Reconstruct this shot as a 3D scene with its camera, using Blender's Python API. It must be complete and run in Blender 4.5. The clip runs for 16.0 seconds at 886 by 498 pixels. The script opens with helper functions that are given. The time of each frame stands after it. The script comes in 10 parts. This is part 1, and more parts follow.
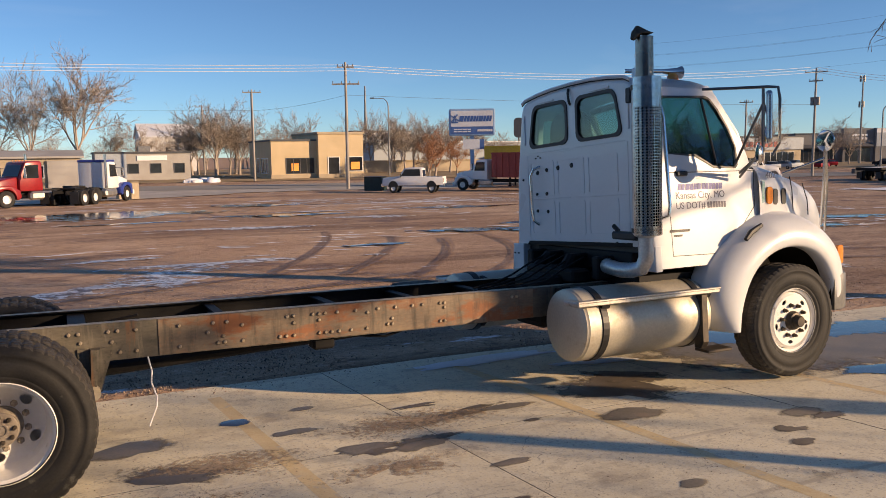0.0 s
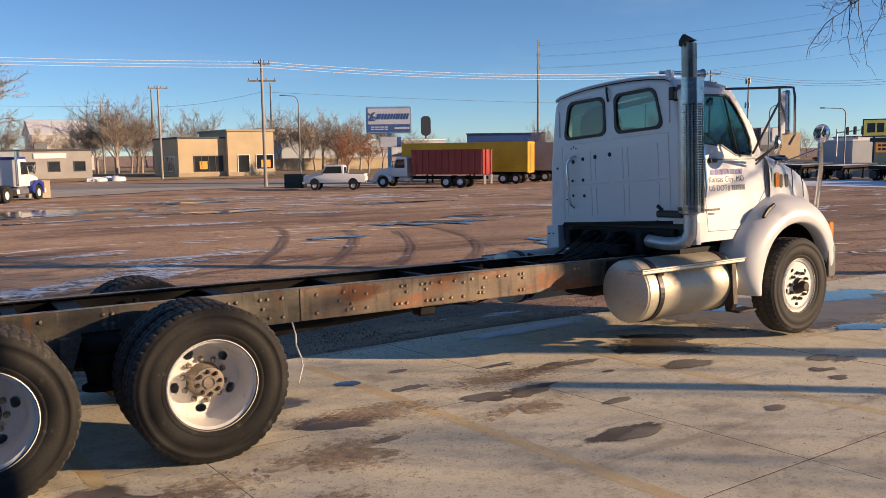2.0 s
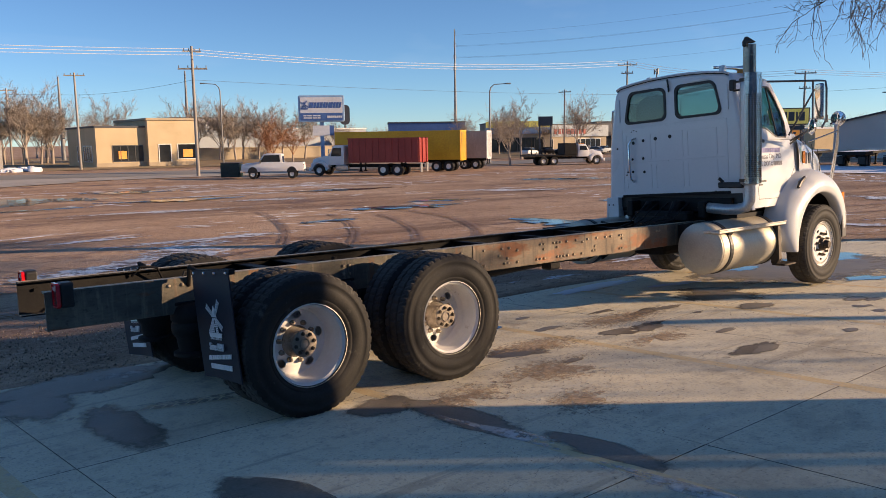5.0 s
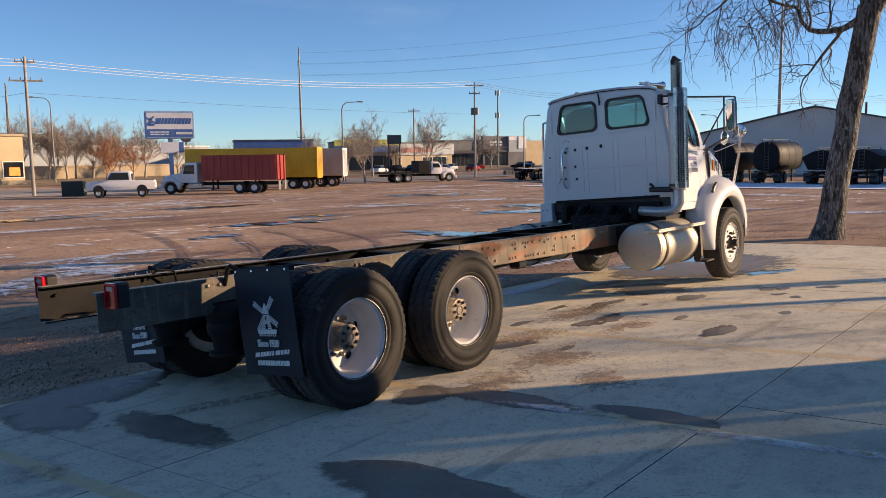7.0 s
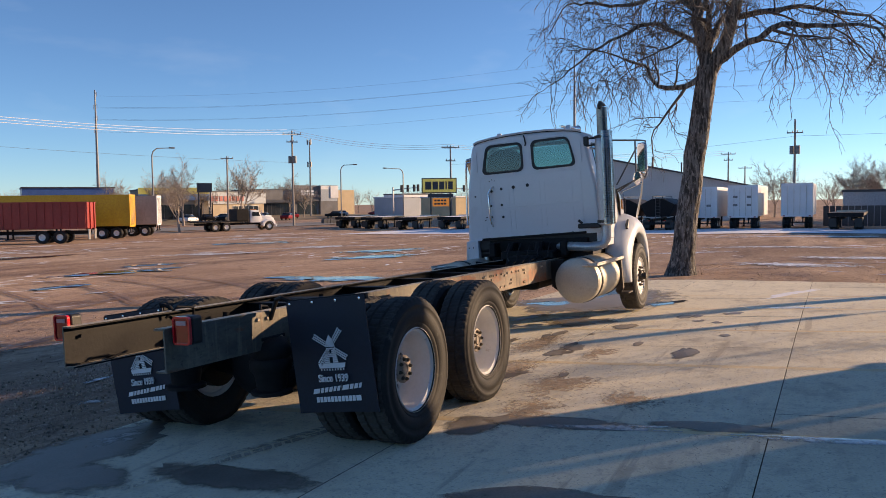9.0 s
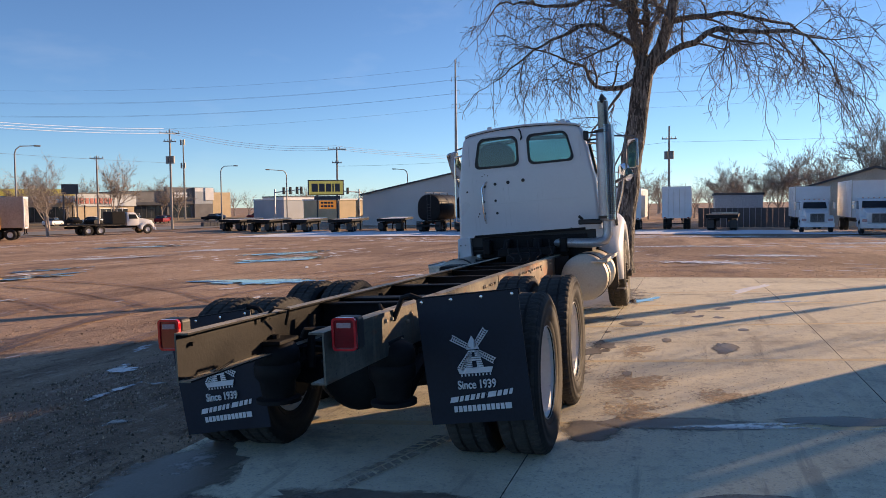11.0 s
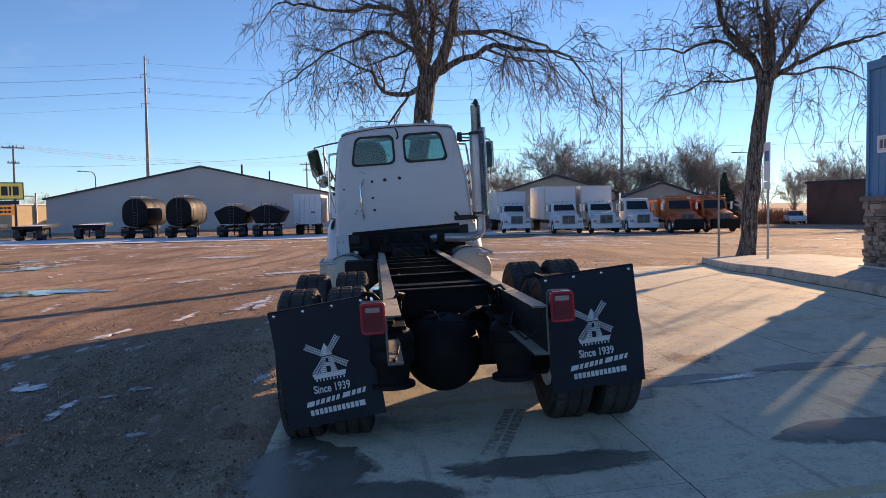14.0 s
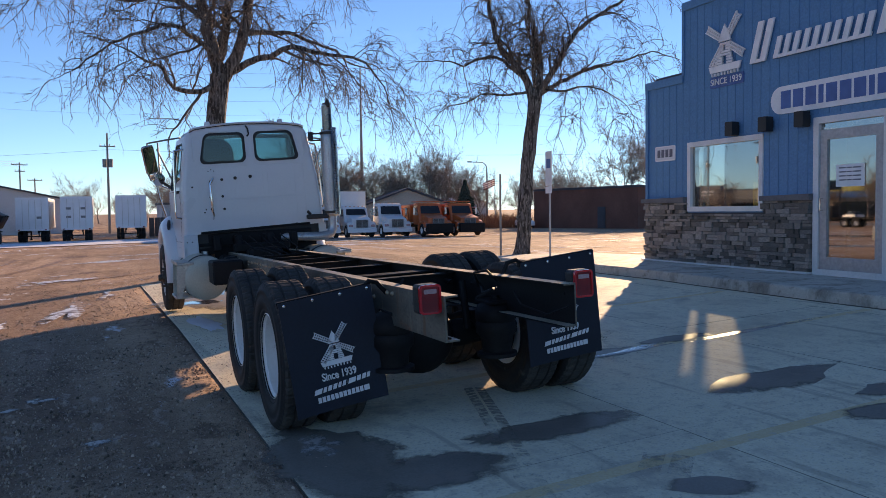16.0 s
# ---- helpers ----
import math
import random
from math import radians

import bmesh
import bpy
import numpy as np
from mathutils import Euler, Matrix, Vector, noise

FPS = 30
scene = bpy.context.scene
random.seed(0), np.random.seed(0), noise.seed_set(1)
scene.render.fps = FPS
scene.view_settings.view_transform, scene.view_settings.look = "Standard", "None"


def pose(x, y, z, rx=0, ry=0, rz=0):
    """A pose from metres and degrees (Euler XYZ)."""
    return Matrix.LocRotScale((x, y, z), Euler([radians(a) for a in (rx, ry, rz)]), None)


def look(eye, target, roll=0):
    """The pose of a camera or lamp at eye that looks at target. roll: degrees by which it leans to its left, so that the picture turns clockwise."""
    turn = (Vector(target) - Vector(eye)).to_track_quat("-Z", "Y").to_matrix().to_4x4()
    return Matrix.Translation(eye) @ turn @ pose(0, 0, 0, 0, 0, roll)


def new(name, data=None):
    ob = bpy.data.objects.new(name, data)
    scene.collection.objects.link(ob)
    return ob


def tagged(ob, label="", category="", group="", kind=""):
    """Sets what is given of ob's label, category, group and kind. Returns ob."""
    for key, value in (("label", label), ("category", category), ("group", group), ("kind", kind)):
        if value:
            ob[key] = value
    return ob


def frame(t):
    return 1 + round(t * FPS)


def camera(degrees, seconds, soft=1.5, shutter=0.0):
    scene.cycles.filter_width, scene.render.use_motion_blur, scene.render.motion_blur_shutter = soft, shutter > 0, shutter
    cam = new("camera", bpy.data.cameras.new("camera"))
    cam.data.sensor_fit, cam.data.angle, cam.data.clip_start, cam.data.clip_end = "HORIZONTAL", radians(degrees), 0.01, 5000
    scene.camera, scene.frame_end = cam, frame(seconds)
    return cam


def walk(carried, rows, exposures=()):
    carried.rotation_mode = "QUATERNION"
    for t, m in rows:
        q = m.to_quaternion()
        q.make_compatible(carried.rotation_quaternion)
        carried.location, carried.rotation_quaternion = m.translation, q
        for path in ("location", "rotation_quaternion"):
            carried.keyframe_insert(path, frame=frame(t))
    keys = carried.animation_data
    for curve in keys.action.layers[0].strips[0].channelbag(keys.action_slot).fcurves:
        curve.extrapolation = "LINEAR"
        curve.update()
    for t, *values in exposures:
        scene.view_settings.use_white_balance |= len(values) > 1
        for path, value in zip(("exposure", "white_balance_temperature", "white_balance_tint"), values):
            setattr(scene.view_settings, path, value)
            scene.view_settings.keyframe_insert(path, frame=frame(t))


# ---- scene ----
cam = camera(58.0, 16.0, 0.3)
PATH = [
    (0, (0.381, -6.319, 2.07), (1.242, -4.53, 1.835), -0.7),
    (0.5, (-0.105, -6.266, 2.028), (0.814, -4.504, 1.796), -0.6),
    (1, (-0.595, -6.278, 2.025), (0.378, -4.546, 1.792), -0.6),
    (1.5, (-1.037, -6.348, 2.041), (-0.01, -4.648, 1.806), -0.7),
    (2, (-1.469, -6.323, 2.005), (-0.396, -4.653, 1.763), -0.7),
    (2.5, (-1.976, -6.366, 2.012), (-0.873, -4.717, 1.761), -0.8),
    (3, (-2.434, -6.387, 2.001), (-1.309, -4.753, 1.744), -0.7),
    (3.5, (-2.837, -6.358, 1.989), (-1.696, -4.737, 1.726), -0.8),
    (4, (-3.261, -6.369, 1.986), (-2.094, -4.767, 1.719), -0.8),
    (4.2, (-3.418, -6.35, 1.988), (-2.238, -4.758, 1.721), -0.8),
    (6.3, (-5.017, -5.757, 1.887), (-3.609, -4.362, 1.625), -1.0),
    (6.5, (-5.116, -5.687, 1.894), (-3.677, -4.322, 1.639), -1.0),
    (7, (-5.349, -5.437, 1.84), (-3.822, -4.166, 1.609), -0.8),
    (7.5, (-5.634, -5.11, 1.787), (-4.018, -3.949, 1.588), -0.8),
    (8, (-5.895, -4.764, 1.769), (-4.205, -3.707, 1.603), -0.7),
    (8.5, (-6.118, -4.34, 1.728), (-4.368, -3.381, 1.594), -0.7),
    (9, (-6.311, -3.914, 1.696), (-4.516, -3.04, 1.582), -0.7),
    (9.2, (-6.356, -3.753, 1.689), (-4.546, -2.909, 1.58), -0.8),
    (11.5, (-6.498, -1.687, 1.597), (-4.564, -1.189, 1.486), -0.6),
    (12, (-6.628, -1.266, 1.598), (-4.67, -0.872, 1.489), -0.7),
    (12.5, (-6.72, -0.798, 1.572), (-4.742, -0.523, 1.465), -0.7),
    (13, (-6.905, -0.346, 1.577), (-4.913, -0.202, 1.473), -0.6),
    (13.5, (-7.008, 0.095, 1.529), (-5.01, 0.091, 1.426), -0.7),
    (14, (-7.033, 0.522, 1.512), (-5.043, 0.352, 1.407), -0.8),
    (14.5, (-7.036, 0.963, 1.493), (-5.07, 0.607, 1.388), -0.8),
    (15, (-6.969, 1.397, 1.443), (-5.046, 0.858, 1.335), -0.7),
    (15.5, (-6.959, 1.874, 1.427), (-5.087, 1.18, 1.32), -0.6),
    (16, (-6.933, 2.278, 1.429), (-5.104, 1.474, 1.331), -0.7),
]
walk(cam, [(t, look(eye, target, roll)) for t, eye, target, roll in PATH], [(0, 0.42, 7250, 20), (3, 0.52, 7100, 20), (7, 0.64, 7200, 21), (9, 0.69, 7250, 22), (12.5, 0.71, 7400, 24), (16, 0.79, 7450, 26)])

# ---- sky, sun ----
SUN_AZ, SUN_EL = -42.3, 14.3  # degrees: from +x towards +y; above the horizon
world = bpy.data.worlds.new("sky")
scene.world = world
world.use_nodes = True
wn = world.node_tree
wn.nodes.clear()
w_out = wn.nodes.new("ShaderNodeOutputWorld")
w_bg = wn.nodes.new("ShaderNodeBackground")
w_sky = wn.nodes.new("ShaderNodeTexSky")
w_sky.sky_type = "NISHITA"
w_sky.sun_disc = False
w_sky.sun_elevation = radians(SUN_EL)
w_sky.sun_rotation = radians(90 - SUN_AZ)
w_sky.altitude = 450
w_sky.air_density = 0.75
w_sky.dust_density = 0.0
w_sky.ozone_density = 5.5
w_bg.inputs["Strength"].default_value = 0.115
# thin high cirrus
w_co = wn.nodes.new("ShaderNodeTexCoord")
w_map = wn.nodes.new("ShaderNodeMapping")
w_map.inputs["Rotation"].default_value = (0, 0, radians(38))
w_map.inputs["Scale"].default_value = (1.4, 6.0, 16.0)
w_noise = wn.nodes.new("ShaderNodeTexNoise")
w_noise.inputs["Scale"].default_value = 1.6
w_noise.inputs["Detail"].default_value = 6.0
w_ramp = wn.nodes.new("ShaderNodeValToRGB")
w_ramp.color_ramp.elements[0].position = 0.58
w_ramp.color_ramp.elements[0].color = (0, 0, 0, 1)
w_ramp.color_ramp.elements[1].position = 0.85
w_ramp.color_ramp.elements[1].color = (0.07, 0.07, 0.07, 1)
w_mix = wn.nodes.new("ShaderNodeMixRGB")
w_mix.inputs[2].default_value = (6.0, 6.4, 7.0, 1)
w_tint = wn.nodes.new("ShaderNodeMixRGB")
w_tint.blend_type = "MULTIPLY"
w_tint.inputs[0].default_value = 1.0
w_tint.inputs[2].default_value = (0.93, 1.0, 0.935, 1)
for a, b in ((w_co.outputs["Generated"], w_map.inputs["Vector"]), (w_map.outputs[0], w_noise.inputs["Vector"]),
             (w_noise.outputs[0], w_ramp.inputs[0]), (w_ramp.outputs[0], w_mix.inputs[0]), (w_sky.outputs[0], w_mix.inputs[1]),
             (w_mix.outputs[0], w_tint.inputs[1]), (w_tint.outputs[0], w_bg.inputs["Color"]), (w_bg.outputs[0], w_out.inputs["Surface"])):
    wn.links.new(a, b)

sun_dir = Vector((math.cos(radians(SUN_EL)) * math.cos(radians(SUN_AZ)), math.cos(radians(SUN_EL)) * math.sin(radians(SUN_AZ)), math.sin(radians(SUN_EL))))
sun_data = bpy.data.lights.new("sun", "SUN")
sun_data.energy = 4.9
sun_data.angle = radians(0.53)
sun_data.color = (1.0, 0.765, 0.485)
sun = new("sun", sun_data)
sun.matrix_world = look(sun_dir * 50, (0, 0, 0))


# ---- materials ----
def surf(name, c1, c2, rough=0.6, metal=0.0, scale=3.0, fine=40.0, bump=0.15, dist=0.01, c3=None, spots=0.62, stretch=(1, 1, 1), rough2=None, vary=0.0, coat=0.0, spec=None, grit=0.35):
    """A surface with colour that wanders between c1 and c2, stains of c3, fine grain and relief."""
    m = bpy.data.materials.new(name)
    m.use_nodes = True
    n, l = m.node_tree.nodes, m.node_tree.links
    b = n["Principled BSDF"]
    co = n.new("ShaderNodeTexCoord")
    mp = n.new("ShaderNodeMapping")
    mp.inputs["Scale"].default_value = stretch
    l.new(co.outputs["Object"], mp.inputs["Vector"])
    big = n.new("ShaderNodeTexNoise")
    big.inputs["Scale"].default_value = scale
    big.inputs["Detail"].default_value = 6
    l.new(mp.outputs[0], big.inputs["Vector"])
    small = n.new("ShaderNodeTexNoise")
    small.inputs["Scale"].default_value = fine
    small.inputs["Detail"].default_value = 4
    l.new(mp.outputs[0], small.inputs["Vector"])
    mix = n.new("ShaderNodeMixRGB")
    mix.inputs[1].default_value, mix.inputs[2].default_value = (*c1, 1), (*c2, 1)
    ramp = n.new("ShaderNodeValToRGB")
    ramp.color_ramp.elements[0].position, ramp.color_ramp.elements[1].position = 0.32, 0.68
    l.new(big.outputs[0], ramp.inputs[0])
    l.new(ramp.outputs[0], mix.inputs[0])
    grain = n.new("ShaderNodeMixRGB")
    grain.blend_type = "OVERLAY"
    grain.inputs[0].default_value = grit
    l.new(mix.outputs[0], grain.inputs[1])
    l.new(small.outputs[0], grain.inputs[2])
    colour = grain.outputs[0]
    if c3:
        st = n.new("ShaderNodeTexNoise")
        st.inputs["Scale"].default_value = scale * 1.7
        st.inputs["Detail"].default_value = 8
        st.inputs["Roughness"].default_value = 0.65
        off = n.new("ShaderNodeVectorMath")
        off.inputs[1].default_value = (7.3, 2.1, 4.4)
        l.new(mp.outputs[0], off.inputs[0])
        l.new(off.outputs[0], st.inputs["Vector"])
        sr = n.new("ShaderNodeValToRGB")
        sr.color_ramp.elements[0].position, sr.color_ramp.elements[1].position = spots, spots + 0.09
        l.new(st.outputs[0], sr.inputs[0])
        sm = n.new("ShaderNodeMixRGB")
        sm.inputs[2].default_value = (*c3, 1)
        l.new(sr.outputs[0], sm.inputs[0])
        l.new(colour, sm.inputs[1])
        colour = sm.outputs[0]
        if rough2 is not None:
            rr = n.new("ShaderNodeMapRange")
            rr.inputs["To Min"].default_value, rr.inputs["To Max"].default_value = rough, rough2
            l.new(sr.outputs[0], rr.inputs["Value"])
            l.new(rr.outputs[0], b.inputs["Roughness"])
    if vary:
        info = n.new("ShaderNodeObjectInfo")
        hsv = n.new("ShaderNodeHueSaturation")
        mr = n.new("ShaderNodeMapRange")
        mr.inputs["To Min"].default_value, mr.inputs["To Max"].default_value = 1 - vary, 1 + vary
        l.new(info.outputs["Random"], mr.inputs["Value"])
        l.new(mr.outputs[0], hsv.inputs["Value"])
        l.new(colour, hsv.inputs["Color"])
        colour = hsv.outputs[0]
    l.new(colour, b.inputs["Base Color"])
    if rough2 is None or not c3:
        rm = n.new("ShaderNodeMapRange")
        rm.inputs["To Min"].default_value, rm.inputs["To Max"].default_value = max(0.02, rough - 0.12), min(1, rough + 0.12)
        l.new(big.outputs[0], rm.inputs["Value"])
        l.new(rm.outputs[0], b.inputs["Roughness"])
    b.inputs["Metallic"].default_value = metal
    b.inputs["Coat Weight"].default_value = coat
    if spec is not None:
        b.inputs["Specular IOR Level"].default_value = spec
    if bump:
        bp = n.new("ShaderNodeBump")
        bp.inputs["Strength"].default_value = bump
        bp.inputs["Distance"].default_value = dist
        l.new(small.outputs[0], bp.inputs["Height"])
        l.new(bp.outputs[0], b.inputs["Normal"])
    return m


def glass(name, tint=(0.85, 0.93, 0.92), rough=0.02, dark=0.0):
    m = bpy.data.materials.new(name)
    m.use_nodes = True
    n, l = m.node_tree.nodes, m.node_tree.links
    n.clear()
    out = n.new("ShaderNodeOutputMaterial")
    tr = n.new("ShaderNodeBsdfTransparent")
    tr.inputs[0].default_value = (*tint, 1)
    gl = n.new("ShaderNodeBsdfGlossy")
    gl.inputs["Roughness"].default_value = rough
    lw = n.new("ShaderNodeLayerWeight")
    lw.inputs[0].default_value = 0.5
    pw = n.new("ShaderNodeMath")
    pw.operation = "POWER"
    pw.inputs[1].default_value = 5.0
    l.new(lw.outputs["Facing"], pw.inputs[0])
    mr = n.new("ShaderNodeMath")
    mr.operation = "MULTIPLY_ADD"
    mr.inputs[1].default_value = 0.9 - dark
    mr.inputs[2].default_value = 0.04 + dark
    l.new(pw.outputs[0], mr.inputs[0])
    mix = n.new("ShaderNodeMixShader")
    l.new(mr.outputs[0], mix.inputs[0])
    l.new(tr.outputs[0], mix.inputs[1])
    l.new(gl.outputs[0], mix.inputs[2])
    l.new(mix.outputs[0], out.inputs[0])
    return m


def weathered(m, layers, bump_layers=()):
    """Lays more noise over a surface: rows of (scale, stretch, detail, low, high, colour, amount, offset)."""
    n, l = m.node_tree.nodes, m.node_tree.links
    b = n["Principled BSDF"]
    co = n.new("ShaderNodeTexCoord")
    colour = b.inputs["Base Color"].links[0].from_socket
    for scale, stretch, detail, low, high, col, amount, turn in layers:
        mp = n.new("ShaderNodeMapping")
        mp.inputs["Scale"].default_value = stretch
        mp.inputs["Rotation"].default_value = (0, 0, radians(turn))
        mp.inputs["Location"].default_value = (scale * 1.7, scale * 0.9, 3.1)
        l.new(co.outputs["Object"], mp.inputs["Vector"])
        t = n.new("ShaderNodeTexNoise")
        t.inputs["Scale"].default_value = scale
        t.inputs["Detail"].default_value = detail
        t.inputs["Roughness"].default_value = 0.62
        l.new(mp.outputs[0], t.inputs["Vector"])
        r = n.new("ShaderNodeMapRange")
        r.inputs["From Min"].default_value, r.inputs["From Max"].default_value = low, high
        r.inputs["To Max"].default_value = amount
        l.new(t.outputs[0], r.inputs["Value"])
        mx = n.new("ShaderNodeMixRGB")
        mx.inputs[2].default_value = (*col, 1)
        l.new(r.outputs[0], mx.inputs[0])
        l.new(colour, mx.inputs[1])
        colour = mx.outputs[0]
    l.new(colour, b.inputs["Base Color"])
    prev = b.inputs["Normal"].links[0].from_socket if b.inputs["Normal"].links else None
    for scale, strength, dist in bump_layers:
        t = n.new("ShaderNodeTexNoise")
        t.inputs["Scale"].default_value = scale
        t.inputs["Detail"].default_value = 5
        l.new(co.outputs["Object"], t.inputs["Vector"])
        bp = n.new("ShaderNodeBump")
        bp.inputs["Strength"].default_value = strength
        bp.inputs["Distance"].default_value = dist
        l.new(t.outputs[0], bp.inputs["Height"])
        if prev:
            l.new(prev, bp.inputs["Normal"])
        prev = bp.outputs[0]
    if prev:
        l.new(prev, b.inputs["Normal"])
    return m


def cracked(m, scale=0.35, width=0.012, col=(0.08, 0.065, 0.05)):
    """Fine dark wandering cracks."""
    n, l = m.node_tree.nodes, m.node_tree.links
    b = n["Principled BSDF"]
    co = n.new("ShaderNodeTexCoord")
    wob = n.new("ShaderNodeTexNoise")
    wob.inputs["Scale"].default_value = 2.2
    wob.inputs["Detail"].default_value = 5
    l.new(co.outputs["Object"], wob.inputs["Vector"])
    add = n.new("ShaderNodeMixRGB")
    add.blend_type = "ADD"
    add.inputs[0].default_value = 0.5
    l.new(co.outputs["Object"], add.inputs[1])
    l.new(wob.outputs["Color"], add.inputs[2])
    v = n.new("ShaderNodeTexVoronoi")
    v.feature = "DISTANCE_TO_EDGE"
    v.inputs["Scale"].default_value = scale
    l.new(add.outputs[0], v.inputs["Vector"])
    r = n.new("ShaderNodeMapRange")
    r.inputs["From Max"].default_value = width * scale
    r.inputs["To Min"].default_value, r.inputs["To Max"].default_value = 0.75, 0.0
    l.new(v.outputs["Distance"], r.inputs["Value"])
    mx = n.new("ShaderNodeMixRGB")
    mx.inputs[2].default_value = (*col, 1)
    l.new(r.outputs[0], mx.inputs[0])
    l.new(b.inputs["Base Color"].links[0].from_socket, mx.inputs[1])
    l.new(mx.outputs[0], b.inputs["Base Color"])
    return m


M_CONCRETE = surf("concrete", (0.735, 0.66, 0.485), (0.835, 0.755, 0.565), 0.75, scale=0.55, fine=70, bump=0.25, dist=0.004, c3=(0.50, 0.44, 0.34), spots=0.60, vary=0.05, spec=0.15)
weathered(M_CONCRETE, ((7, (1, 1, 1), 6, 0.52, 0.66, (0.42, 0.36, 0.275), 0.40, 0), (1.5, (0.6, 1.2, 1), 7, 0.56, 0.70, (0.36, 0.30, 0.225), 0.50, 25), (90, (1, 1, 1), 2, 0.62, 0.74, (0.28, 0.23, 0.18), 0.45, 0),
                       (55, (1, 1, 1), 2, 0.62, 0.70, (0.86, 0.80, 0.68), 0.45, 0), (38, (1, 1, 1), 4, 0.56, 0.64, (0.33, 0.275, 0.21), 0.45, 0), (0.5, (1, 1, 1), 6, 0.55, 0.70, (0.34, 0.285, 0.22), 0.40, 0), (2.6, (0.16, 2.2, 1), 8, 0.60, 0.66, (0.30, 0.24, 0.175), 0.40, 41), (3.0, (0.14, 2.6, 1), 8, 0.61, 0.68, (0.82, 0.76, 0.64), 0.35, -8), (13, (1, 1, 1), 5, 0.66, 0.70, (0.20, 0.16, 0.12), 0.45, 0)), ((22, 0.3, 0.006), (120, 0.35, 0.003)))
cracked(M_CONCRETE, 0.16, 0.003, (0.26, 0.21, 0.16))
M_OIL = surf("oil stain", (0.12, 0.097, 0.074), (0.19, 0.156, 0.118), 0.5, scale=5, fine=70, bump=0.3, dist=0.003, c3=(0.26, 0.21, 0.165), spots=0.58)
M_JOINT = surf("dirt in the joints", (0.07, 0.06, 0.05), (0.13, 0.11, 0.088), 0.95, scale=6, fine=60, bump=0.3)
M_KERB = surf("kerb concrete", (0.46, 0.42, 0.36), (0.56, 0.51, 0.44), 0.8, scale=1.1, fine=50, bump=0.3, dist=0.004, c3=(0.22, 0.19, 0.16), spots=0.63)
weathered(M_KERB, ((2.2, (1, 1, 0.5), 7, 0.50, 0.64, (0.20, 0.165, 0.13), 0.75, 0), (9, (1, 1, 1), 6, 0.55, 0.66, (0.15, 0.12, 0.095), 0.6, 0), (45, (1, 1, 1), 3, 0.6, 0.7, (0.62, 0.56, 0.47), 0.4, 0)), ((25, 0.5, 0.008),))
M_DRIVE = surf("pale drive", (0.40, 0.35, 0.29), (0.52, 0.46, 0.385), 0.85, scale=0.3, fine=12, bump=0.2, dist=0.01, c3=(0.30, 0.24, 0.19), spots=0.58)
M_GRAVEL = surf("gravel", (0.42, 0.27, 0.175), (0.60, 0.42, 0.285), 0.85, spec=0.15, scale=0.16, fine=14, bump=0.6, dist=0.03, c3=(0.17, 0.098, 0.07), spots=0.57, rough2=0.6)
weathered(M_GRAVEL, ((0.5, (0.22, 1.5, 1), 8, 0.50, 0.66, (0.17, 0.104, 0.071), 0.70, 20), (0.14, (0.35, 1.6, 1), 8, 0.50, 0.62, (0.18, 0.11, 0.077), 0.55, 6), (1.1, (0.10, 1.3, 1), 6, 0.55, 0.66, (0.42, 0.27, 0.20), 0.5, -14), (26, (1, 1, 1), 3, 0.58, 0.70, (0.10, 0.055, 0.04), 0.75, 0),
                     (17, (1, 1, 1), 3, 0.63, 0.72, (0.55, 0.42, 0.36), 0.7, 0), (3.5, (0.6, 1.3, 1), 7, 0.56, 0.66, (0.12, 0.07, 0.05), 0.65, 12), (8, (0.5, 1.2, 1), 6, 0.58, 0.66, (0.60, 0.46, 0.36), 0.5, -6), (1.3, (0.35, 1, 1), 9, 0.645, 0.68, (0.76, 0.76, 0.78), 0.9, 8), (75, (1, 1, 1), 3, 0.57, 0.66, (0.09, 0.055, 0.04), 0.7, 0), (60, (1, 1, 1), 3, 0.62, 0.70, (0.68, 0.56, 0.47), 0.7, 0)), ((5, 0.5, 0.04), (40, 0.65, 0.016), (110, 0.5, 0.006)))
M_SNOW = surf("snow", (0.72, 0.74, 0.78), (0.84, 0.85, 0.88), 0.7, scale=2, fine=25, bump=0.5, dist=0.02, c3=(0.45, 0.40, 0.36), spots=0.66)
M_ASPHALT = surf("asphalt", (0.19, 0.178, 0.16), (0.28, 0.262, 0.235), 0.85, scale=0.05, fine=8, bump=0.2, dist=0.01)
M_GRASS = surf("dry grass", (0.20, 0.14, 0.075), (0.30, 0.22, 0.12), 0.9, scale=0.12, fine=3, bump=0.4, dist=0.05, c3=(0.14, 0.12, 0.07), spots=0.6)
M_WATER = surf("puddle water", (0.030, 0.022, 0.018), (0.05, 0.036, 0.028), 0.06, scale=1.0, fine=5, bump=0.03, dist=0.004)
M_ICE = surf("ice film", (0.60, 0.59, 0.58), (0.86, 0.85, 0.84), 0.40, scale=1.6, fine=18, bump=0.2, dist=0.006, c3=(0.14, 0.09, 0.07), spots=0.52, rough2=0.5)
M_WET = surf("damp concrete", (0.18, 0.16, 0.132), (0.265, 0.232, 0.19), 0.5, spec=0.3, scale=2.5, fine=60, bump=0.15, dist=0.003, c3=(0.27, 0.22, 0.175), spots=0.57)
M_YELLOW_LINE = surf("worn yellow paint", (0.70, 0.54, 0.29), (0.75, 0.60, 0.36), 0.75, scale=6, fine=60, bump=0.15, dist=0.002, c3=(0.60, 0.51, 0.38), spots=0.56)
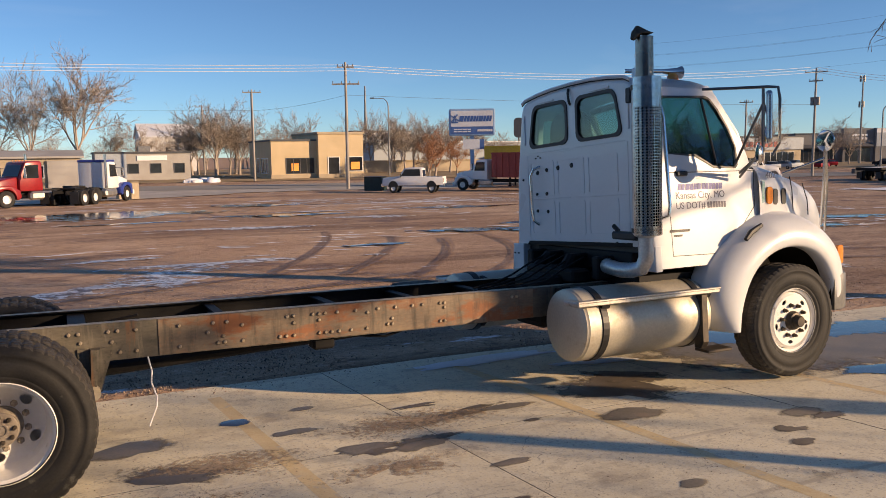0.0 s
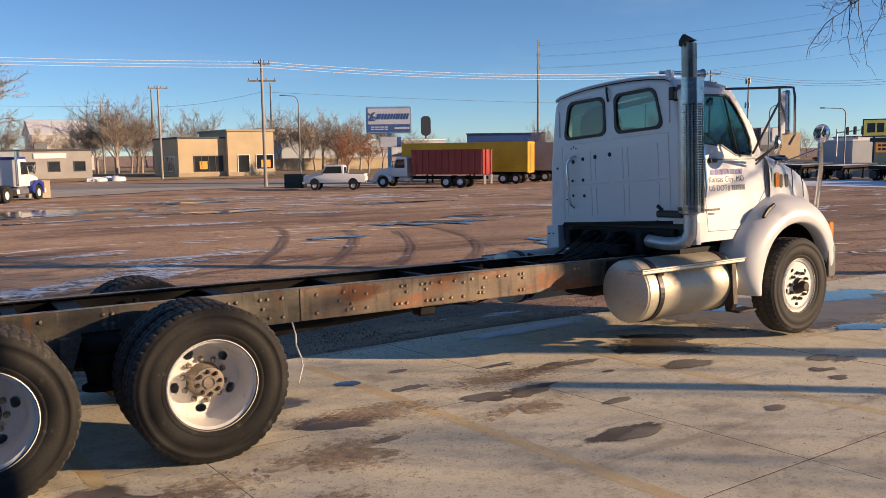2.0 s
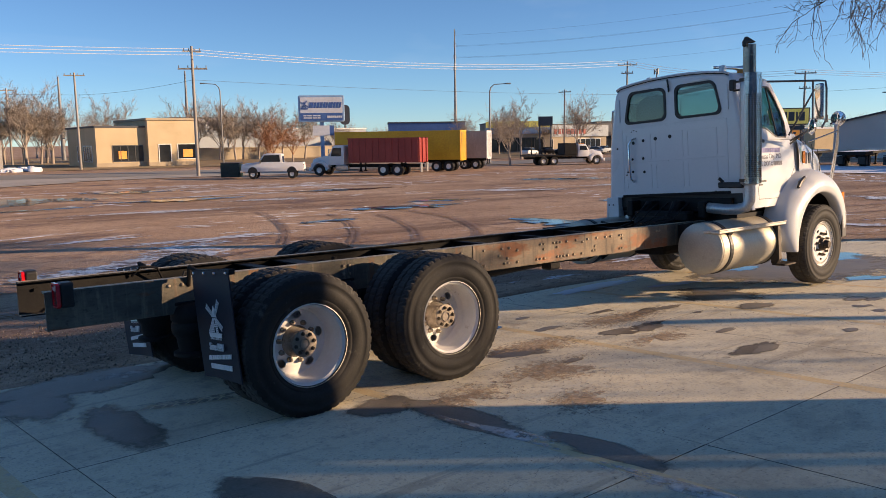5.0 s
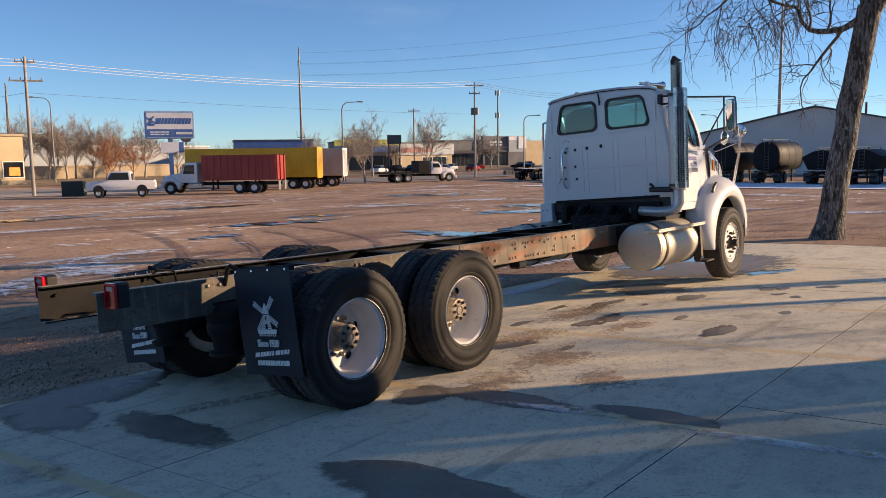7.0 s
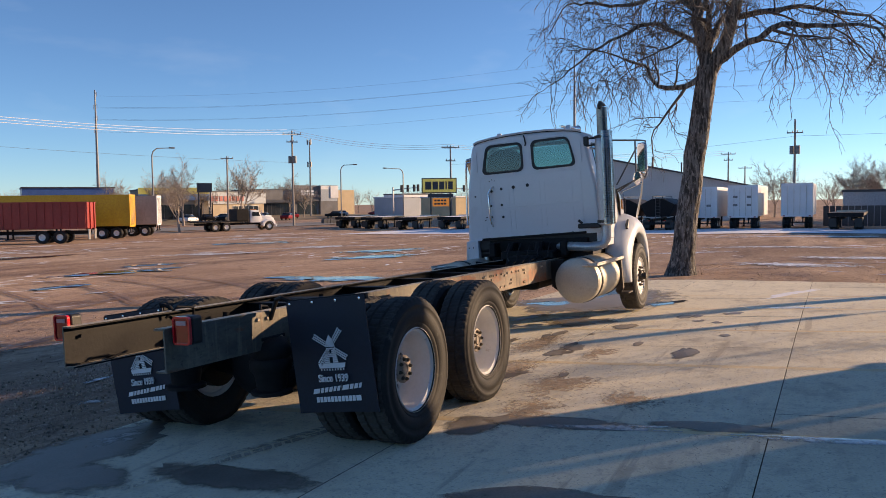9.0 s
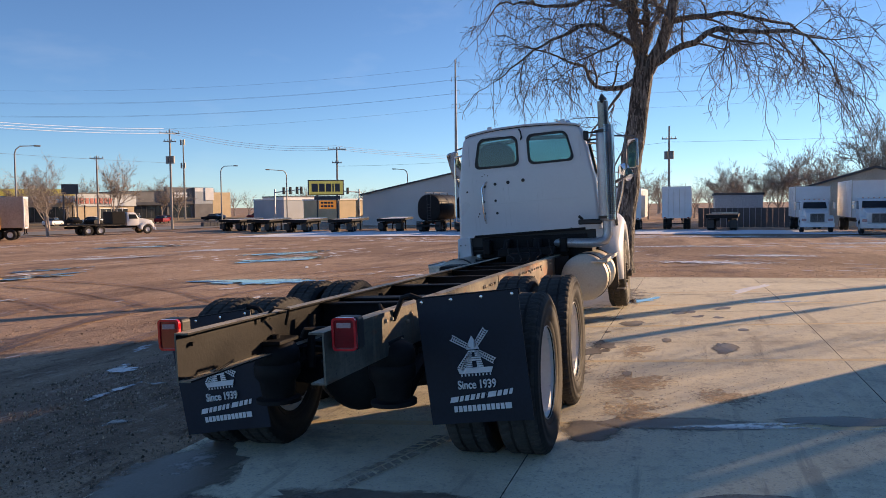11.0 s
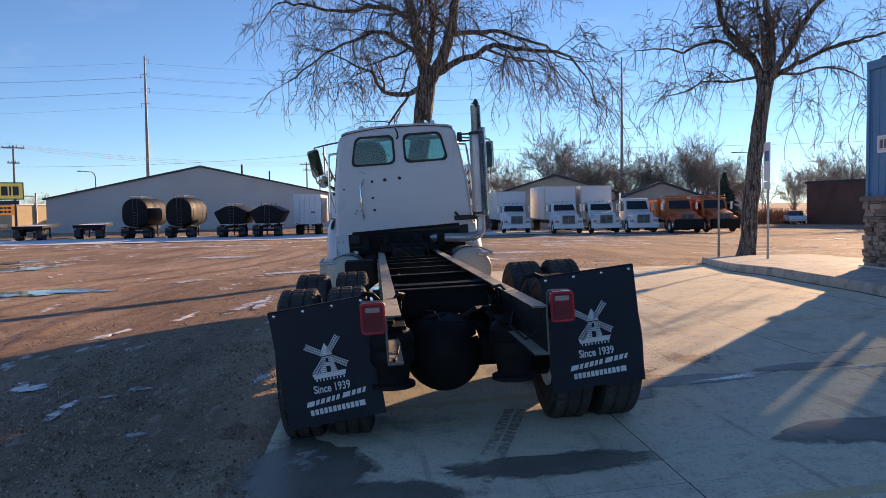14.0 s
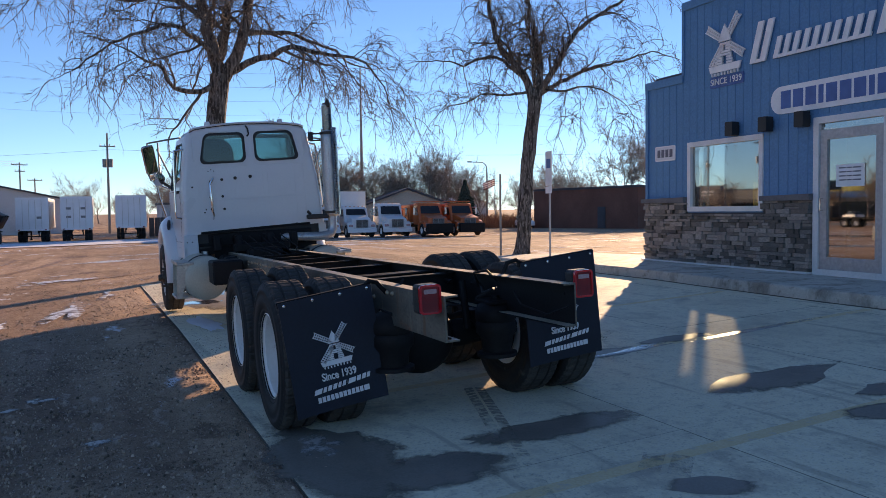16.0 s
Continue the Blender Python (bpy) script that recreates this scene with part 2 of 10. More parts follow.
M_WHITE = surf("white paint", (0.635, 0.655, 0.67), (0.67, 0.69, 0.705), 0.32, grit=0.06, scale=1.6, fine=30, bump=0.02, dist=0.002, c3=(0.56, 0.54, 0.51), spots=0.70, coat=0.3)
M_WHITE_FAR = surf("white truck paint", (0.68, 0.68, 0.68), (0.78, 0.78, 0.78), 0.4, grit=0.12, scale=0.8, fine=8, bump=0.02, c3=(0.5, 0.47, 0.44), spots=0.68)
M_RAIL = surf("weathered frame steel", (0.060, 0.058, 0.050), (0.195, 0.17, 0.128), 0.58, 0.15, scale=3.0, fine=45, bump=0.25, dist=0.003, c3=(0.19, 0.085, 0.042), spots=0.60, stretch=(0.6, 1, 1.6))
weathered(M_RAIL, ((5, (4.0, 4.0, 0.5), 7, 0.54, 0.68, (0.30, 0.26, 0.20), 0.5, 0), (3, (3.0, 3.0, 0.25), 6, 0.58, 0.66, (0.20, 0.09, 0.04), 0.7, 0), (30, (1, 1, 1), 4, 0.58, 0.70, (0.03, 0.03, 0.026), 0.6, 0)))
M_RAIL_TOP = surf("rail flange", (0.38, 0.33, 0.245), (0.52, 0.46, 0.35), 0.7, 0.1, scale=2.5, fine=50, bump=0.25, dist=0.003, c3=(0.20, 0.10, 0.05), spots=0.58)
M_BOLT = surf("bolt steel", (0.30, 0.24, 0.17), (0.42, 0.35, 0.26), 0.55, 0.35, scale=9, fine=60, bump=0.2, dist=0.002, vary=0.25)
M_BLACK = surf("black chassis paint and web shade", (0.007, 0.007, 0.008), (0.016, 0.015, 0.015), 0.65, 0.0, spec=0.22, scale=4, fine=40, bump=0.3, dist=0.004, c3=(0.05, 0.038, 0.028), spots=0.68)
M_RUBBER = surf("tyre rubber", (0.014, 0.014, 0.014), (0.034, 0.033, 0.032), 0.72, spec=0.3, scale=3.5, fine=70, bump=0.3, dist=0.003, c3=(0.088, 0.086, 0.076), spots=0.60)
M_TREAD = surf("tyre tread", (0.028, 0.026, 0.024), (0.075, 0.066, 0.056), 0.9, scale=5, fine=70, bump=0.5, dist=0.005)
M_FLAP = surf("mud flap", (0.006, 0.010, 0.021), (0.012, 0.018, 0.034), 0.62, scale=3, fine=50, bump=0.1, dist=0.002)
M_RIM = surf("white wheel paint", (0.78, 0.76, 0.72), (0.86, 0.845, 0.82), 0.45, scale=4, fine=40, bump=0.08, dist=0.002, c3=(0.36, 0.29, 0.22), spots=0.62)
M_HUB = surf("hub steel", (0.24, 0.20, 0.16), (0.40, 0.35, 0.29), 0.6, 0.3, scale=10, fine=60, bump=0.3, dist=0.003, c3=(0.10, 0.06, 0.04), spots=0.58)
M_HUB_DARK = surf("front hub", (0.03, 0.025, 0.022), (0.09, 0.07, 0.05), 0.5, 0.4, scale=10, fine=60, bump=0.2, dist=0.003)
M_RAIL_MIX = surf("rust stained plate", (0.14, 0.115, 0.088), (0.30, 0.22, 0.15), 0.65, 0.1, scale=2.4, fine=45, bump=0.25, dist=0.003, c3=(0.24, 0.095, 0.042), spots=0.50, stretch=(0.5, 1, 1.4))
weathered(M_RAIL_MIX, ((4, (3.0, 3.0, 0.4), 7, 0.54, 0.66, (0.05, 0.05, 0.042), 0.6, 0), (26, (1, 1, 1), 5, 0.56, 0.70, (0.34, 0.17, 0.085), 0.5, 0)))
M_CHROME = surf("chrome", (0.62, 0.61, 0.59), (0.74, 0.73, 0.71), 0.16, 1.0, scale=4, fine=30, bump=0.03, dist=0.002)
M_ALU = surf("aluminium", (0.42, 0.40, 0.36), (0.58, 0.55, 0.50), 0.42, 0.85, scale=3, fine=50, bump=0.12, dist=0.002, c3=(0.30, 0.25, 0.19), spots=0.6, rough2=0.6)
M_GASKET = surf("black rubber seal", (0.012, 0.012, 0.013), (0.02, 0.02, 0.02), 0.5, scale=6, fine=50, bump=0.05)
M_GLASS = glass("cab glass", (0.36, 0.56, 0.55), dark=0.03)
M_GLASS_B = glass("window glass", (0.66, 0.70, 0.66), dark=0.42)
M_MIRROR = surf("mirror", (0.85, 0.86, 0.87), (0.88, 0.89, 0.9), 0.02, 1.0, scale=2, fine=10, bump=0)
M_RED_LENS = surf("red lamp lens", (0.20, 0.002, 0.006), (0.30, 0.003, 0.009), 0.12, scale=9, fine=120, bump=0.1, dist=0.001, coat=1.0)
M_RED_RIM = surf("red lamp rim with painted light", (0.62, 0.008, 0.016), (0.72, 0.012, 0.022), 0.2, scale=9, fine=60, bump=0.05, dist=0.001, coat=0.8)
M_CLEAR_LENS = surf("clear lamp lens", (0.40, 0.22, 0.22), (0.52, 0.32, 0.32), 0.2, scale=9, fine=120, bump=0.2, dist=0.002)
M_AMBER = surf("amber lens", (0.65, 0.20, 0.02), (0.80, 0.28, 0.04), 0.25, scale=9, fine=100, bump=0.1, coat=0.4)
M_SEAT = surf("dark seat cloth", (0.03, 0.035, 0.04), (0.055, 0.06, 0.065), 0.9, scale=4, fine=80, bump=0.2)
M_PRINT = surf("white print", (0.76, 0.76, 0.76), (0.86, 0.86, 0.86), 0.6, scale=8, fine=80, bump=0.05)
M_LETTER = surf("dark vinyl lettering", (0.10, 0.10, 0.13), (0.15, 0.15, 0.19), 0.5, scale=12, fine=80, bump=0)
M_LETTER_BLUE = surf("blue vinyl lettering", (0.12, 0.12, 0.36), (0.20, 0.20, 0.46), 0.5, scale=12, fine=80, bump=0)
M_STICKER = surf("green sticker", (0.12, 0.30, 0.25), (0.30, 0.45, 0.50), 0.5, scale=20, fine=80, bump=0)
M_SIDING = surf("blue siding", (0.068, 0.21, 0.385), (0.082, 0.245, 0.435), 0.5, scale=0.9, fine=30, bump=0.1, dist=0.003, c3=(0.085, 0.22, 0.36), spots=0.62)
M_STONE = surf("ledge stone", (0.15, 0.138, 0.13), (0.34, 0.285, 0.235), 0.85, scale=5, fine=35, bump=0.6, dist=0.012, c3=(0.13, 0.12, 0.125), spots=0.56, vary=0.6)
M_CAP = surf("stone cap", (0.10, 0.10, 0.11), (0.16, 0.155, 0.155), 0.8, scale=3, fine=40, bump=0.3, dist=0.004)
M_FRAME_W = surf("white window frame", (0.66, 0.66, 0.65), (0.76, 0.76, 0.75), 0.45, scale=3, fine=40, bump=0.04)
M_MORTAR = surf("dark mortar", (0.05, 0.045, 0.045), (0.08, 0.075, 0.07), 0.95, scale=6, fine=40, bump=0.3)
M_ROOM = surf("room wall", (0.42, 0.38, 0.32), (0.50, 0.46, 0.40), 0.8, scale=1.0, fine=20, bump=0.05)
M_BARK = surf("bark", (0.125, 0.115, 0.104), (0.26, 0.24, 0.22), 0.95, scale=3.2, fine=16, bump=1.0, dist=0.06, c3=(0.065, 0.056, 0.048), spots=0.56, stretch=(1.6, 1.6, 0.35))
weathered(M_BARK, ((11, (1.3, 1.3, 0.22), 7, 0.47, 0.55, (0.030, 0.025, 0.021), 0.9, 0), (19, (1.2, 1.2, 0.3), 6, 0.55, 0.62, (0.42, 0.385, 0.345), 0.7, 0)), ((9, 1.0, 0.07), (26, 1.0, 0.03)))
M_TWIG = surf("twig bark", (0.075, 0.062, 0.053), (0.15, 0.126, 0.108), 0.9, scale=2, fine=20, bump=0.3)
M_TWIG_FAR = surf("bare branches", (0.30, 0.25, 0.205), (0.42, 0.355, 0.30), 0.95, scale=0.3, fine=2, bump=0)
M_TWIG_RED = surf("reddish branches", (0.30, 0.14, 0.07), (0.40, 0.20, 0.11), 0.95, scale=0.3, fine=2, bump=0)
M_PINE = surf("pine needles", (0.02, 0.035, 0.025), (0.04, 0.06, 0.04), 0.9, scale=1, fine=8, bump=0.3)
M_POLE = surf("weathered wood pole", (0.24, 0.215, 0.19), (0.40, 0.365, 0.325), 0.9, scale=1.2, fine=20, bump=0.4, dist=0.01, stretch=(3, 3, 0.4))
M_GALV = surf("galvanised steel", (0.34, 0.35, 0.36), (0.46, 0.47, 0.48), 0.5, 0.6, scale=1, fine=20, bump=0.05)
M_DARK_STEEL = surf("dark steel pole", (0.06, 0.06, 0.06), (0.10, 0.10, 0.10), 0.6, 0.3, scale=1, fine=20, bump=0.05)
M_MAST = surf("dull galvanised mast", (0.20, 0.205, 0.21), (0.28, 0.285, 0.29), 0.6, 0.3, scale=1, fine=20, bump=0.05)
M_CABLE = surf("cable", (0.10, 0.10, 0.10), (0.15, 0.15, 0.15), 0.6, 0.2, scale=1, fine=5, bump=0)
# near-white colour in place of the sun's glint on the power cables
M_CABLE_L = surf("conductor with painted glint", (0.86, 0.86, 0.86), (0.92, 0.92, 0.92), 0.3, 0.0, scale=1, fine=5, bump=0)
M_TAN = surf("tan stucco", (0.50, 0.39, 0.24), (0.60, 0.47, 0.30), 0.85, scale=0.5, fine=12, bump=0.1)
M_TAN2 = surf("buff stucco", (0.36, 0.29, 0.20), (0.44, 0.36, 0.26), 0.85, scale=0.5, fine=12, bump=0.1)
M_GREYW = surf("grey block wall", (0.32, 0.30, 0.28), (0.42, 0.40, 0.37), 0.85, scale=0.4, fine=10, bump=0.1)
M_GREYB = surf("blue grey metal wall", (0.30, 0.34, 0.38), (0.38, 0.42, 0.46), 0.6, scale=0.3, fine=6, bump=0.05)
M_SHED = surf("grey ribbed steel", (0.52, 0.51, 0.50), (0.60, 0.59, 0.58), 0.6, 0.1, scale=0.3, fine=8, bump=0.05)
M_CHARCOAL = surf("charcoal block wall", (0.13, 0.13, 0.135), (0.19, 0.19, 0.195), 0.85, scale=0.4, fine=10, bump=0.1)
M_ROOFD = surf("dark roof trim", (0.05, 0.055, 0.065), (0.08, 0.085, 0.095), 0.7, scale=0.5, fine=8, bump=0.1)
M_WINDARK = surf("dark window", (0.015, 0.018, 0.022), (0.03, 0.035, 0.04), 0.1, scale=0.4, fine=2, bump=0)
M_BRICK = surf("red brick", (0.14, 0.062, 0.045), (0.20, 0.095, 0.07), 0.9, scale=0.5, fine=9, bump=0.2)
M_RED = surf("red trailer paint", (0.26, 0.028, 0.022), (0.36, 0.055, 0.042), 0.5, scale=0.5, fine=8, bump=0.06, c3=(0.20, 0.05, 0.04), spots=0.6)
M_RED_T = surf("red truck paint", (0.22, 0.010, 0.014), (0.30, 0.016, 0.02), 0.3, scale=0.8, fine=8, bump=0.02)
M_YEL = surf("yellow van paint", (0.62, 0.33, 0.012), (0.76, 0.43, 0.022), 0.45, scale=0.5, fine=8, bump=0.03, c3=(0.5, 0.28, 0.05), spots=0.66)
M_BEIGE = surf("beige van paint", (0.42, 0.32, 0.26), (0.52, 0.41, 0.34), 0.5, scale=0.5, fine=8, bump=0.03)
M_ORANGE = surf("orange truck paint", (0.50, 0.10, 0.022), (0.62, 0.15, 0.04), 0.45, scale=0.6, fine=8, bump=0.03)
M_BLUE = surf("blue truck paint", (0.02, 0.04, 0.22), (0.035, 0.06, 0.30), 0.35, scale=0.6, fine=8, bump=0.02)
M_SIGN_W = surf("white sign face", (0.62, 0.63, 0.66), (0.72, 0.73, 0.76), 0.4, scale=0.6, fine=6, bump=0)
M_SIGN_B = surf("blue sign face", (0.05, 0.11, 0.30), (0.07, 0.15, 0.38), 0.4, scale=0.6, fine=6, bump=0)
M_SIGN_LB = surf("light blue sign case", (0.22, 0.36, 0.56), (0.28, 0.42, 0.62), 0.4, scale=0.6, fine=6, bump=0)
M_SIGN_Y = surf("glowing yellow sign face", (0.60, 0.50, 0.10), (0.70, 0.60, 0.16), 0.5, scale=0.6, fine=6, bump=0)
M_SIGN_O = surf("glowing orange sign face", (0.75, 0.25, 0.04), (0.85, 0.33, 0.06), 0.5, scale=0.6, fine=6, bump=0)
M_BLKTANK = surf("black tank paint", (0.006, 0.006, 0.007), (0.012, 0.012, 0.013), 0.6, spec=0.2, scale=0.6, fine=8, bump=0.02)
M_WOOD = surf("deck planks", (0.24, 0.17, 0.11), (0.34, 0.26, 0.18), 0.85, scale=0.8, fine=10, bump=0.2, stretch=(0.3, 3, 3))
M_DUMP = surf("dark green steel", (0.012, 0.03, 0.03), (0.02, 0.045, 0.045), 0.5, 0.2, scale=2, fine=20, bump=0.1)
M_TANSHED = surf("tan ribbed steel", (0.34, 0.31, 0.26), (0.42, 0.385, 0.33), 0.65, scale=0.4, fine=8, bump=0.05)
M_BUMPER = surf("grey bumper", (0.16, 0.16, 0.16), (0.24, 0.24, 0.235), 0.5, 0.3, scale=3, fine=40, bump=0.1)
M_MUFFLER = surf("aluminised muffler", (0.42, 0.42, 0.42), (0.56, 0.55, 0.54), 0.42, 0.7, scale=3, fine=50, bump=0.1, c3=(0.30, 0.26, 0.22), spots=0.6)
M_CHROME_DK = surf("heat tinted chrome pipe", (0.16, 0.14, 0.12), (0.30, 0.27, 0.23), 0.28, 0.9, scale=3, fine=40, bump=0.05)
M_TANK = surf("fuel tank aluminium", (0.46, 0.42, 0.34), (0.56, 0.52, 0.43), 0.5, 0.45, scale=1.6, fine=50, bump=0.05, grit=0.2, dist=0.002, c3=(0.40, 0.33, 0.23), spots=0.60, rough2=0.65)
M_MIRROR_CASE = surf("mirror case", (0.45, 0.45, 0.45), (0.6, 0.6, 0.6), 0.25, 0.9, scale=3, fine=40, bump=0.05)
M_ARM = surf("mirror arm steel", (0.10, 0.10, 0.10), (0.2, 0.2, 0.2), 0.35, 0.6, scale=3, fine=40, bump=0.05)
M_PERF = surf("perforated chrome", (0.55, 0.54, 0.52), (0.68, 0.67, 0.65), 0.2, 1.0, scale=4, fine=30, bump=0.0)


# faint glow added to brighten shaded signs; boards, band and posters share it
for m, k in ((M_SIGN_Y, 0.16), (M_SIGN_O, 0.25), (M_SIGN_W, 0.0)):
    if k:
        b = m.node_tree.nodes["Principled BSDF"]
        m.node_tree.links.new(b.inputs["Base Color"].links[0].from_socket, b.inputs["Emission Color"])
        b.inputs["Emission Strength"].default_value = k


# ground surfaces throw light back towards the sun more than away from it
for m, k in ((M_CONCRETE, 0.15), (M_GRAVEL, 0.15), (M_KERB, 0.45), (M_ASPHALT, 0.3), (M_GRASS, 0.3), (M_YELLOW_LINE, 0.15)):
    m.node_tree.nodes["Principled BSDF"].inputs["Diffuse Roughness"].default_value = k


def perforate(m, cell=0.024):
    n, l = m.node_tree.nodes, m.node_tree.links
    b = n["Principled BSDF"]
    co = n.new("ShaderNodeTexCoord")
    v = n.new("ShaderNodeTexVoronoi")
    v.inputs["Scale"].default_value = 1 / cell
    v.inputs["Randomness"].default_value = 0.0
    l.new(co.outputs["Object"], v.inputs["Vector"])
    r = n.new("ShaderNodeValToRGB")
    r.color_ramp.elements[0].position, r.color_ramp.elements[1].position = 0.34, 0.42
    l.new(v.outputs["Distance"], r.inputs[0])
    mix = n.new("ShaderNodeMixRGB")
    mix.inputs[1].default_value = (0.012, 0.012, 0.012, 1)
    l.new(r.outputs[0], mix.inputs[0])
    l.new(b.inputs["Base Color"].links[0].from_socket, mix.inputs[2])
    l.new(mix.outputs[0], b.inputs["Base Color"])
    bp = n.new("ShaderNodeBump")
    bp.inputs["Strength"].default_value = 0.6
    bp.inputs["Distance"].default_value = 0.01
    l.new(r.outputs[0], bp.inputs["Height"])
    l.new(bp.outputs[0], b.inputs["Normal"])


perforate(M_PERF)


def feathered(m, inner=0.45, outer=0.95, wander=0.55, scale=7.0):
    """Lets a stain or a film thin out unevenly towards its rim."""
    n, l = m.node_tree.nodes, m.node_tree.links
    co = n.new("ShaderNodeTexCoord")
    mp = n.new("ShaderNodeMapping")
    mp.inputs["Location"].default_value = (-1, -1, 0)
    mp.inputs["Scale"].default_value = (2, 2, 0)
    l.new(co.outputs["Generated"], mp.inputs["Vector"])
    ln = n.new("ShaderNodeVectorMath")
    ln.operation = "LENGTH"
    l.new(mp.outputs[0], ln.inputs[0])
    nz = n.new("ShaderNodeTexNoise")
    nz.inputs["Scale"].default_value = scale
    nz.inputs["Detail"].default_value = 6
    nz.inputs["Roughness"].default_value = 0.65
    l.new(co.outputs["Object"], nz.inputs["Vector"])
    ad = n.new("ShaderNodeMath")
    ad.operation = "MULTIPLY_ADD"
    ad.inputs[1].default_value = wander * 2
    l.new(nz.outputs[0], ad.inputs[0])
    l.new(ln.outputs["Value"], ad.inputs[2])
    mr = n.new("ShaderNodeMapRange")
    mr.interpolation_type = "SMOOTHSTEP"
    mr.inputs["From Min"].default_value, mr.inputs["From Max"].default_value = inner + wander, outer + wander
    mr.inputs["To Min"].default_value, mr.inputs["To Max"].default_value = 1.0, 0.0
    l.new(ad.outputs[0], mr.inputs["Value"])
    l.new(mr.outputs[0], n["Principled BSDF"].inputs["Alpha"])
    return m


feathered(M_WET, 0.55, 0.95, 0.5, 5.0)
feathered(M_ICE, 0.25, 0.70, 1.3, 5.0)
feathered(M_WATER, 0.55, 0.68, 1.1, 1.5)
M_FROST = surf("frost and salt", (0.44, 0.41, 0.37), (0.56, 0.54, 0.50), 0.7, scale=2, fine=40, bump=0.3, dist=0.004, c3=(0.30, 0.26, 0.22), spots=0.55)
feathered(M_FROST, 0.0, 0.75, 1.4, 11.0)
M_SALT = surf("wet salt film", (0.50, 0.47, 0.42), (0.66, 0.64, 0.60), 0.22, spec=0.8, scale=4, fine=60, bump=0.15, dist=0.002, c3=(0.36, 0.32, 0.27), spots=0.55)
feathered(M_SALT, 0.05, 0.75, 1.2, 16.0)
M_TRACK = surf("damp tyre print", (0.30, 0.265, 0.215), (0.42, 0.37, 0.30), 0.6, scale=5, fine=60, bump=0.2, dist=0.002)
feathered(M_TRACK, 0.3, 1.35, 1.1, 10.0)
M_DUST = surf("brown grit", (0.36, 0.26, 0.17), (0.52, 0.39, 0.265), 0.9, scale=9, fine=90, bump=0.5, dist=0.003, c3=(0.24, 0.165, 0.105), spots=0.55)
feathered(M_DUST, -0.15, 0.75, 1.3, 22.0)
M_PEBBLE = surf("loose pebbles", (0.22, 0.15, 0.10), (0.38, 0.29, 0.22), 0.85, scale=11, fine=90, bump=0.2, dist=0.002, c3=(0.14, 0.10, 0.08), spots=0.6)
n, l = M_PEBBLE.node_tree.nodes, M_PEBBLE.node_tree.links
geo, hsv, rng = n.new("ShaderNodeNewGeometry"), n.new("ShaderNodeHueSaturation"), n.new("ShaderNodeMapRange")
rng.inputs["To Min"].default_value, rng.inputs["To Max"].default_value = 0.35, 1.9
l.new(geo.outputs["Random Per Island"], rng.inputs["Value"])
l.new(rng.outputs[0], hsv.inputs["Value"])
l.new(n["Principled BSDF"].inputs["Base Color"].links[0].from_socket, hsv.inputs["Color"])
l.new(hsv.outputs[0], n["Principled BSDF"].inputs["Base Color"])
M_MUD = surf("pressed wet soil", (0.20, 0.122, 0.082), (0.28, 0.175, 0.12), 0.6, scale=3, fine=60, bump=0.4, dist=0.004)
feathered(M_OIL, 0.45, 0.85, 0.8, 6.0)


# ---- mesh helpers ----
def link_mesh(name, bm, material, smooth=False):
    bm.normal_update()
    me = bpy.data.meshes.new(name)
    bm.to_mesh(me)
    bm.free()
    for m in material if isinstance(material, (list, tuple)) else (material,):
        me.materials.append(m)
    if smooth:
        me.polygons.foreach_set("use_smooth", [True] * len(me.polygons))
        me.set_sharp_from_angle(angle=radians(38))
    return new(name, me)


def part(name, bm, material, parent, label="", smooth=False, kind=""):
    ob = link_mesh(name, bm, material, smooth)
    ob.parent = parent
    return tagged(ob, label, kind=kind)


def pieces(name, bm, material, parent, label=""):
    """Links each loose island of a bmesh as a part of its own."""
    bm.verts.ensure_lookup_table()
    left = set(bm.faces)
    while left:
        todo, isle = [left.pop()], []
        while todo:
            f = todo.pop()
            isle.append(f)
            for v in f.verts:
                for g in v.link_faces:
                    if g in left:
                        left.remove(g)
                        todo.append(g)
        one, seen = bmesh.new(), {}
        for f in isle:
            for v in f.verts:
                if v not in seen:
                    seen[v] = one.verts.new(v.co)
            one.faces.new([seen[v] for v in f.verts])
        bmesh.ops.recalc_face_normals(one, faces=one.faces)
        part(name, one, material, parent, label)
    bm.free()


def thing(name, m, label, category, group="", kind=""):
    ob = new(name)
    ob.empty_display_size = 0.2
    ob.matrix_world = m
    return tagged(ob, label, category, group, kind)


def solid(name, bm, material, label, category, group="", kind="", smooth=False, m=None):
    ob = link_mesh(name, bm, material, smooth)
    if m:
        ob.matrix_world = m
    return tagged(ob, label, category, group, kind)


def share(name, mesh, m, parent):
    ob = new(name, mesh)
    ob.parent = parent
    ob.matrix_local = m
    return ob


def box(bm, x0, x1, y0, y1, z0, z1, bevel=0.0, m=None, segs=1):
    v = [bm.verts.new(p) for p in ((x0, y0, z0), (x1, y0, z0), (x1, y1, z0), (x0, y1, z0), (x0, y0, z1), (x1, y0, z1), (x1, y1, z1), (x0, y1, z1))]
    fs = [bm.faces.new([v[i] for i in q]) for q in ((3, 2, 1, 0), (4, 5, 6, 7), (0, 1, 5, 4), (1, 2, 6, 5), (2, 3, 7, 6), (3, 0, 4, 7))]
    if bevel:
        es = {e for f in fs for e in f.edges}
        r = bmesh.ops.bevel(bm, geom=list(es), offset=bevel, segments=segs, affect="EDGES", profile=0.5)
        v = list({x for f in r["faces"] for x in f.verts} | {x for x in v if x.is_valid})
    if m:
        bmesh.ops.transform(bm, matrix=m, verts=v)
    return bm


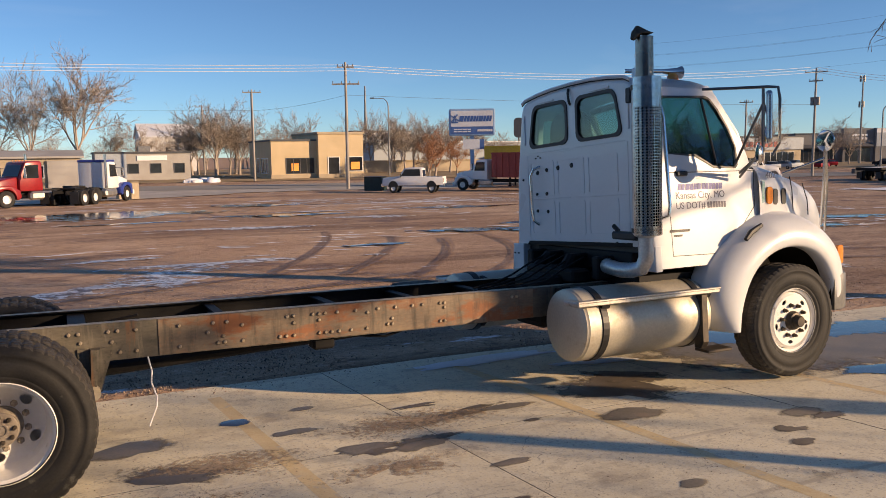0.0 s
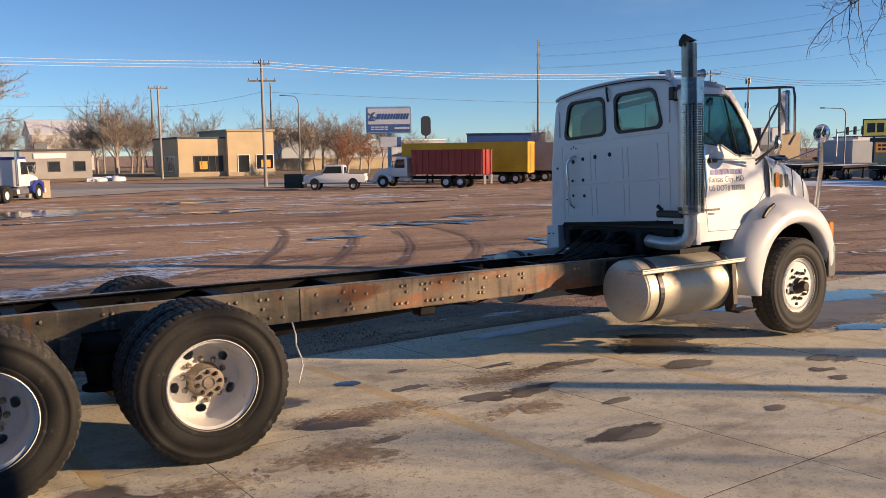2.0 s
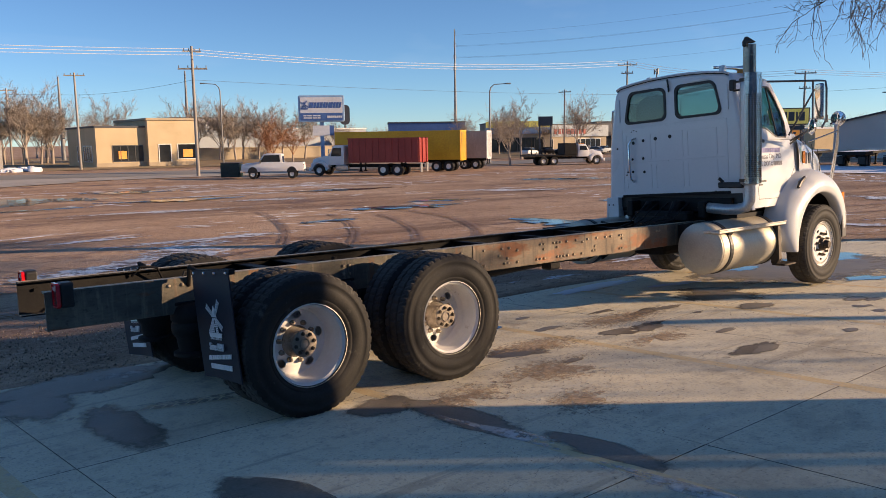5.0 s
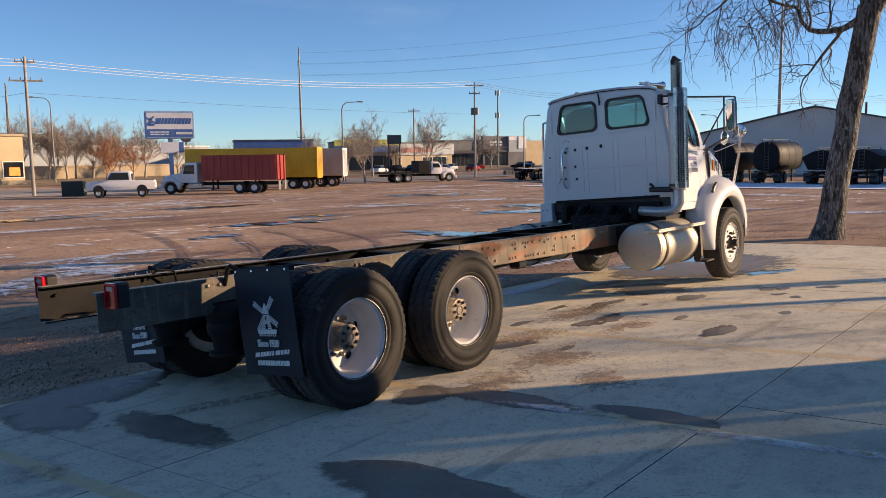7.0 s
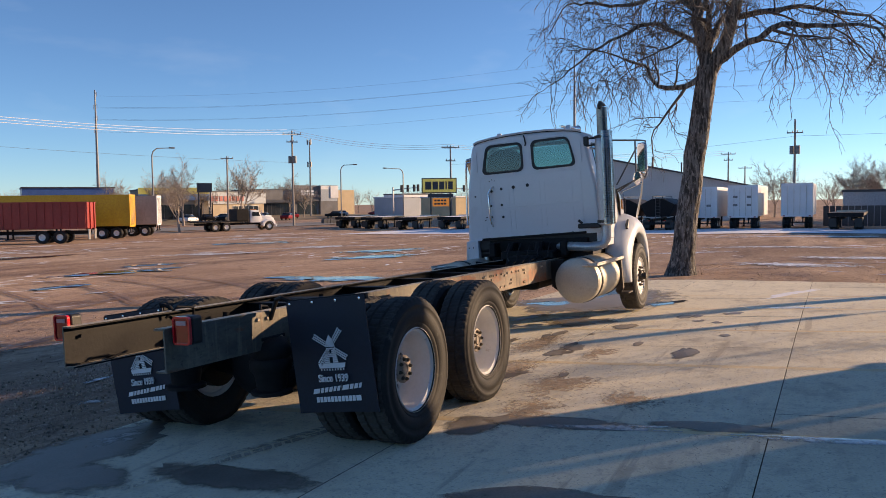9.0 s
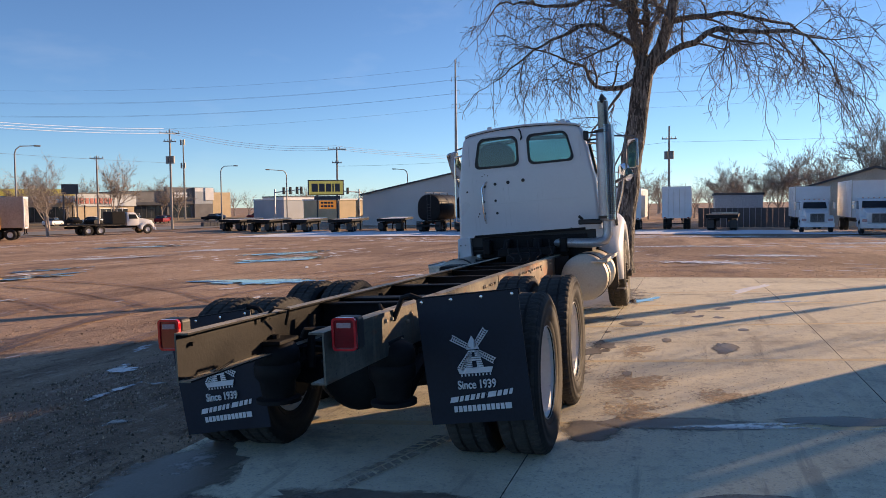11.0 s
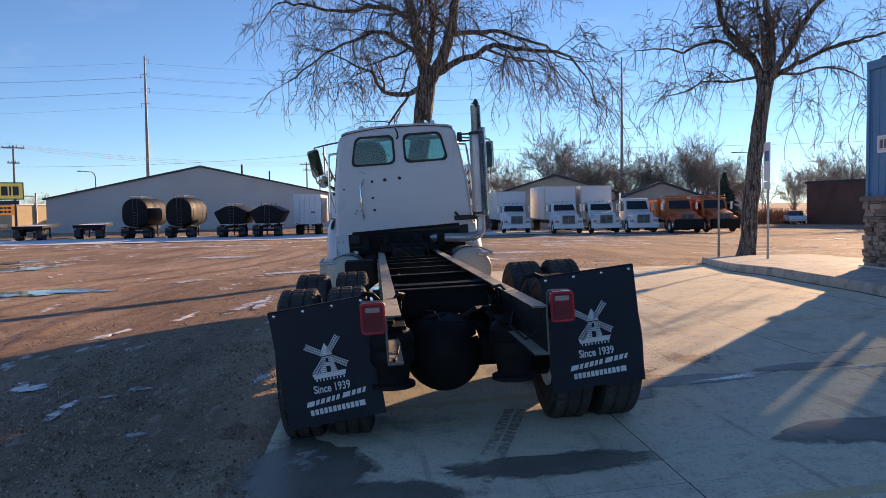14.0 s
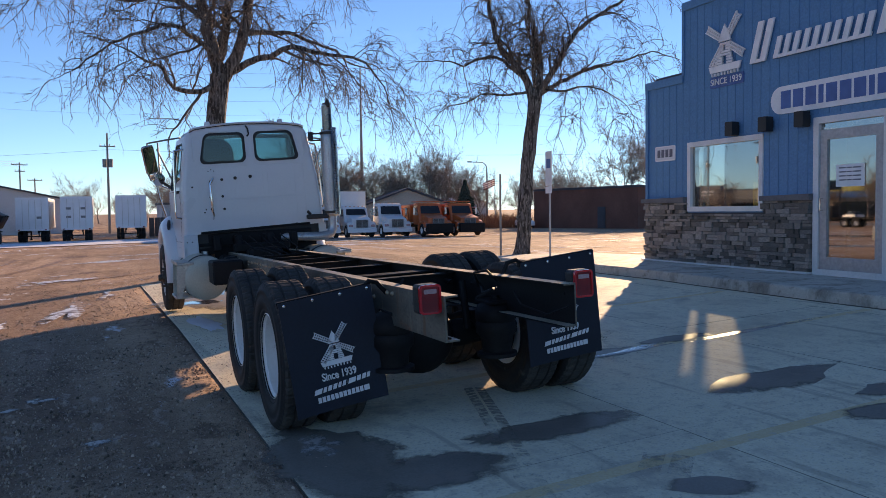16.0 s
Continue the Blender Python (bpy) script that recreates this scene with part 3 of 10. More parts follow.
def tube(bm, pts, radii, seg=10, caps=True):
    """A round bar along points; radii one number or one a point."""
    pts = [Vector(p) for p in pts]
    if not isinstance(radii, (list, tuple)):
        radii = [radii] * len(pts)
    rings, side = [], None
    for i, p in enumerate(pts):
        d = (pts[min(i + 1, len(pts) - 1)] - pts[max(i - 1, 0)]).normalized()
        if side is None:
            side = d.cross(Vector((0, 0, 1)) if abs(d.z) < 0.9 else Vector((1, 0, 0))).normalized()
        side = (side - d * side.dot(d)).normalized()
        up = d.cross(side)
        rings.append([bm.verts.new(p + radii[i] * (math.cos(a) * side + math.sin(a) * up)) for a in (2 * math.pi * k / seg for k in range(seg))])
    for a, b in zip(rings, rings[1:]):
        for k in range(seg):
            bm.faces.new((a[k], a[(k + 1) % seg], b[(k + 1) % seg], b[k]))
    if caps:
        bm.faces.new(rings[0][::-1])
        bm.faces.new(rings[-1])
    return bm


def lathe(bm, profile, seg=32, axis="y", at=(0, 0, 0), wave=None, skip=None, a0=0.0):
    """Turns (radius, along) pairs round an axis. wave(i, k): a change of radius; skip(i, k): a missing face."""
    at = Vector(at)
    rings = []
    for i, (r, h) in enumerate(profile):
        ring = []
        for k in range(seg):
            a = a0 + 2 * math.pi * k / seg
            q = r + (wave(i, k) if wave else 0)
            c, s = q * math.cos(a), q * math.sin(a)
            ring.append(bm.verts.new(at + Vector({"y": (c, h, s), "z": (c, s, h), "x": (h, c, s)}[axis])))
        rings.append(ring)
    for i, (a, b) in enumerate(zip(rings, rings[1:])):
        for k in range(seg):
            if not (skip and skip(i, k)):
                bm.faces.new((a[k], a[(k + 1) % seg], b[(k + 1) % seg], b[k]))
    bmesh.ops.remove_doubles(bm, verts=bm.verts, dist=1e-5)
    return bm


def disc(bm, r0, h0, r1, h1, axis="y", at=(0, 0, 0), seg=24):
    return lathe(bm, [(0.0001, h0), (r0, h0), (r1, h1), (0.0001, h1)], seg, axis, at)


def prism(bm, poly, axis, a, b, bevel=0.0, segs=2):
    """A polygon of 2D points, drawn out along an axis from a to b."""
    def place(u, v, w):
        return {"y": (u, w, v), "x": (w, u, v), "z": (u, v, w)}[axis]
    lo, hi = [bm.verts.new(place(u, v, a)) for u, v in poly], [bm.verts.new(place(u, v, b)) for u, v in poly]
    n = len(poly)
    f0, f1 = bm.faces.new(lo), bm.faces.new(hi[::-1])
    fs = [f0, f1] + [bm.faces.new((lo[k], hi[k], hi[(k + 1) % n], lo[(k + 1) % n])) for k in range(n)]
    bmesh.ops.recalc_face_normals(bm, faces=fs)
    if bevel:
        bmesh.ops.bevel(bm, geom=list(f0.edges) + list(f1.edges), offset=bevel, segments=segs, affect="EDGES", profile=0.5)
    return bm


def rounded(x0, x1, y0, y1, r, n=5):
    pts = []
    for cx, cy, a in ((x1 - r, y1 - r, 0), (x0 + r, y1 - r, 90), (x0 + r, y0 + r, 180), (x1 - r, y0 + r, 270)):
        for k in range(n + 1):
            t = radians(a + 90 * k / n)
            pts.append((cx + r * math.cos(t), cy + r * math.sin(t)))
    return pts


def sheet(bm, outer, holes, put, thick):
    """A plate with real openings: outlines in 2D, put(u, v, w) gives the place, w running from 0 to thick."""
    loops = [outer, *holes]
    sides = []
    for w in (0.0, thick):
        edges, rings = [], []
        for lp in loops:
            vs = [bm.verts.new(put(u, v, w)) for u, v in lp]
            rings.append(vs)
            edges += [bm.edges.new((vs[k], vs[(k + 1) % len(vs)])) for k in range(len(vs))]
        bmesh.ops.triangle_fill(bm, use_beauty=True, use_dissolve=False, edges=edges)
        sides.append(rings)
    for a, b in zip(*sides):
        for k in range(len(a)):
            bm.faces.new((a[k], a[(k + 1) % len(a)], b[(k + 1) % len(a)], b[k]))
    bmesh.ops.recalc_face_normals(bm, faces=bm.faces)
    return bm


def ring_plate(bm, outer, inner, put, thick):
    return sheet(bm, outer, [inner], put, thick)


def lettering(name, body, size, material, parent, m, depth=0.002, align="CENTER", shear=0.0, bold=0.0):
    cu = bpy.data.curves.new(name, "FONT")
    cu.body, cu.size, cu.extrude, cu.align_x, cu.align_y, cu.shear, cu.offset = body, size, depth, align, "CENTER", shear, bold
    ob = bpy.data.objects.new(name, cu)
    me = bpy.data.meshes.new_from_object(ob)
    bpy.data.objects.remove(ob)
    bpy.data.curves.remove(cu)
    me.materials.clear()
    me.materials.append(material)
    out = new(name, me)
    out.parent = parent
    out.matrix_local = m
    return out


def bars(bm, u0, v0, widths, height, gap, depth=0.003, slant=0.0, put=None):
    """Plain bars where writing stands: from u0 on, each as wide as told."""
    u = u0
    for k, w in enumerate(widths):
        poly = [(u, v0), (u + w, v0), (u + w + slant * height, v0 + height), (u + slant * height, v0 + height)]
        lo, hi = [bm.verts.new(put(a, b, 0)) for a, b in poly], [bm.verts.new(put(a, b, depth)) for a, b in poly]
        bm.faces.new(hi)
        bm.faces.new(lo[::-1])
        for i in range(4):
            bm.faces.new((lo[i], lo[(i + 1) % 4], hi[(i + 1) % 4], hi[i]))
        u += w + gap
    bmesh.ops.recalc_face_normals(bm, faces=bm.faces)
    return bm


def windmill(bm, size, put, depth):
    """A plain windmill sign, about size high and centred on its tower: tower, deck and four lattice sails."""
    def flat(poly):
        lo, hi = [bm.verts.new(put(a * size, b * size, 0)) for a, b in poly], [bm.verts.new(put(a * size, b * size, depth)) for a, b in poly]
        bm.faces.new(hi)
        bm.faces.new(lo[::-1])
        for i in range(len(poly)):
            j = (i + 1) % len(poly)
            bm.faces.new((lo[i], lo[j], hi[j], hi[i]))
    flat([(-0.36, -0.44), (0.36, -0.44), (0.40, -0.32), (-0.40, -0.32)])
    for k in range(9):
        flat([(-0.33 + 0.08 * k, -0.5), (-0.30 + 0.08 * k, -0.5), (-0.30 + 0.08 * k, -0.45), (-0.33 + 0.08 * k, -0.45)])
    # the tower in courses, with a dark door and window left open
    for k in range(8):
        z0, z1 = -0.31 + 0.047 * k, -0.31 + 0.047 * k + 0.036
        w0, w1 = 0.20 - 0.011 * k, 0.20 - 0.011 * (k + 0.8)
        gap = 0.05 if k < 3 else 0.03 if k in (5, 6) else 0.0
        if gap:
            for s in (-1, 1):
                flat([(s * gap, z0), (s * w0, z0), (s * w1, z1), (s * gap, z1)])
        else:
            flat([(-w0, z0), (w0, z0), (w1, z1), (-w1, z1)])
    flat([(-0.15, 0.08), (0.15, 0.08), (0.07, 0.26), (0, 0.38), (-0.07, 0.26)])
    for a in (51, 148, 231, 328):
        c, s = math.cos(radians(a)), math.sin(radians(a))
        def rot(u, v):
            return (u * c - v * s, 0.08 + u * s + v * c)
        flat([rot(0.05, -0.012), rot(0.52, -0.012), rot(0.52, 0.012), rot(0.05, 0.012)])
        flat([rot(0.12, 0.040), rot(0.54, 0.052), rot(0.54, 0.072), rot(0.12, 0.060)])
        flat([rot(0.12, -0.060), rot(0.54, -0.072), rot(0.54, -0.052), rot(0.12, -0.040)])
        for k in range(8):
            u = 0.13 + 0.053 * k
            flat([rot(u, -0.058), rot(u + 0.020, -0.058), rot(u + 0.020, 0.058), rot(u, 0.058)])
    bmesh.ops.recalc_face_normals(bm, faces=bm.faces)
    return bm


# ---- the ground ----
def ground_z(x, y):
    """The lie of the land: the apron falls away from the building, the lot beyond falls on gently."""
    if y < -9:
        a = 0.29
    elif y < 4:
        a = -0.037 * (y + 1.1)
    else:
        a = -0.19 - 0.016 * (min(y, 70) - 4)
    if y < -1.1:
        a *= 1 - min(1, max(0, (x - 7) / 9))
    b = 0 if x < 4 else -0.018 * (x - 4) if x < 16 else -0.216 - 0.016 * (min(x, 75) - 16)
    u = a + b
    return u if u > 0 else 1.35 * math.tanh(u / 1.35)


EDGE_Y, EDGE_X = 1.27, 13.1  # the apron's edges


def steps(lo, hi, fine_lo, fine_hi, fine):
    out = list(np.arange(fine_lo, fine_hi + 0.01, fine))
    s, v = fine, fine_hi
    while v < hi:
        s *= 1.22
        v += s
        out.append(v)
    s, v = fine, fine_lo
    while v > lo:
        s *= 1.22
        v -= s
        out.insert(0, v)
    return out


gx = sorted(set(steps(-1500, 3000, -12, 22, 0.5) + [EDGE_X - 0.06, EDGE_X + 0.04]))
gy = sorted(set(steps(-1500, 3000, -10, 24, 0.5) + [EDGE_Y - 0.06, EDGE_Y + 0.04]))
verts, faces = [], []
for y in gy:
    for x in gx:
        inside = x < EDGE_X and y < EDGE_Y
        bumpy = 0.012 * noise.noise((x * 0.9, y * 0.9, 0)) + 0.03 * noise.noise((x * 0.13, y * 0.13, 5)) if not inside else 0
        verts.append((x, y, ground_z(x, y) + (-0.06 if inside else bumpy - 0.012)))
nx = len(gx)
for j in range(len(gy) - 1):
    for i in range(nx - 1):
        faces.append((j * nx + i, j * nx + i + 1, (j + 1) * nx + i + 1, (j + 1) * nx + i))
me = bpy.data.meshes.new("ground")
me.from_pydata(verts, [], faces)
me.materials.append(M_GRAVEL)
me.polygons.foreach_set("use_smooth", [True] * len(faces))
tagged(new("ground", me), "reddish brown gravel lot with damp and icy patches", "ground", kind="structure")


def ground_patch(name, cx, cy, rx, ry, material, label, turn=0.0, lift=0.008, rough=0.3, seed=0, rings=6, seg=40, category="", kind="structure"):
    """A thin irregular patch lying on the ground."""
    vs, fs = [], []
    c, s = math.cos(radians(turn)), math.sin(radians(turn))
    for i in range(rings + 1):
        for k in range(seg):
            a = 2 * math.pi * k / seg
            w = 1 + rough * 2.2 * noise.noise((math.cos(a) * 1.3 + seed * 3.1, math.sin(a) * 1.3, seed * 1.7)) + rough * noise.noise((math.cos(a) * 4 + seed, math.sin(a) * 4, seed * 2.3))
            q = w * i / rings
            u, v = rx * q * math.cos(a), ry * q * math.sin(a)
            x, y = cx + u * c - v * s, cy + u * s + v * c
            vs.append((x, y, (slab_z(x, y) if cx < EDGE_X and cy < EDGE_Y else ground_z(x, y)) + lift * (1 - 0.6 * (i / rings) ** 4)))
    for i in range(rings):
        for k in range(seg):
            a, b = i * seg + k, i * seg + (k + 1) % seg
            fs.append((a, a + seg, b + seg, b))
    m2 = bpy.data.meshes.new(name)
    m2.from_pydata(vs, [], fs)
    m2.materials.append(material)
    m2.polygons.foreach_set("use_smooth", [True] * len(fs))
    return tagged(new(name, m2), label, category or name.replace("_", " "), kind=kind)


# the road beyond the lot, the verge and the far grass
def strip(name, pts, material, label, lift):
    """A flat band along the ground through (x, y, half width) rows."""
    vs, fs = [], []
    dense = []
    for (x0, y0, w0), (x1, y1, w1) in zip(pts, pts[1:]):
        n = max(2, int(math.hypot(x1 - x0, y1 - y0) / 6))
        dense += [(x0 + (x1 - x0) * k / n, y0 + (y1 - y0) * k / n, w0 + (w1 - w0) * k / n) for k in range(n)]
    dense.append(pts[-1])
    for i, (x, y, w) in enumerate(dense):
        x2, y2, _ = dense[min(i + 1, len(dense) - 1)]
        x1, y1, _ = dense[max(i - 1, 0)]
        d = Vector((x2 - x1, y2 - y1)).normalized()
        for k in range(5):
            q = w * (k / 2 - 1)
            px, py = x - d.y * q, y + d.x * q
            vs.append((px, py, ground_z(px, py) + lift))
    for i in range(len(dense) - 1):
        for k in range(4):
            fs.append((i * 5 + k, i * 5 + 5 + k, i * 5 + 6 + k, i * 5 + 1 + k))
    m2 = bpy.data.meshes.new(name)
    m2.from_pydata(vs, [], fs)
    m2.materials.append(material)
    return tagged(new(name, m2), label, name.split("_")[0], kind="structure")


strip("drive", [(-24, 52, 9), (-3, 62, 11), (12, 73, 10.5), (24, 70, 6), (40, 64.5, 3.5)], M_DRIVE, "pale worn concrete drive along the lot's edge", 0.035)
strip("road", [(-120, 92, 6.5), (0, 80, 6.5), (60, 74, 6.5), (120, 66, 7), (300, 40, 8)], M_ASPHALT, "grey asphalt road along the lot's far side", 0.05)
strip("verge_grass", [(-150, 150, 48), (20, 146, 48), (100, 150, 60), (200, 160, 60)], M_GRASS, "dry winter grass beyond the road", 0.04)
strip("verge_grass_east", [(92, -75, 22), (96, -40, 10), (100, -20, 6)], M_GRASS, "dry grass strip behind the parked trucks", 0.04)
strip("snow_strip", [(67, 38, 9), (67, 20, 9), (65, 4, 8), (60, -14, 5), (55, -24, 3)], M_SNOW, "thin packed snow under the parked trailers", 0.03)

# ---- concrete apron: slabs with open joints ----
apron = thing("pavement", Matrix(), "concrete apron of large slabs with open joints", "pavement", kind="structure")
slab_x = [-22, -16.9, -14.1, -11.3, -8.5, -5.7, -2.9, -0.08, 2.82, 5.65, 8.5, 11.3, EDGE_X]
slab_y = [-10.6, -8.25, -5.9, -3.55, -1.15, EDGE_Y]
SKEW = -0.07   # the cross joints run a little askew


def joint_x(i, y):
    return slab_x[i] + (SKEW * (y + 1.2) if 0 < i < len(slab_x) - 1 else 0)


slab_tilt = {(i, j): random.uniform(-0.003, 0.003) for i in range(len(slab_x) - 1) for j in range(len(slab_y) - 1)}
SLAB_N = 8


def slab_z(x, y):
    """The height of the concrete, as the slabs carry it."""
    j = max([k for k in range(len(slab_y) - 1) if slab_y[k] <= y] or [0])
    i = max([k for k in range(len(slab_x) - 1) if joint_x(k, y) <= x] or [0])
    u = (x - joint_x(i, y)) / (joint_x(i + 1, y) - joint_x(i, y))
    return ground_z(x, y) + slab_tilt[i, j] * (min(max(u, 0), 1) - 0.5)


for i in range(len(slab_x) - 1):
    for j in range(len(slab_y) - 1):
        y0, y1 = slab_y[j] + 0.0035, slab_y[j + 1] - 0.0035
        bm = bmesh.new()
        # rows of stops across the slab: two close to each edge for the worn arris
        stops = [0.0, 0.0025] + [k / SLAB_N for k in range(1, SLAB_N)] + [0.9975, 1.0]
        n = len(stops) - 1
        grid = {}
        for a in range(-1, n + 2):
            for b in range(-1, n + 2):
                u, v = stops[min(max(a, 0), n)], stops[min(max(b, 0), n)]
                y = y0 + (y1 - y0) * v
                x0, x1 = joint_x(i, y) + 0.0035, joint_x(i + 1, y) - 0.0035
                x = x0 + (x1 - x0) * u
                rim = a in (-1, n + 1) or b in (-1, n + 1)
                soft = a in (0, n) or b in (0, n)
                grid[a, b] = bm.verts.new((x, y, ground_z(x, y) + slab_tilt[i, j] * (u - 0.5) - (0.02 if rim else 0.0006 if soft else 0)))
        for a in range(-1, n + 1):
            for b in range(-1, n + 1):
                f = bm.faces.new((grid[a, b], grid[a + 1, b], grid[a + 1, b + 1], grid[a, b + 1]))
                f.material_index = int(a in (-1, n) or b in (-1, n))
        bmesh.ops.remove_doubles(bm, verts=bm.verts, dist=1e-5)
        part("slab", bm, [M_CONCRETE, M_JOINT], apron)

# worn yellow stall lines, damp patches and spilt snow on the apron
for x in (-3.26, -0.72, 1.70, 4.10, 6.62, 8.95):
    bm = bmesh.new()
    n = 80
    rows = []
    for k in range(n + 1):
        y = 0.85 - 7.0 * k / n
        xs = x - 0.08 * (y + 1.25)
        rows.append([bm.verts.new((xs + q, y, slab_z(xs + q, y) + 0.0007)) for q in (-0.06, 0.06)])
    for a, b in zip(rows, rows[1:]):
        bm.faces.new((a[0], b[0], b[1], a[1]))
    solid("stall_line", bm, M_YELLOW_LINE, "worn yellow parking line on the concrete", "line", "stall lines", kind="structure")

for k, (cx, cy, rx, ry, tn) in enumerate(((-2.45, -0.48, 0.25, 0.72, 6), (-2.25, 0.98, 0.90, 0.40, 8), (-2.76, 0.45, 0.30, 0.62, -4), (-2.22, -2.70, 0.26, 0.98, 16), (-0.62, -2.05, 0.20, 0.80, 8), (-0.42, -3.10, 0.14, 0.55, 6),
                                         (-0.85, -1.45, 0.30, 0.24, 30), (2.19, -1.14, 0.22, 0.12, 10), (2.62, -1.27, 0.24, 0.10, 20), (4.34, -1.43, 0.33, 0.17, -10), (3.78, -2.77, 0.12, 0.07, 0), (2.55, -2.57, 0.28, 0.10, 8), (2.12, 0.09, 0.16, 0.06, 10), (2.32, -1.12, 0.2, 0.07, 0),
                                         (0.70, -0.32, 0.42, 0.18, 15), (1.9, -0.5, 0.2, 0.07, 0), (3.6, -0.75, 0.35, 0.07, -8), (5.6, -2.0, 0.25, 0.12, 0), (-3.75, -0.62, 0.30, 0.12, 60), (1.1, -1.6, 0.12, 0.05, 0), (3.0, -1.9, 0.16, 0.06, 10), (-3.3, -2.5, 0.2, 0.35, 10), (-2.9, -3.0, 0.14, 0.3, 20))):
    ground_patch("damp_patch", cx, cy, rx, ry, M_WET, "dark damp patch on the concrete", tn, 0.005, 0.24, k + 3, rings=4, seg=28)
for k, (cx, cy, rx, ry, tn) in enumerate(((4.75, -0.75, 0.75, 0.32, -38), (5.1, -0.4, 0.5, 0.2, -30), (3.2, -0.72, 0.75, 0.10, 8), (3.0, -0.34, 0.30, 0.07, 0), (2.25, -1.19, 0.25, 0.13, 0), (2.68, -1.18, 0.28, 0.10, 10), (2.5, -2.48, 0.40, 0.09, 6),
                                         (5.15, -2.28, 0.16, 0.10, 0), (4.96, -2.51, 0.15, 0.08, 0), (5.68, -2.15, 0.22, 0.10, 0), (3.62, -1.19, 0.10, 0.05, 0), (6.1, -2.6, 0.3, 0.1, -35), (7.2, -1.0, 0.6, 0.2, -38), (1.0, -1.05, 0.5, 0.16, -30))):
    ground_patch("oil_stain", cx, cy, rx, ry, M_OIL, "dark oily stain soaked into the concrete", tn, 0.004, 0.45, k + 130, rings=4, seg=28)
ground_patch("puddle", 1.55, -0.02, 0.16, 0.10, M_WATER, "small puddle of meltwater on concrete", 0, 0.006, 0.25, 51, rings=3, seg=24)
ground_patch("puddle", 9.4, 0.1, 1.6, 0.7, M_WATER, "shallow puddle of meltwater on concrete", 8, 0.008, 0.35, 52)
ground_patch("damp_patch", 8.3, -0.25, 2.5, 1.15, M_WET, "dark damp patch on the concrete", -14, 0.005, 0.3, 59)
ground_patch("puddle", 7.25, -1.35, 0.75, 0.28, M_WATER, "shallow puddle of meltwater on concrete", -20, 0.008, 0.4, 61)
ground_patch("puddle", 7.3, 0.65, 1.0, 0.30, M_WATER, "shallow puddle of meltwater on concrete", -35, 0.008, 0.4, 62)
ground_patch("snow_patch", 7.0, -3.3, 0.16, 0.62, M_SALT, "line of old snow on the concrete", 10, 0.007, 0.5, 63)
ground_patch("snow_patch", 4.3, 0.9, 0.75, 0.16, M_SNOW, "thin strip of melting snow", 4, 0.012, 0.35, 53)
ground_patch("snow_patch", 5.3, 0.25, 0.45, 0.09, M_SNOW, "thin strip of melting snow", -6, 0.012, 0.35, 54)
ground_patch("snow_patch", -0.66, -2.3, 0.85, 0.07, M_SALT, "line of frost and salt on the concrete", -80, 0.006, 0.5, 55)
ground_patch("snow_patch", -0.52, -4.2, 1.6, 0.05, M_SALT, "line of frost and salt on the concrete", -82, 0.006, 0.5, 56)
for k, (cx, cy, rx, ry, tn) in enumerate(((0.52, 2.70, 0.24, 0.08, 60), (0.25, 2.85, 0.18, 0.06, 75), (-1.14, 2.32, 0.22, 0.10, 50))):
    ground_patch("snow_patch", cx, cy, rx, ry, M_FROST, "scrap of old snow on the gravel", tn, 0.012, 0.6, k + 60, rings=4, seg=28)
ground_patch("snow_patch", 9.8, -3.3, 1.3, 0.12, M_SNOW, "line of old snow on the concrete", -18, 0.008, 0.5, 57)
ground_patch("snow_patch", -2.0, 0.95, 0.3, 0.16, M_FROST, "frost on the concrete", 0, 0.006, 0.5, 58)

# meltwater and ice on the gravel
for k, (cx, cy, rx, ry, tn) in enumerate(((12.7, 9.2, 0.75, 1.7, 0), (12.4, 18.6, 2.2, 0.55, -8), (14.6, 18.0, 0.8, 0.5, 0), (3.4, 35.5, 4.0, 2.2, 15), (9.0, 30.5, 3.6, 0.8, 5),
                                         (2.4, 27.5, 2.6, 0.5, 10), (17.5, 20.5, 2.0, 0.45, -12), (24.0, 14.5, 2.4, 0.9, -30), (31.0, 17.0, 3.0, 0.8, -20), (8.3, 14.6, 0.9, 0.3, 10), (21, 33, 3.0, 0.7, -8), (11, 41, 3.4, 0.9, 0), (40, 33, 4, 1.0, -30))):
    ground_patch("puddle", cx, cy, rx * 1.35, ry * 1.35, M_WATER, "shallow meltwater puddle on the gravel lot", tn, 0.03, 0.55, k + 60)
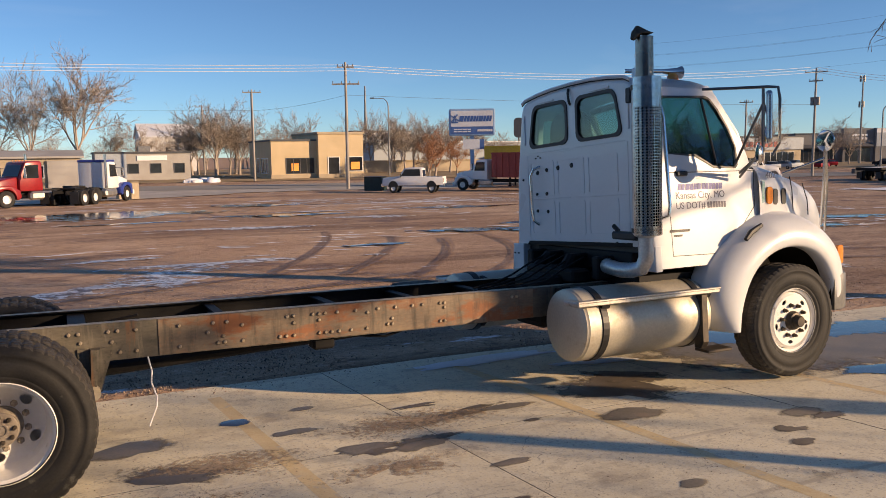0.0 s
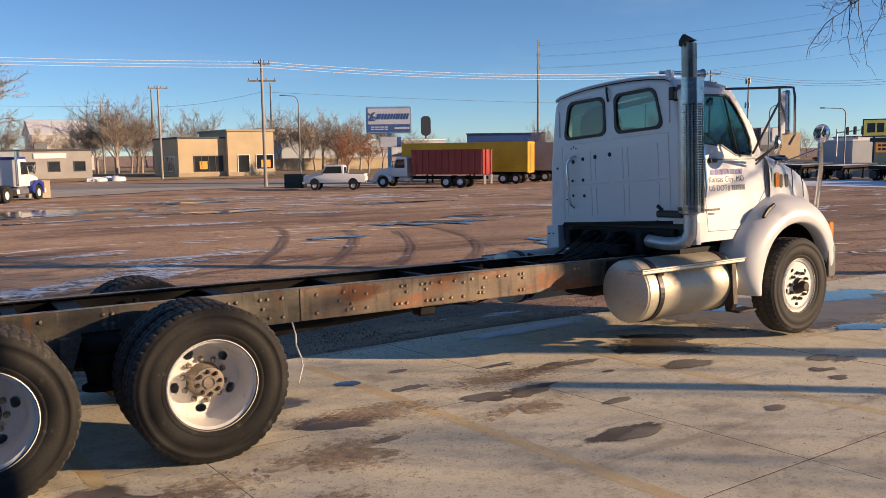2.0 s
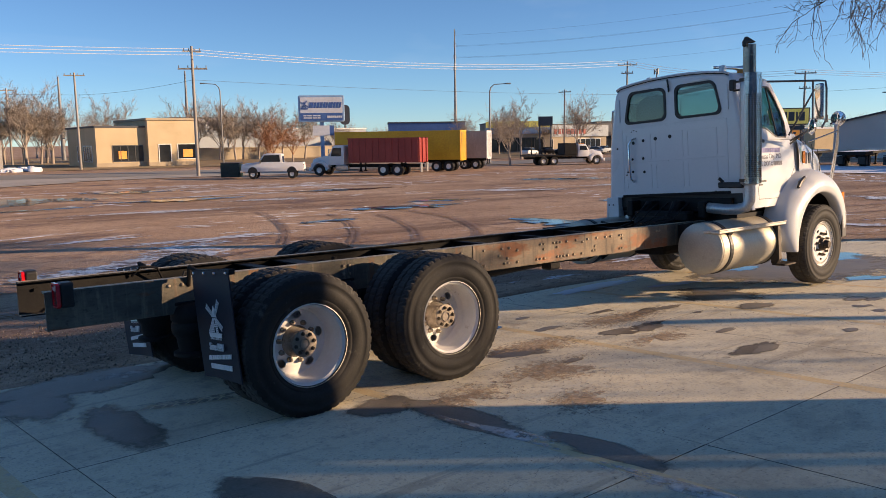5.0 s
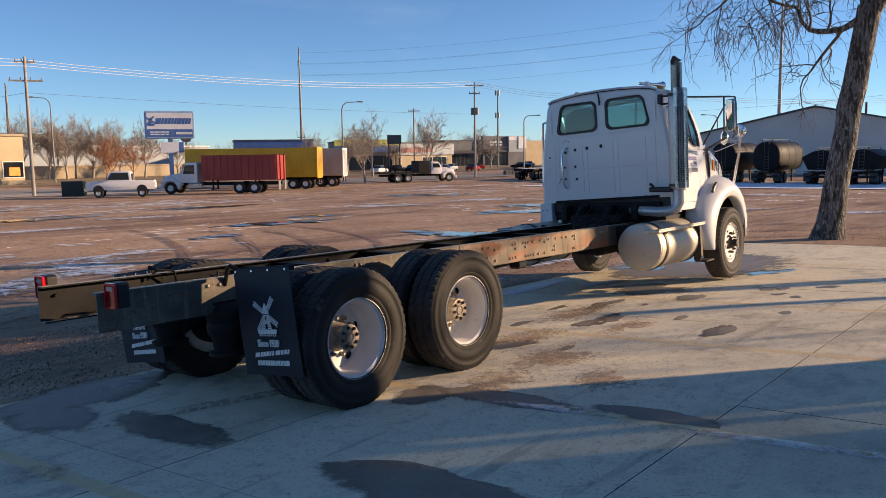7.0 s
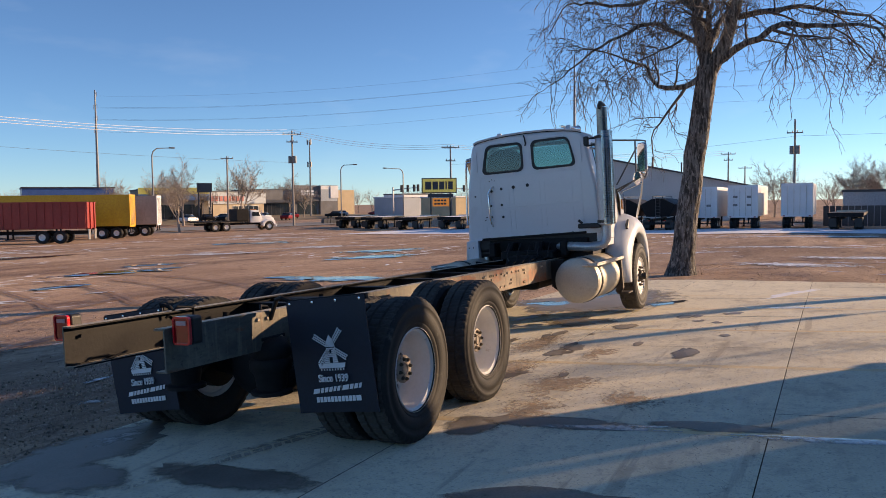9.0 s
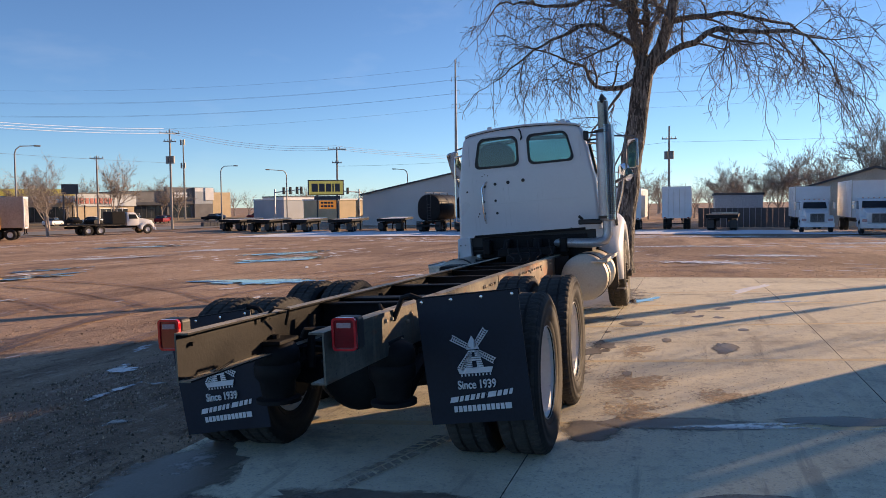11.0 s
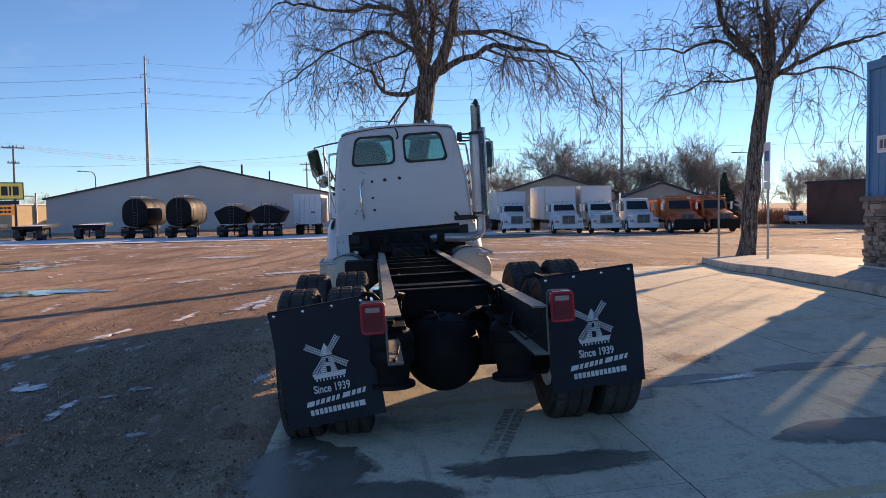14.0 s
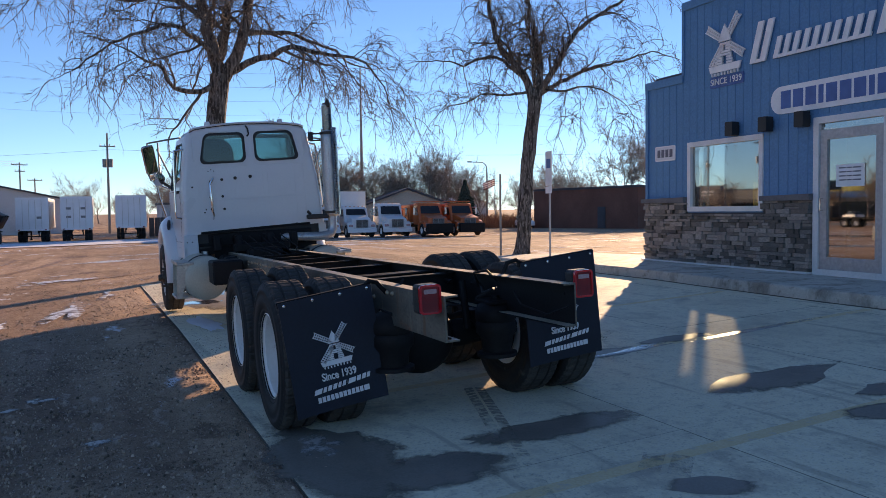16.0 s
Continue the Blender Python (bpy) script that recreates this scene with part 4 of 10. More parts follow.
for k, (cx, cy, rx, ry, tn) in enumerate(((0.7, 9.2, 1.6, 0.35, 20), (1.8, 11.0, 0.9, 0.9, 40), (3.7, 12.2, 1.3, 0.3, 5), (-0.6, 8.4, 0.9, 0.3, 0), (4.8, 13.1, 0.35, 0.12, 0), (1.2, 14.0, 0.9, 0.15, 10),
                                         (7.6, 12.0, 0.4, 0.12, 0), (0.9, 3.9, 0.28, 0.08, 20), (0.1, 3.2, 0.22, 0.07, 0), (6.0, 3.6, 0.8, 0.08, -14), (4.4, 4.2, 0.5, 0.07, -12), (8.4, 2.6, 1.1, 0.14, -10), (10.8, 2.0, 0.9, 0.12, -6),
                                         (15, 5.5, 0.6, 0.15, -40), (17.4, 2.6, 1.0, 0.2, -60), (20, -2.5, 0.5, 0.9, 20), (24, -5, 0.6, 1.4, 15), (28, 2, 0.5, 1.8, 8), (33, -4, 0.6, 2.2, 10), (38, -10, 0.8, 2.5, 25), (43, -14, 0.8, 2.2, 28), (30, 8, 0.5, 2, -20), (26, 25, 2.4, 0.5, -30), (34, 24, 3, 0.6, -35),
                                         (14, 27, 2.8, 0.5, 0), (6, 23, 2.2, 0.4, 8), (13, 33, 3, 0.5, 5), (46, 12, 0.7, 3.5, -10), (50, -3, 0.7, 4, 5), (22, 40, 4, 0.6, -4), (48, 40, 4, 0.8, -38))):
    ground_patch("ice_patch", cx, cy, rx * 1.5, ry * 1.6, M_ICE, "thin ice and old snow on the gravel", tn, 0.008, 0.9, k + 90, seg=44)

# tyre prints that curve across the gravel: short lug marks in pairs of bands
def tyre_print(bm, pts, width):
    path = [Vector((x, y)) for x, y in pts]
    run = []
    for a, b in zip(path, path[1:]):
        n = max(2, int((b - a).length / 0.11))
        run += [(a.lerp(b, k / n), (b - a).normalized()) for k in range(n)]
    for k, (p, d) in enumerate(run):
        side = Vector((-d.y, d.x))
        for s in (-1, 1):
            c = p + side * s * width * 0.27
            ln = d * 0.034 * random.uniform(0.7, 1.3)
            e = side * width * 0.21
            q = [c - e - ln - d * 0.02 * s, c + e - ln + d * 0.02 * s, c + e + ln + d * 0.02 * s, c - e + ln - d * 0.02 * s]
            bm.faces.new([bm.verts.new((v.x, v.y, ground_z(v.x, v.y) + 0.012)) for v in q])


def bowed(x0, y0, xm, ym, x1, y1, n=14):
    return [((1 - t) ** 2 * x0 + 2 * t * (1 - t) * xm + t * t * x1, (1 - t) ** 2 * y0 + 2 * t * (1 - t) * ym + t * t * y1) for t in (k / n for k in range(n + 1))]


bm = bmesh.new()
for arc in ((5.5, 8.8, 8.9, 13.6, 9.9, 17.2), (6.65, 7.9, 10.0, 12.3, 11.1, 16.0), (4.2, 9.6, 7.4, 15.0, 8.6, 20.0), (7.6, 7.0, 12.5, 12.0, 13.0, 17.5), (2.0, 5.0, 7.0, 6.2, 14.0, 5.4), (2.2, 6.9, 7.2, 8.2, 14.4, 7.2),
            (-6, 6.0, 0, 7.6, 7, 10.5), (-6, 4.2, 0, 5.6, 7.5, 8.6), (14, 2.6, 17, -2.0, 24, -7), (15.8, 3.6, 18.8, -0.6, 25.4, -5.2), (13.9, 8.0, 20, 4.0, 34, 3.4), (14.2, 10.0, 20.6, 6.0, 34, 5.4)):
    tyre_print(bm, bowed(*arc), 0.26)
solid("tyre_tracks", bm, M_MUD, "dark tyre prints pressed into the damp gravel", "tracks", kind="stuff")


bm = bmesh.new()
tyre_print(bm, bowed(-1.2, -0.50, -2.3, -0.16, -3.5, 0.24), 0.17)
tyre_print(bm, bowed(-3.30, -0.72, -3.42, -0.60, -3.52, -0.50, 3), 0.30)
tyre_print(bm, bowed(4.55, -3.05, 4.72, -3.12, 4.92, -3.20, 3), 0.22)
solid("tyre_marks", bm, M_TRACK, "damp tyre marks on the concrete", "tracks", kind="stuff")
for k, (cx, cy, rx, ry, tn) in enumerate(((0.6, -1.55, 0.9, 0.40, -8), (-0.3, -1.75, 0.6, 0.35, 10), (1.4, -1.05, 0.8, 0.22, -20), (2.3, -1.55, 0.7, 0.25, 0), (0.2, -2.4, 0.5, 0.3, 20), (3.0, -0.7, 0.9, 0.25, -8))):
    ground_patch("dust_patch", cx, cy, rx, ry, M_DUST, "thin brown grit blown over the concrete", tn, 0.0045, 0.5, k + 310, rings=5, seg=32)


def pebbles(name, label, rows, seed):
    """Loose stones by rows of (x0, x1, y0, y1, count, least size, largest size)."""
    rnd = random.Random(seed)
    vs, fs = [], []
    for x0, x1, y0, y1, count, s0, s1 in rows:
        for _ in range(count):
            x, y = rnd.uniform(x0, x1), rnd.uniform(y0, y1)
            if noise.noise((x * 0.8, y * 0.8, seed)) < rnd.uniform(-0.5, 0.25):
                continue
            r = s0 + (s1 - s0) * rnd.random() ** 3
            z, b = ground_z(x, y), len(vs)
            turn = rnd.uniform(0, 6.28)
            for k in range(4):
                a = turn + k * 1.5708 + rnd.uniform(-0.4, 0.4)
                vs.append((x + r * math.cos(a) * rnd.uniform(0.7, 1.3), y + r * math.sin(a) * rnd.uniform(0.7, 1.3), z + r * rnd.uniform(0.1, 0.4)))
            vs.append((x + r * rnd.uniform(-0.3, 0.3), y + r * rnd.uniform(-0.3, 0.3), z + r * rnd.uniform(0.7, 1.1)))
            for k in range(4):
                vs.append((vs[b + k][0], vs[b + k][1], z - 0.01))
            for k in range(4):
                n = (k + 1) % 4
                fs += [(b + k, b + n, b + 4), (b + 5 + k, b + 5 + n, b + n, b + k)]
    m2 = bpy.data.meshes.new(name)
    m2.from_pydata(vs, [], fs)
    m2.materials.append(M_PEBBLE)
    tagged(new(name, m2), label, "gravel", kind="stuff")


pebbles("loose_grit", "small loose stones scattered over the concrete", ((-1, 5, -3.6, 1.0, 3000, 0.002, 0.007), (-1, 3, -3.0, -1.0, 2500, 0.002, 0.006), (-3, 12.9, 0.9, 1.25, 1600, 0.003, 0.010), (12.3, 13.0, -8, 1.2, 700, 0.003, 0.010)), 3)
pebbles("loose_gravel", "loose brown stones lying on the gravel lot", ((-9, 14, 1.3, 3.5, 6000, 0.003, 0.012), (-4.5, 3, 1.3, 4.2, 9000, 0.003, 0.013), (-9, 16, 3.5, 8, 3000, 0.003, 0.012), (13.15, 20, -9, 6, 4000, 0.004, 0.014)), 4)

# scraps of old snow and ice left in the wheel ruts of the lot, in drifts
rnd = random.Random(77)
vs, fs = [], []
made = 0
while made < 900:
    far = rnd.random()
    x, y = rnd.uniform(-14, 62), rnd.uniform(-30, 48)
    if (x < EDGE_X + 0.3 and y < EDGE_Y + 0.6) or noise.noise((x * 0.11, y * 0.16, 3.3)) < 0.12 or math.hypot(x - 2, y) < 14:
        continue
    d = math.hypot(x, y)
    ln, wd = rnd.uniform(0.10, 0.45) * (0.6 + d / 26), rnd.uniform(0.02, 0.07) * (0.6 + d / 26)
    turn = radians(rnd.gauss(-8 if y > 4 else 82, 22))
    c, q, b = math.cos(turn), math.sin(turn), len(vs)
    for k in range(9):
        a = 2 * math.pi * k / 9
        r = rnd.uniform(0.45, 1.25)
        u, v = ln * r * math.cos(a), wd * r * math.sin(a)
        px, py = x + u * c - v * q, y + u * q + v * c
        vs.append((px, py, ground_z(px, py) + 0.006))
    vs.append((x, y, ground_z(x, y) + 0.016))
    fs += [(b + k, b + (k + 1) % 9, b + 9) for k in range(9)]
    made += 1
m2 = bpy.data.meshes.new("snow_scraps")
m2.from_pydata(vs, [], fs)
m2.materials.append(M_SNOW)
tagged(new("snow_scraps", m2), "thin scraps of old snow and ice in the wheel ruts", "snow", kind="stuff")

# ---- the blue office building ----
BA = math.degrees(math.atan2(0.0366, -0.9993))  # facade runs this way
B = Matrix.Translation((6.30, -8.10, 0.37)) @ Matrix.Rotation(radians(BA), 4, "Z") @ Matrix.Diagonal((1, -1, 1, 1))
# in the building's own frame: u along the facade, w into the building behind it, z up from the footing
def bput(u, z, w):
    return B @ Vector((u, -w, z))
def bfront(u, z, w):
    """w is here the distance in front of the facade."""
    return B @ Vector((u, w, z))


office = thing("office_building", Matrix(), "blue sided office with ledge stone base and stepped parapet", "building", kind="structure")
LEN, DEEP = 16.0, 9.0
W1 = (1.30, 3.14, 1.01, 2.22)     # front window: u0, u1, z0, z1
D1 = (4.27, 5.52, 0.02, 2.36)     # front door
outer = [(0, -0.4), (LEN, -0.4), (LEN, 4.85), (1.13, 4.85), (1.13, 3.52), (0, 3.52)]
hole = lambda a: [(a[0], a[2]), (a[1], a[2]), (a[1], a[3]), (a[0], a[3])]
part("wall_front", sheet(bmesh.new(), outer, [hole(W1), hole(D1), [(7.2, 1.0), (9.0, 1.0), (9.0, 2.2), (7.2, 2.2)]], bput, 0.2), M_SIDING, office)
def side_put(y, z, w):
    return B @ Vector((w, -y, z))
part("wall_side", sheet(bmesh.new(), [(0.2, -0.4), (DEEP, -0.4), (DEEP, 3.5), (0.2, 3.5)], [[(1.24, 0.95), (1.40, 0.95), (1.40, 2.41), (1.24, 2.41)], [(1.51, 0.95), (1.95, 0.95), (1.95, 2.55), (1.51, 2.55)]], side_put, 0.06), M_SIDING, office)
bm = bmesh.new()
for poly in (((0, DEEP), (LEN, DEEP)), ((LEN, 0), (LEN, DEEP))):
    (u0, w0), (u1, w1) = poly
    vs = [bput(u0, -0.4, w0), bput(u1, -0.4, w1), bput(u1, 3.5, w1), bput(u0, 3.5, w0)]
    n = Vector((vs[1] - vs[0])).cross(Vector((0, 0, 1))).normalized() * 0.2
    a = [bm.verts.new(v) for v in vs]
    b = [bm.verts.new(v + n) for v in vs]
    bm.faces.new(a)
    bm.faces.new(b[::-1])
    for i in range(4):
        bm.faces.new((a[i], a[(i + 1) % 4], b[(i + 1) % 4], b[i]))
bmesh.ops.recalc_face_normals(bm, faces=bm.faces)
part("wall_back", bm, M_SIDING, office)
bm = bmesh.new()
sheet(bm, [(0.0, 0.2), (LEN, 0.2), (LEN, DEEP), (0.0, DEEP)], [], lambda u, w, z: bput(u, 3.5 + z, w), 0.15)
part("roof", bm, M_ROOFD, office)
bm = bmesh.new()
sheet(bm, [(0.2, 0.2), (LEN, 0.2), (LEN, DEEP), (0.2, DEEP)], [], lambda u, w, z: bput(u, -0.06 + z, w), 0.05)
part("office_floor", bm, M_ROOM, office)
# partition behind the window bay keeps the back rooms dark
bm = bmesh.new()
sheet(bm, [(4.6, 0), (4.7, 0), (4.7, 3.4), (4.6, 3.4)], [], lambda u, z, w: bput(u, z, 0.25 + w), 6.0)
part("partition", bm, M_ROOM, office)
bm = bmesh.new()
sheet(bm, [(0.2, 0), (4.6, 0), (4.6, 3.4), (0.2, 3.4)], [], lambda u, z, w: bput(u, z, 5.4 + w), 0.1)
part("partition", bm, M_ROOM, office)
# pent eave on the side wall
bm = bmesh.new()
sheet(bm, [(-0.45, 2.95), (0.0, 3.1), (0.0, 3.0), (-0.45, 2.83)], [], lambda u, z, w: bput(u, z, 0.35 + w), 6.5)
part("eave", bm, M_ROOFD, office, "dark eave on the side wall")
# battens on the siding
batten = bmesh.new()
box(batten, -0.010, 0.010, 0.0, 0.007, 0, 1.0)
bme = bpy.data.meshes.new("batten")
batten.to_mesh(bme)
bme.materials.append(M_SIDING)
u = 0.1
while u < 9.2:
    top = 4.80 if u > 1.13 else 3.47
    spans = [(1.24, top)]
    for a in (W1, D1):
        if a[0] - 0.1 < u < a[1] + 0.1:
            spans = [(a[3] + 0.09, top)]
    for z0, z1 in spans:
        share("batten", bme, B @ pose(u, 0, z0) @ Matrix.Diagonal((1, 1, z1 - z0, 1)), office)
    u += 0.2
bm = bmesh.new()
for u0, u1, z in ((-0.03, 1.13, 3.52), (1.10, 9.5, 4.85)):
    sheet(bm, [(u0, z - 0.12), (u1, z - 0.12), (u1, z + 0.03), (u0, z + 0.03)], [], bfront, 0.035)
sheet(bm, [(1.10, 3.52), (1.16, 3.52), (1.16, 4.75), (1.10, 4.75)], [], bfront, 0.03)
sheet(bm, [(-0.03, 1.2), (0.05, 1.2), (0.05, 3.42), (-0.03, 3.42)], [], bfront, 0.03)
part("corner_trim", bm, M_SIDING, office)


def framed(name, a, bar, depth, label, bottom=True):
    u0, u1, z0, z1 = a
    win = thing(name, Matrix(), label, name.split("_")[0], kind="structure")
    bm = bmesh.new()
    ring_plate(bm, [(u0 - 0.04, z0 - 0.04), (u1 + 0.04, z0 - 0.04), (u1 + 0.04, z1 + 0.04), (u0 - 0.04, z1 + 0.04)],
               [(u0 + bar, z0 + bar), (u1 - bar, z0 + bar), (u1 - bar, z1 - bar), (u0 + bar, z1 - bar)], lambda u, z, w: bfront(u, z, 0.025 - w), depth)
    part("window_frame" if "window" in name else "door_frame", bm, M_FRAME_W, win)
    bm = bmesh.new()
    sheet(bm, [(u0 + bar * 0.7, z0 + bar * 0.7), (u1 - bar * 0.7, z0 + bar * 0.7), (u1 - bar * 0.7, z1 - bar * 0.7), (u0 + bar * 0.7, z1 - bar * 0.7)], [], lambda u, z, w: bfront(u, z, -0.03 - w), 0.006)
    part("pane", bm, M_GLASS_B, win)
    return win


framed("window_1", W1, 0.05, 0.12, "white framed office window reflecting the lot")
framed("window_2", (7.2, 9.0, 1.0, 2.2), 0.05, 0.12, "white framed office window")
door = framed("door_1", D1, 0.06, 0.14, "glazed entrance door in a pale aluminium frame")
bm = bmesh.new()
ring_plate(bm, [(4.34, 0.05), (5.45, 0.05), (5.45, 2.20), (4.34, 2.20)], [(4.47, 0.27), (5.32, 0.27), (5.32, 2.05), (4.47, 2.05)], lambda u, z, w: bfront(u, z, 0.0 - w), 0.045)
part("door_leaf", bm, M_GALV, door, "aluminium door leaf")
bm = bmesh.new()
tube(bm, [bfront(4.40, 0.98, 0.0), bfront(4.40, 0.98, 0.06), bfront(4.40, 1.16, 0.06), bfront(4.40, 1.16, 0.0)], 0.012, 8)
part("door_handle", bm, M_CHROME, door)
bm = bmesh.new()
sheet(bm, [(4.62, 1.33), (5.12, 1.33), (5.12, 1.66), (4.62, 1.66)], [], lambda u, z, w: bfront(u, z, -0.022 + w), 0.002)
notice = part("notice", bm, M_PRINT, door, "white paper notice taped inside the glass")
bm = bmesh.new()
for k in range(4):
    bars(bm, 4.68, 1.60 - 0.06 * k, (0.12, 0.08, 0.14), 0.018, 0.02, 0.002, 0, lambda u, z, w: bfront(u, z, -0.0195 + w))
pieces("notice_line", bm, M_LETTER, notice)
# desk and chair shapes behind the window
bm = bmesh.new()
for q in ((1.5, 3.0, 0.72, 0.76, 1.0, 1.7), (1.52, 1.6, 0.0, 0.72, 1.05, 1.65), (2.9, 2.98, 0.0, 0.72, 1.05, 1.65)):
    sheet(bm, [(q[0], q[2]), (q[1], q[2]), (q[1], q[3]), (q[0], q[3])], [], lambda u, z, w, q=q: bput(u, z, q[4] + w), q[5] - q[4])
solid("desk", bm, M_WOOD, "wooden office desk behind the window", "desk")
bm = bmesh.new()
sheet(bm, [(1.75, 0.77), (2.15, 0.77), (2.15, 1.5), (1.75, 1.5)], [], lambda u, z, w: bput(u, z, 1.1 + w), 0.05)
solid("binder_board", bm, M_SIGN_Y, "pale yellow board standing on a desk", "board")

# pale flashing along the wall's foot
bm = bmesh.new()
sheet(bm, [(-0.06, -0.005), (4.22, -0.005), (4.22, 0.022), (-0.06, 0.022)], [], bfront, 0.125)
part("flashing", bm, M_FRAME_W, office, "pale metal strip along the wall's foot")

# ledge stone base: backing, stones, cap
bm = bmesh.new()
sheet(bm, [(-0.02, -0.35), (4.22, -0.35), (4.22, 1.16), (W1[1] + 0.05, 1.16), (W1[1] + 0.05, 0.95), (W1[0] - 0.05, 0.95), (W1[0] - 0.05, 1.16), (-0.02, 1.16)], [], bfront, 0.012)
base = part("stone_backing", bm, M_MORTAR, office)
bm = bmesh.new()
for u0, u1 in ((-0.08, W1[0] - 0.05), (W1[1] + 0.05, 4.24), (5.58, 7.1)):
    sheet(bm, [(u0, 1.14), (u1, 1.14), (u1, 1.24), (u0, 1.22)], [], bfront, 0.11)
part("stone_cap", bm, M_CAP, office, "dark stone cap course")
stones = []
for v in range(6):
    bm = bmesh.new()
    bmesh.ops.create_cube(bm, size=1.0)
    for q in bm.verts:
        q.co += Vector((random.uniform(-0.03, 0.03), random.uniform(-0.10, 0.10) if q.co.y > 0 else 0, random.uniform(-0.07, 0.07)))
    s = bpy.data.meshes.new("stone")
    bm.to_mesh(s)
    bm.free()
    s.materials.append(M_STONE)
    stones.append(s)
z = -0.34
count = 0
while z < 1.12:
    h = random.choice((0.05, 0.06, 0.075, 0.095))
    h = min(h, 1.135 - z)
    for lo, hi in ((-0.02, 4.22), (5.60, 6.6)):
        u = lo
        while u < hi - 0.02:
            w = min(random.choice((0.09, 0.13, 0.17, 0.21, 0.26, 0.34)) * random.uniform(0.9, 1.1), hi - u)
            c = u + w / 2
            clear = not (z + h > 0.94 and W1[0] - 0.06 < c < W1[1] + 0.06)
            if clear and z + h > 0.0:
                # here and there two thin stones take the place of a thick one
                cut = random.uniform(0.38, 0.62) if h > 0.08 and random.random() < 0.26 else 1.0
                for z0, hh in ((z, h * cut), (z + h * cut, h * (1 - cut))):
                    if hh > 0.01:
                        d = random.uniform(0.03, 0.09)
                        share("stone", random.choice(stones), B @ pose(c, d / 2 + 0.004, z0 + hh / 2) @ Matrix.Diagonal((w - 0.006, d, hh - 0.006, 1)), base)
                        count += 1
            u += w
    z += h

# signs on the facade
sign = thing("facade_sign", Matrix(), "raised white windmill and script bars on the blue facade", "sign")
part("windmill_emblem", windmill(bmesh.new(), 1.0, lambda u, z, w: bfront(2.29 + u, 3.87 + z, 0.03 + w), 0.03), M_PRINT, sign)
bm = bmesh.new()
sheet(bm, [(1.88, 3.17), (2.72, 3.17), (2.72, 3.36), (1.88, 3.36)], [], bfront, 0.02)
part("emblem_plate", bm, M_SIGN_B, sign)
FACING = Matrix(((-0.9993, 0, 0.0366, 0), (0.0366, 0, 0.9993, 0), (0, 1, 0, 0), (0, 0, 0, 1)))
lettering("since_text", "SINCE 1939", 0.158, M_PRINT, sign, Matrix.Translation(bfront(2.30, 3.265, 0.03)) @ FACING, 0.006)
bm = bmesh.new()
for u0, h, ws in ((2.90, 0.66, (0.13, 0.13)), (3.42, 0.34, (0.10,) * 10), (5.35, 0.66, (0.13, 0.13)), (5.95, 0.34, (0.10,) * 9)):
    bars(bm, u0, 3.44, ws, h, 0.09, 0.03, 0.30, lambda u, z, w: bfront(u, z, 0.03 + w))
    bars(bm, u0 + 0.02, 3.44, (0.19 * len(ws) - 0.09,), 0.055, 0.0, 0.024, 0.30, lambda u, z, w: bfront(u, z, 0.03 + w))
pieces("script_bar", bm, M_PRINT, sign)
plate = bmesh.new()
sheet(plate, rounded(3.36, 6.7, 2.53, 2.97, 0.21), [], bfront, 0.03)
plate = part("phone_plate", plate, M_PRINT, sign, "white rounded number plate")
bm = bmesh.new()
bars(bm, 3.58, 2.61, (0.2, 0.2, 0.2, 0.09, 0.2, 0.2, 0.2, 0.09, 0.2, 0.2, 0.2, 0.2), 0.28, 0.05, 0.006, 0, lambda u, z, w: bfront(u, z, 0.031 + w))
pieces("number_bar", bm, M_SIGN_B, plate)
num = thing("house_number_plate", Matrix(), "small white rimmed house number plate", "sign")
bm = bmesh.new()
sheet(bm, rounded(0.28, 0.90, 1.96, 2.25, 0.03), [], bfront, 0.02)
part("plate", bm, M_PRINT, num)
bm = bmesh.new()
sheet(bm, rounded(0.30, 0.88, 1.98, 2.23, 0.02), [], lambda u, z, w: bfront(u, z, 0.0205 + w), 0.003)
part("plate_face", bm, M_SIGN_W, num)
bm = bmesh.new()
bars(bm, 0.36, 2.03, (0.09, 0.09, 0.09, 0.09), 0.15, 0.035, 0.003, 0, lambda u, z, w: bfront(u, z, 0.0245 + w))
pieces("number_bar", bm, M_LETTER, num)
for u in (2.56, 3.34, 4.10):
    lamp = thing("wall_lamp", Matrix(), "black cylindrical wall light on the facade", "lamp", "facade lights")
    bm = bmesh.new()
    sheet(bm, rounded(u - 0.09, u + 0.09, 2.27, 2.51, 0.02), [], lambda a, z, w: bfront(a, z, 0.05 + w), 0.15)
    part("housing", bm, M_GASKET, lamp)
    bm = bmesh.new()
    sheet(bm, [(u - 0.05, 2.33), (u + 0.05, 2.33), (u + 0.05, 2.45), (u - 0.05, 2.45)], [], bfront, 0.05)
    part("bracket", bm, M_GASKET, lamp)

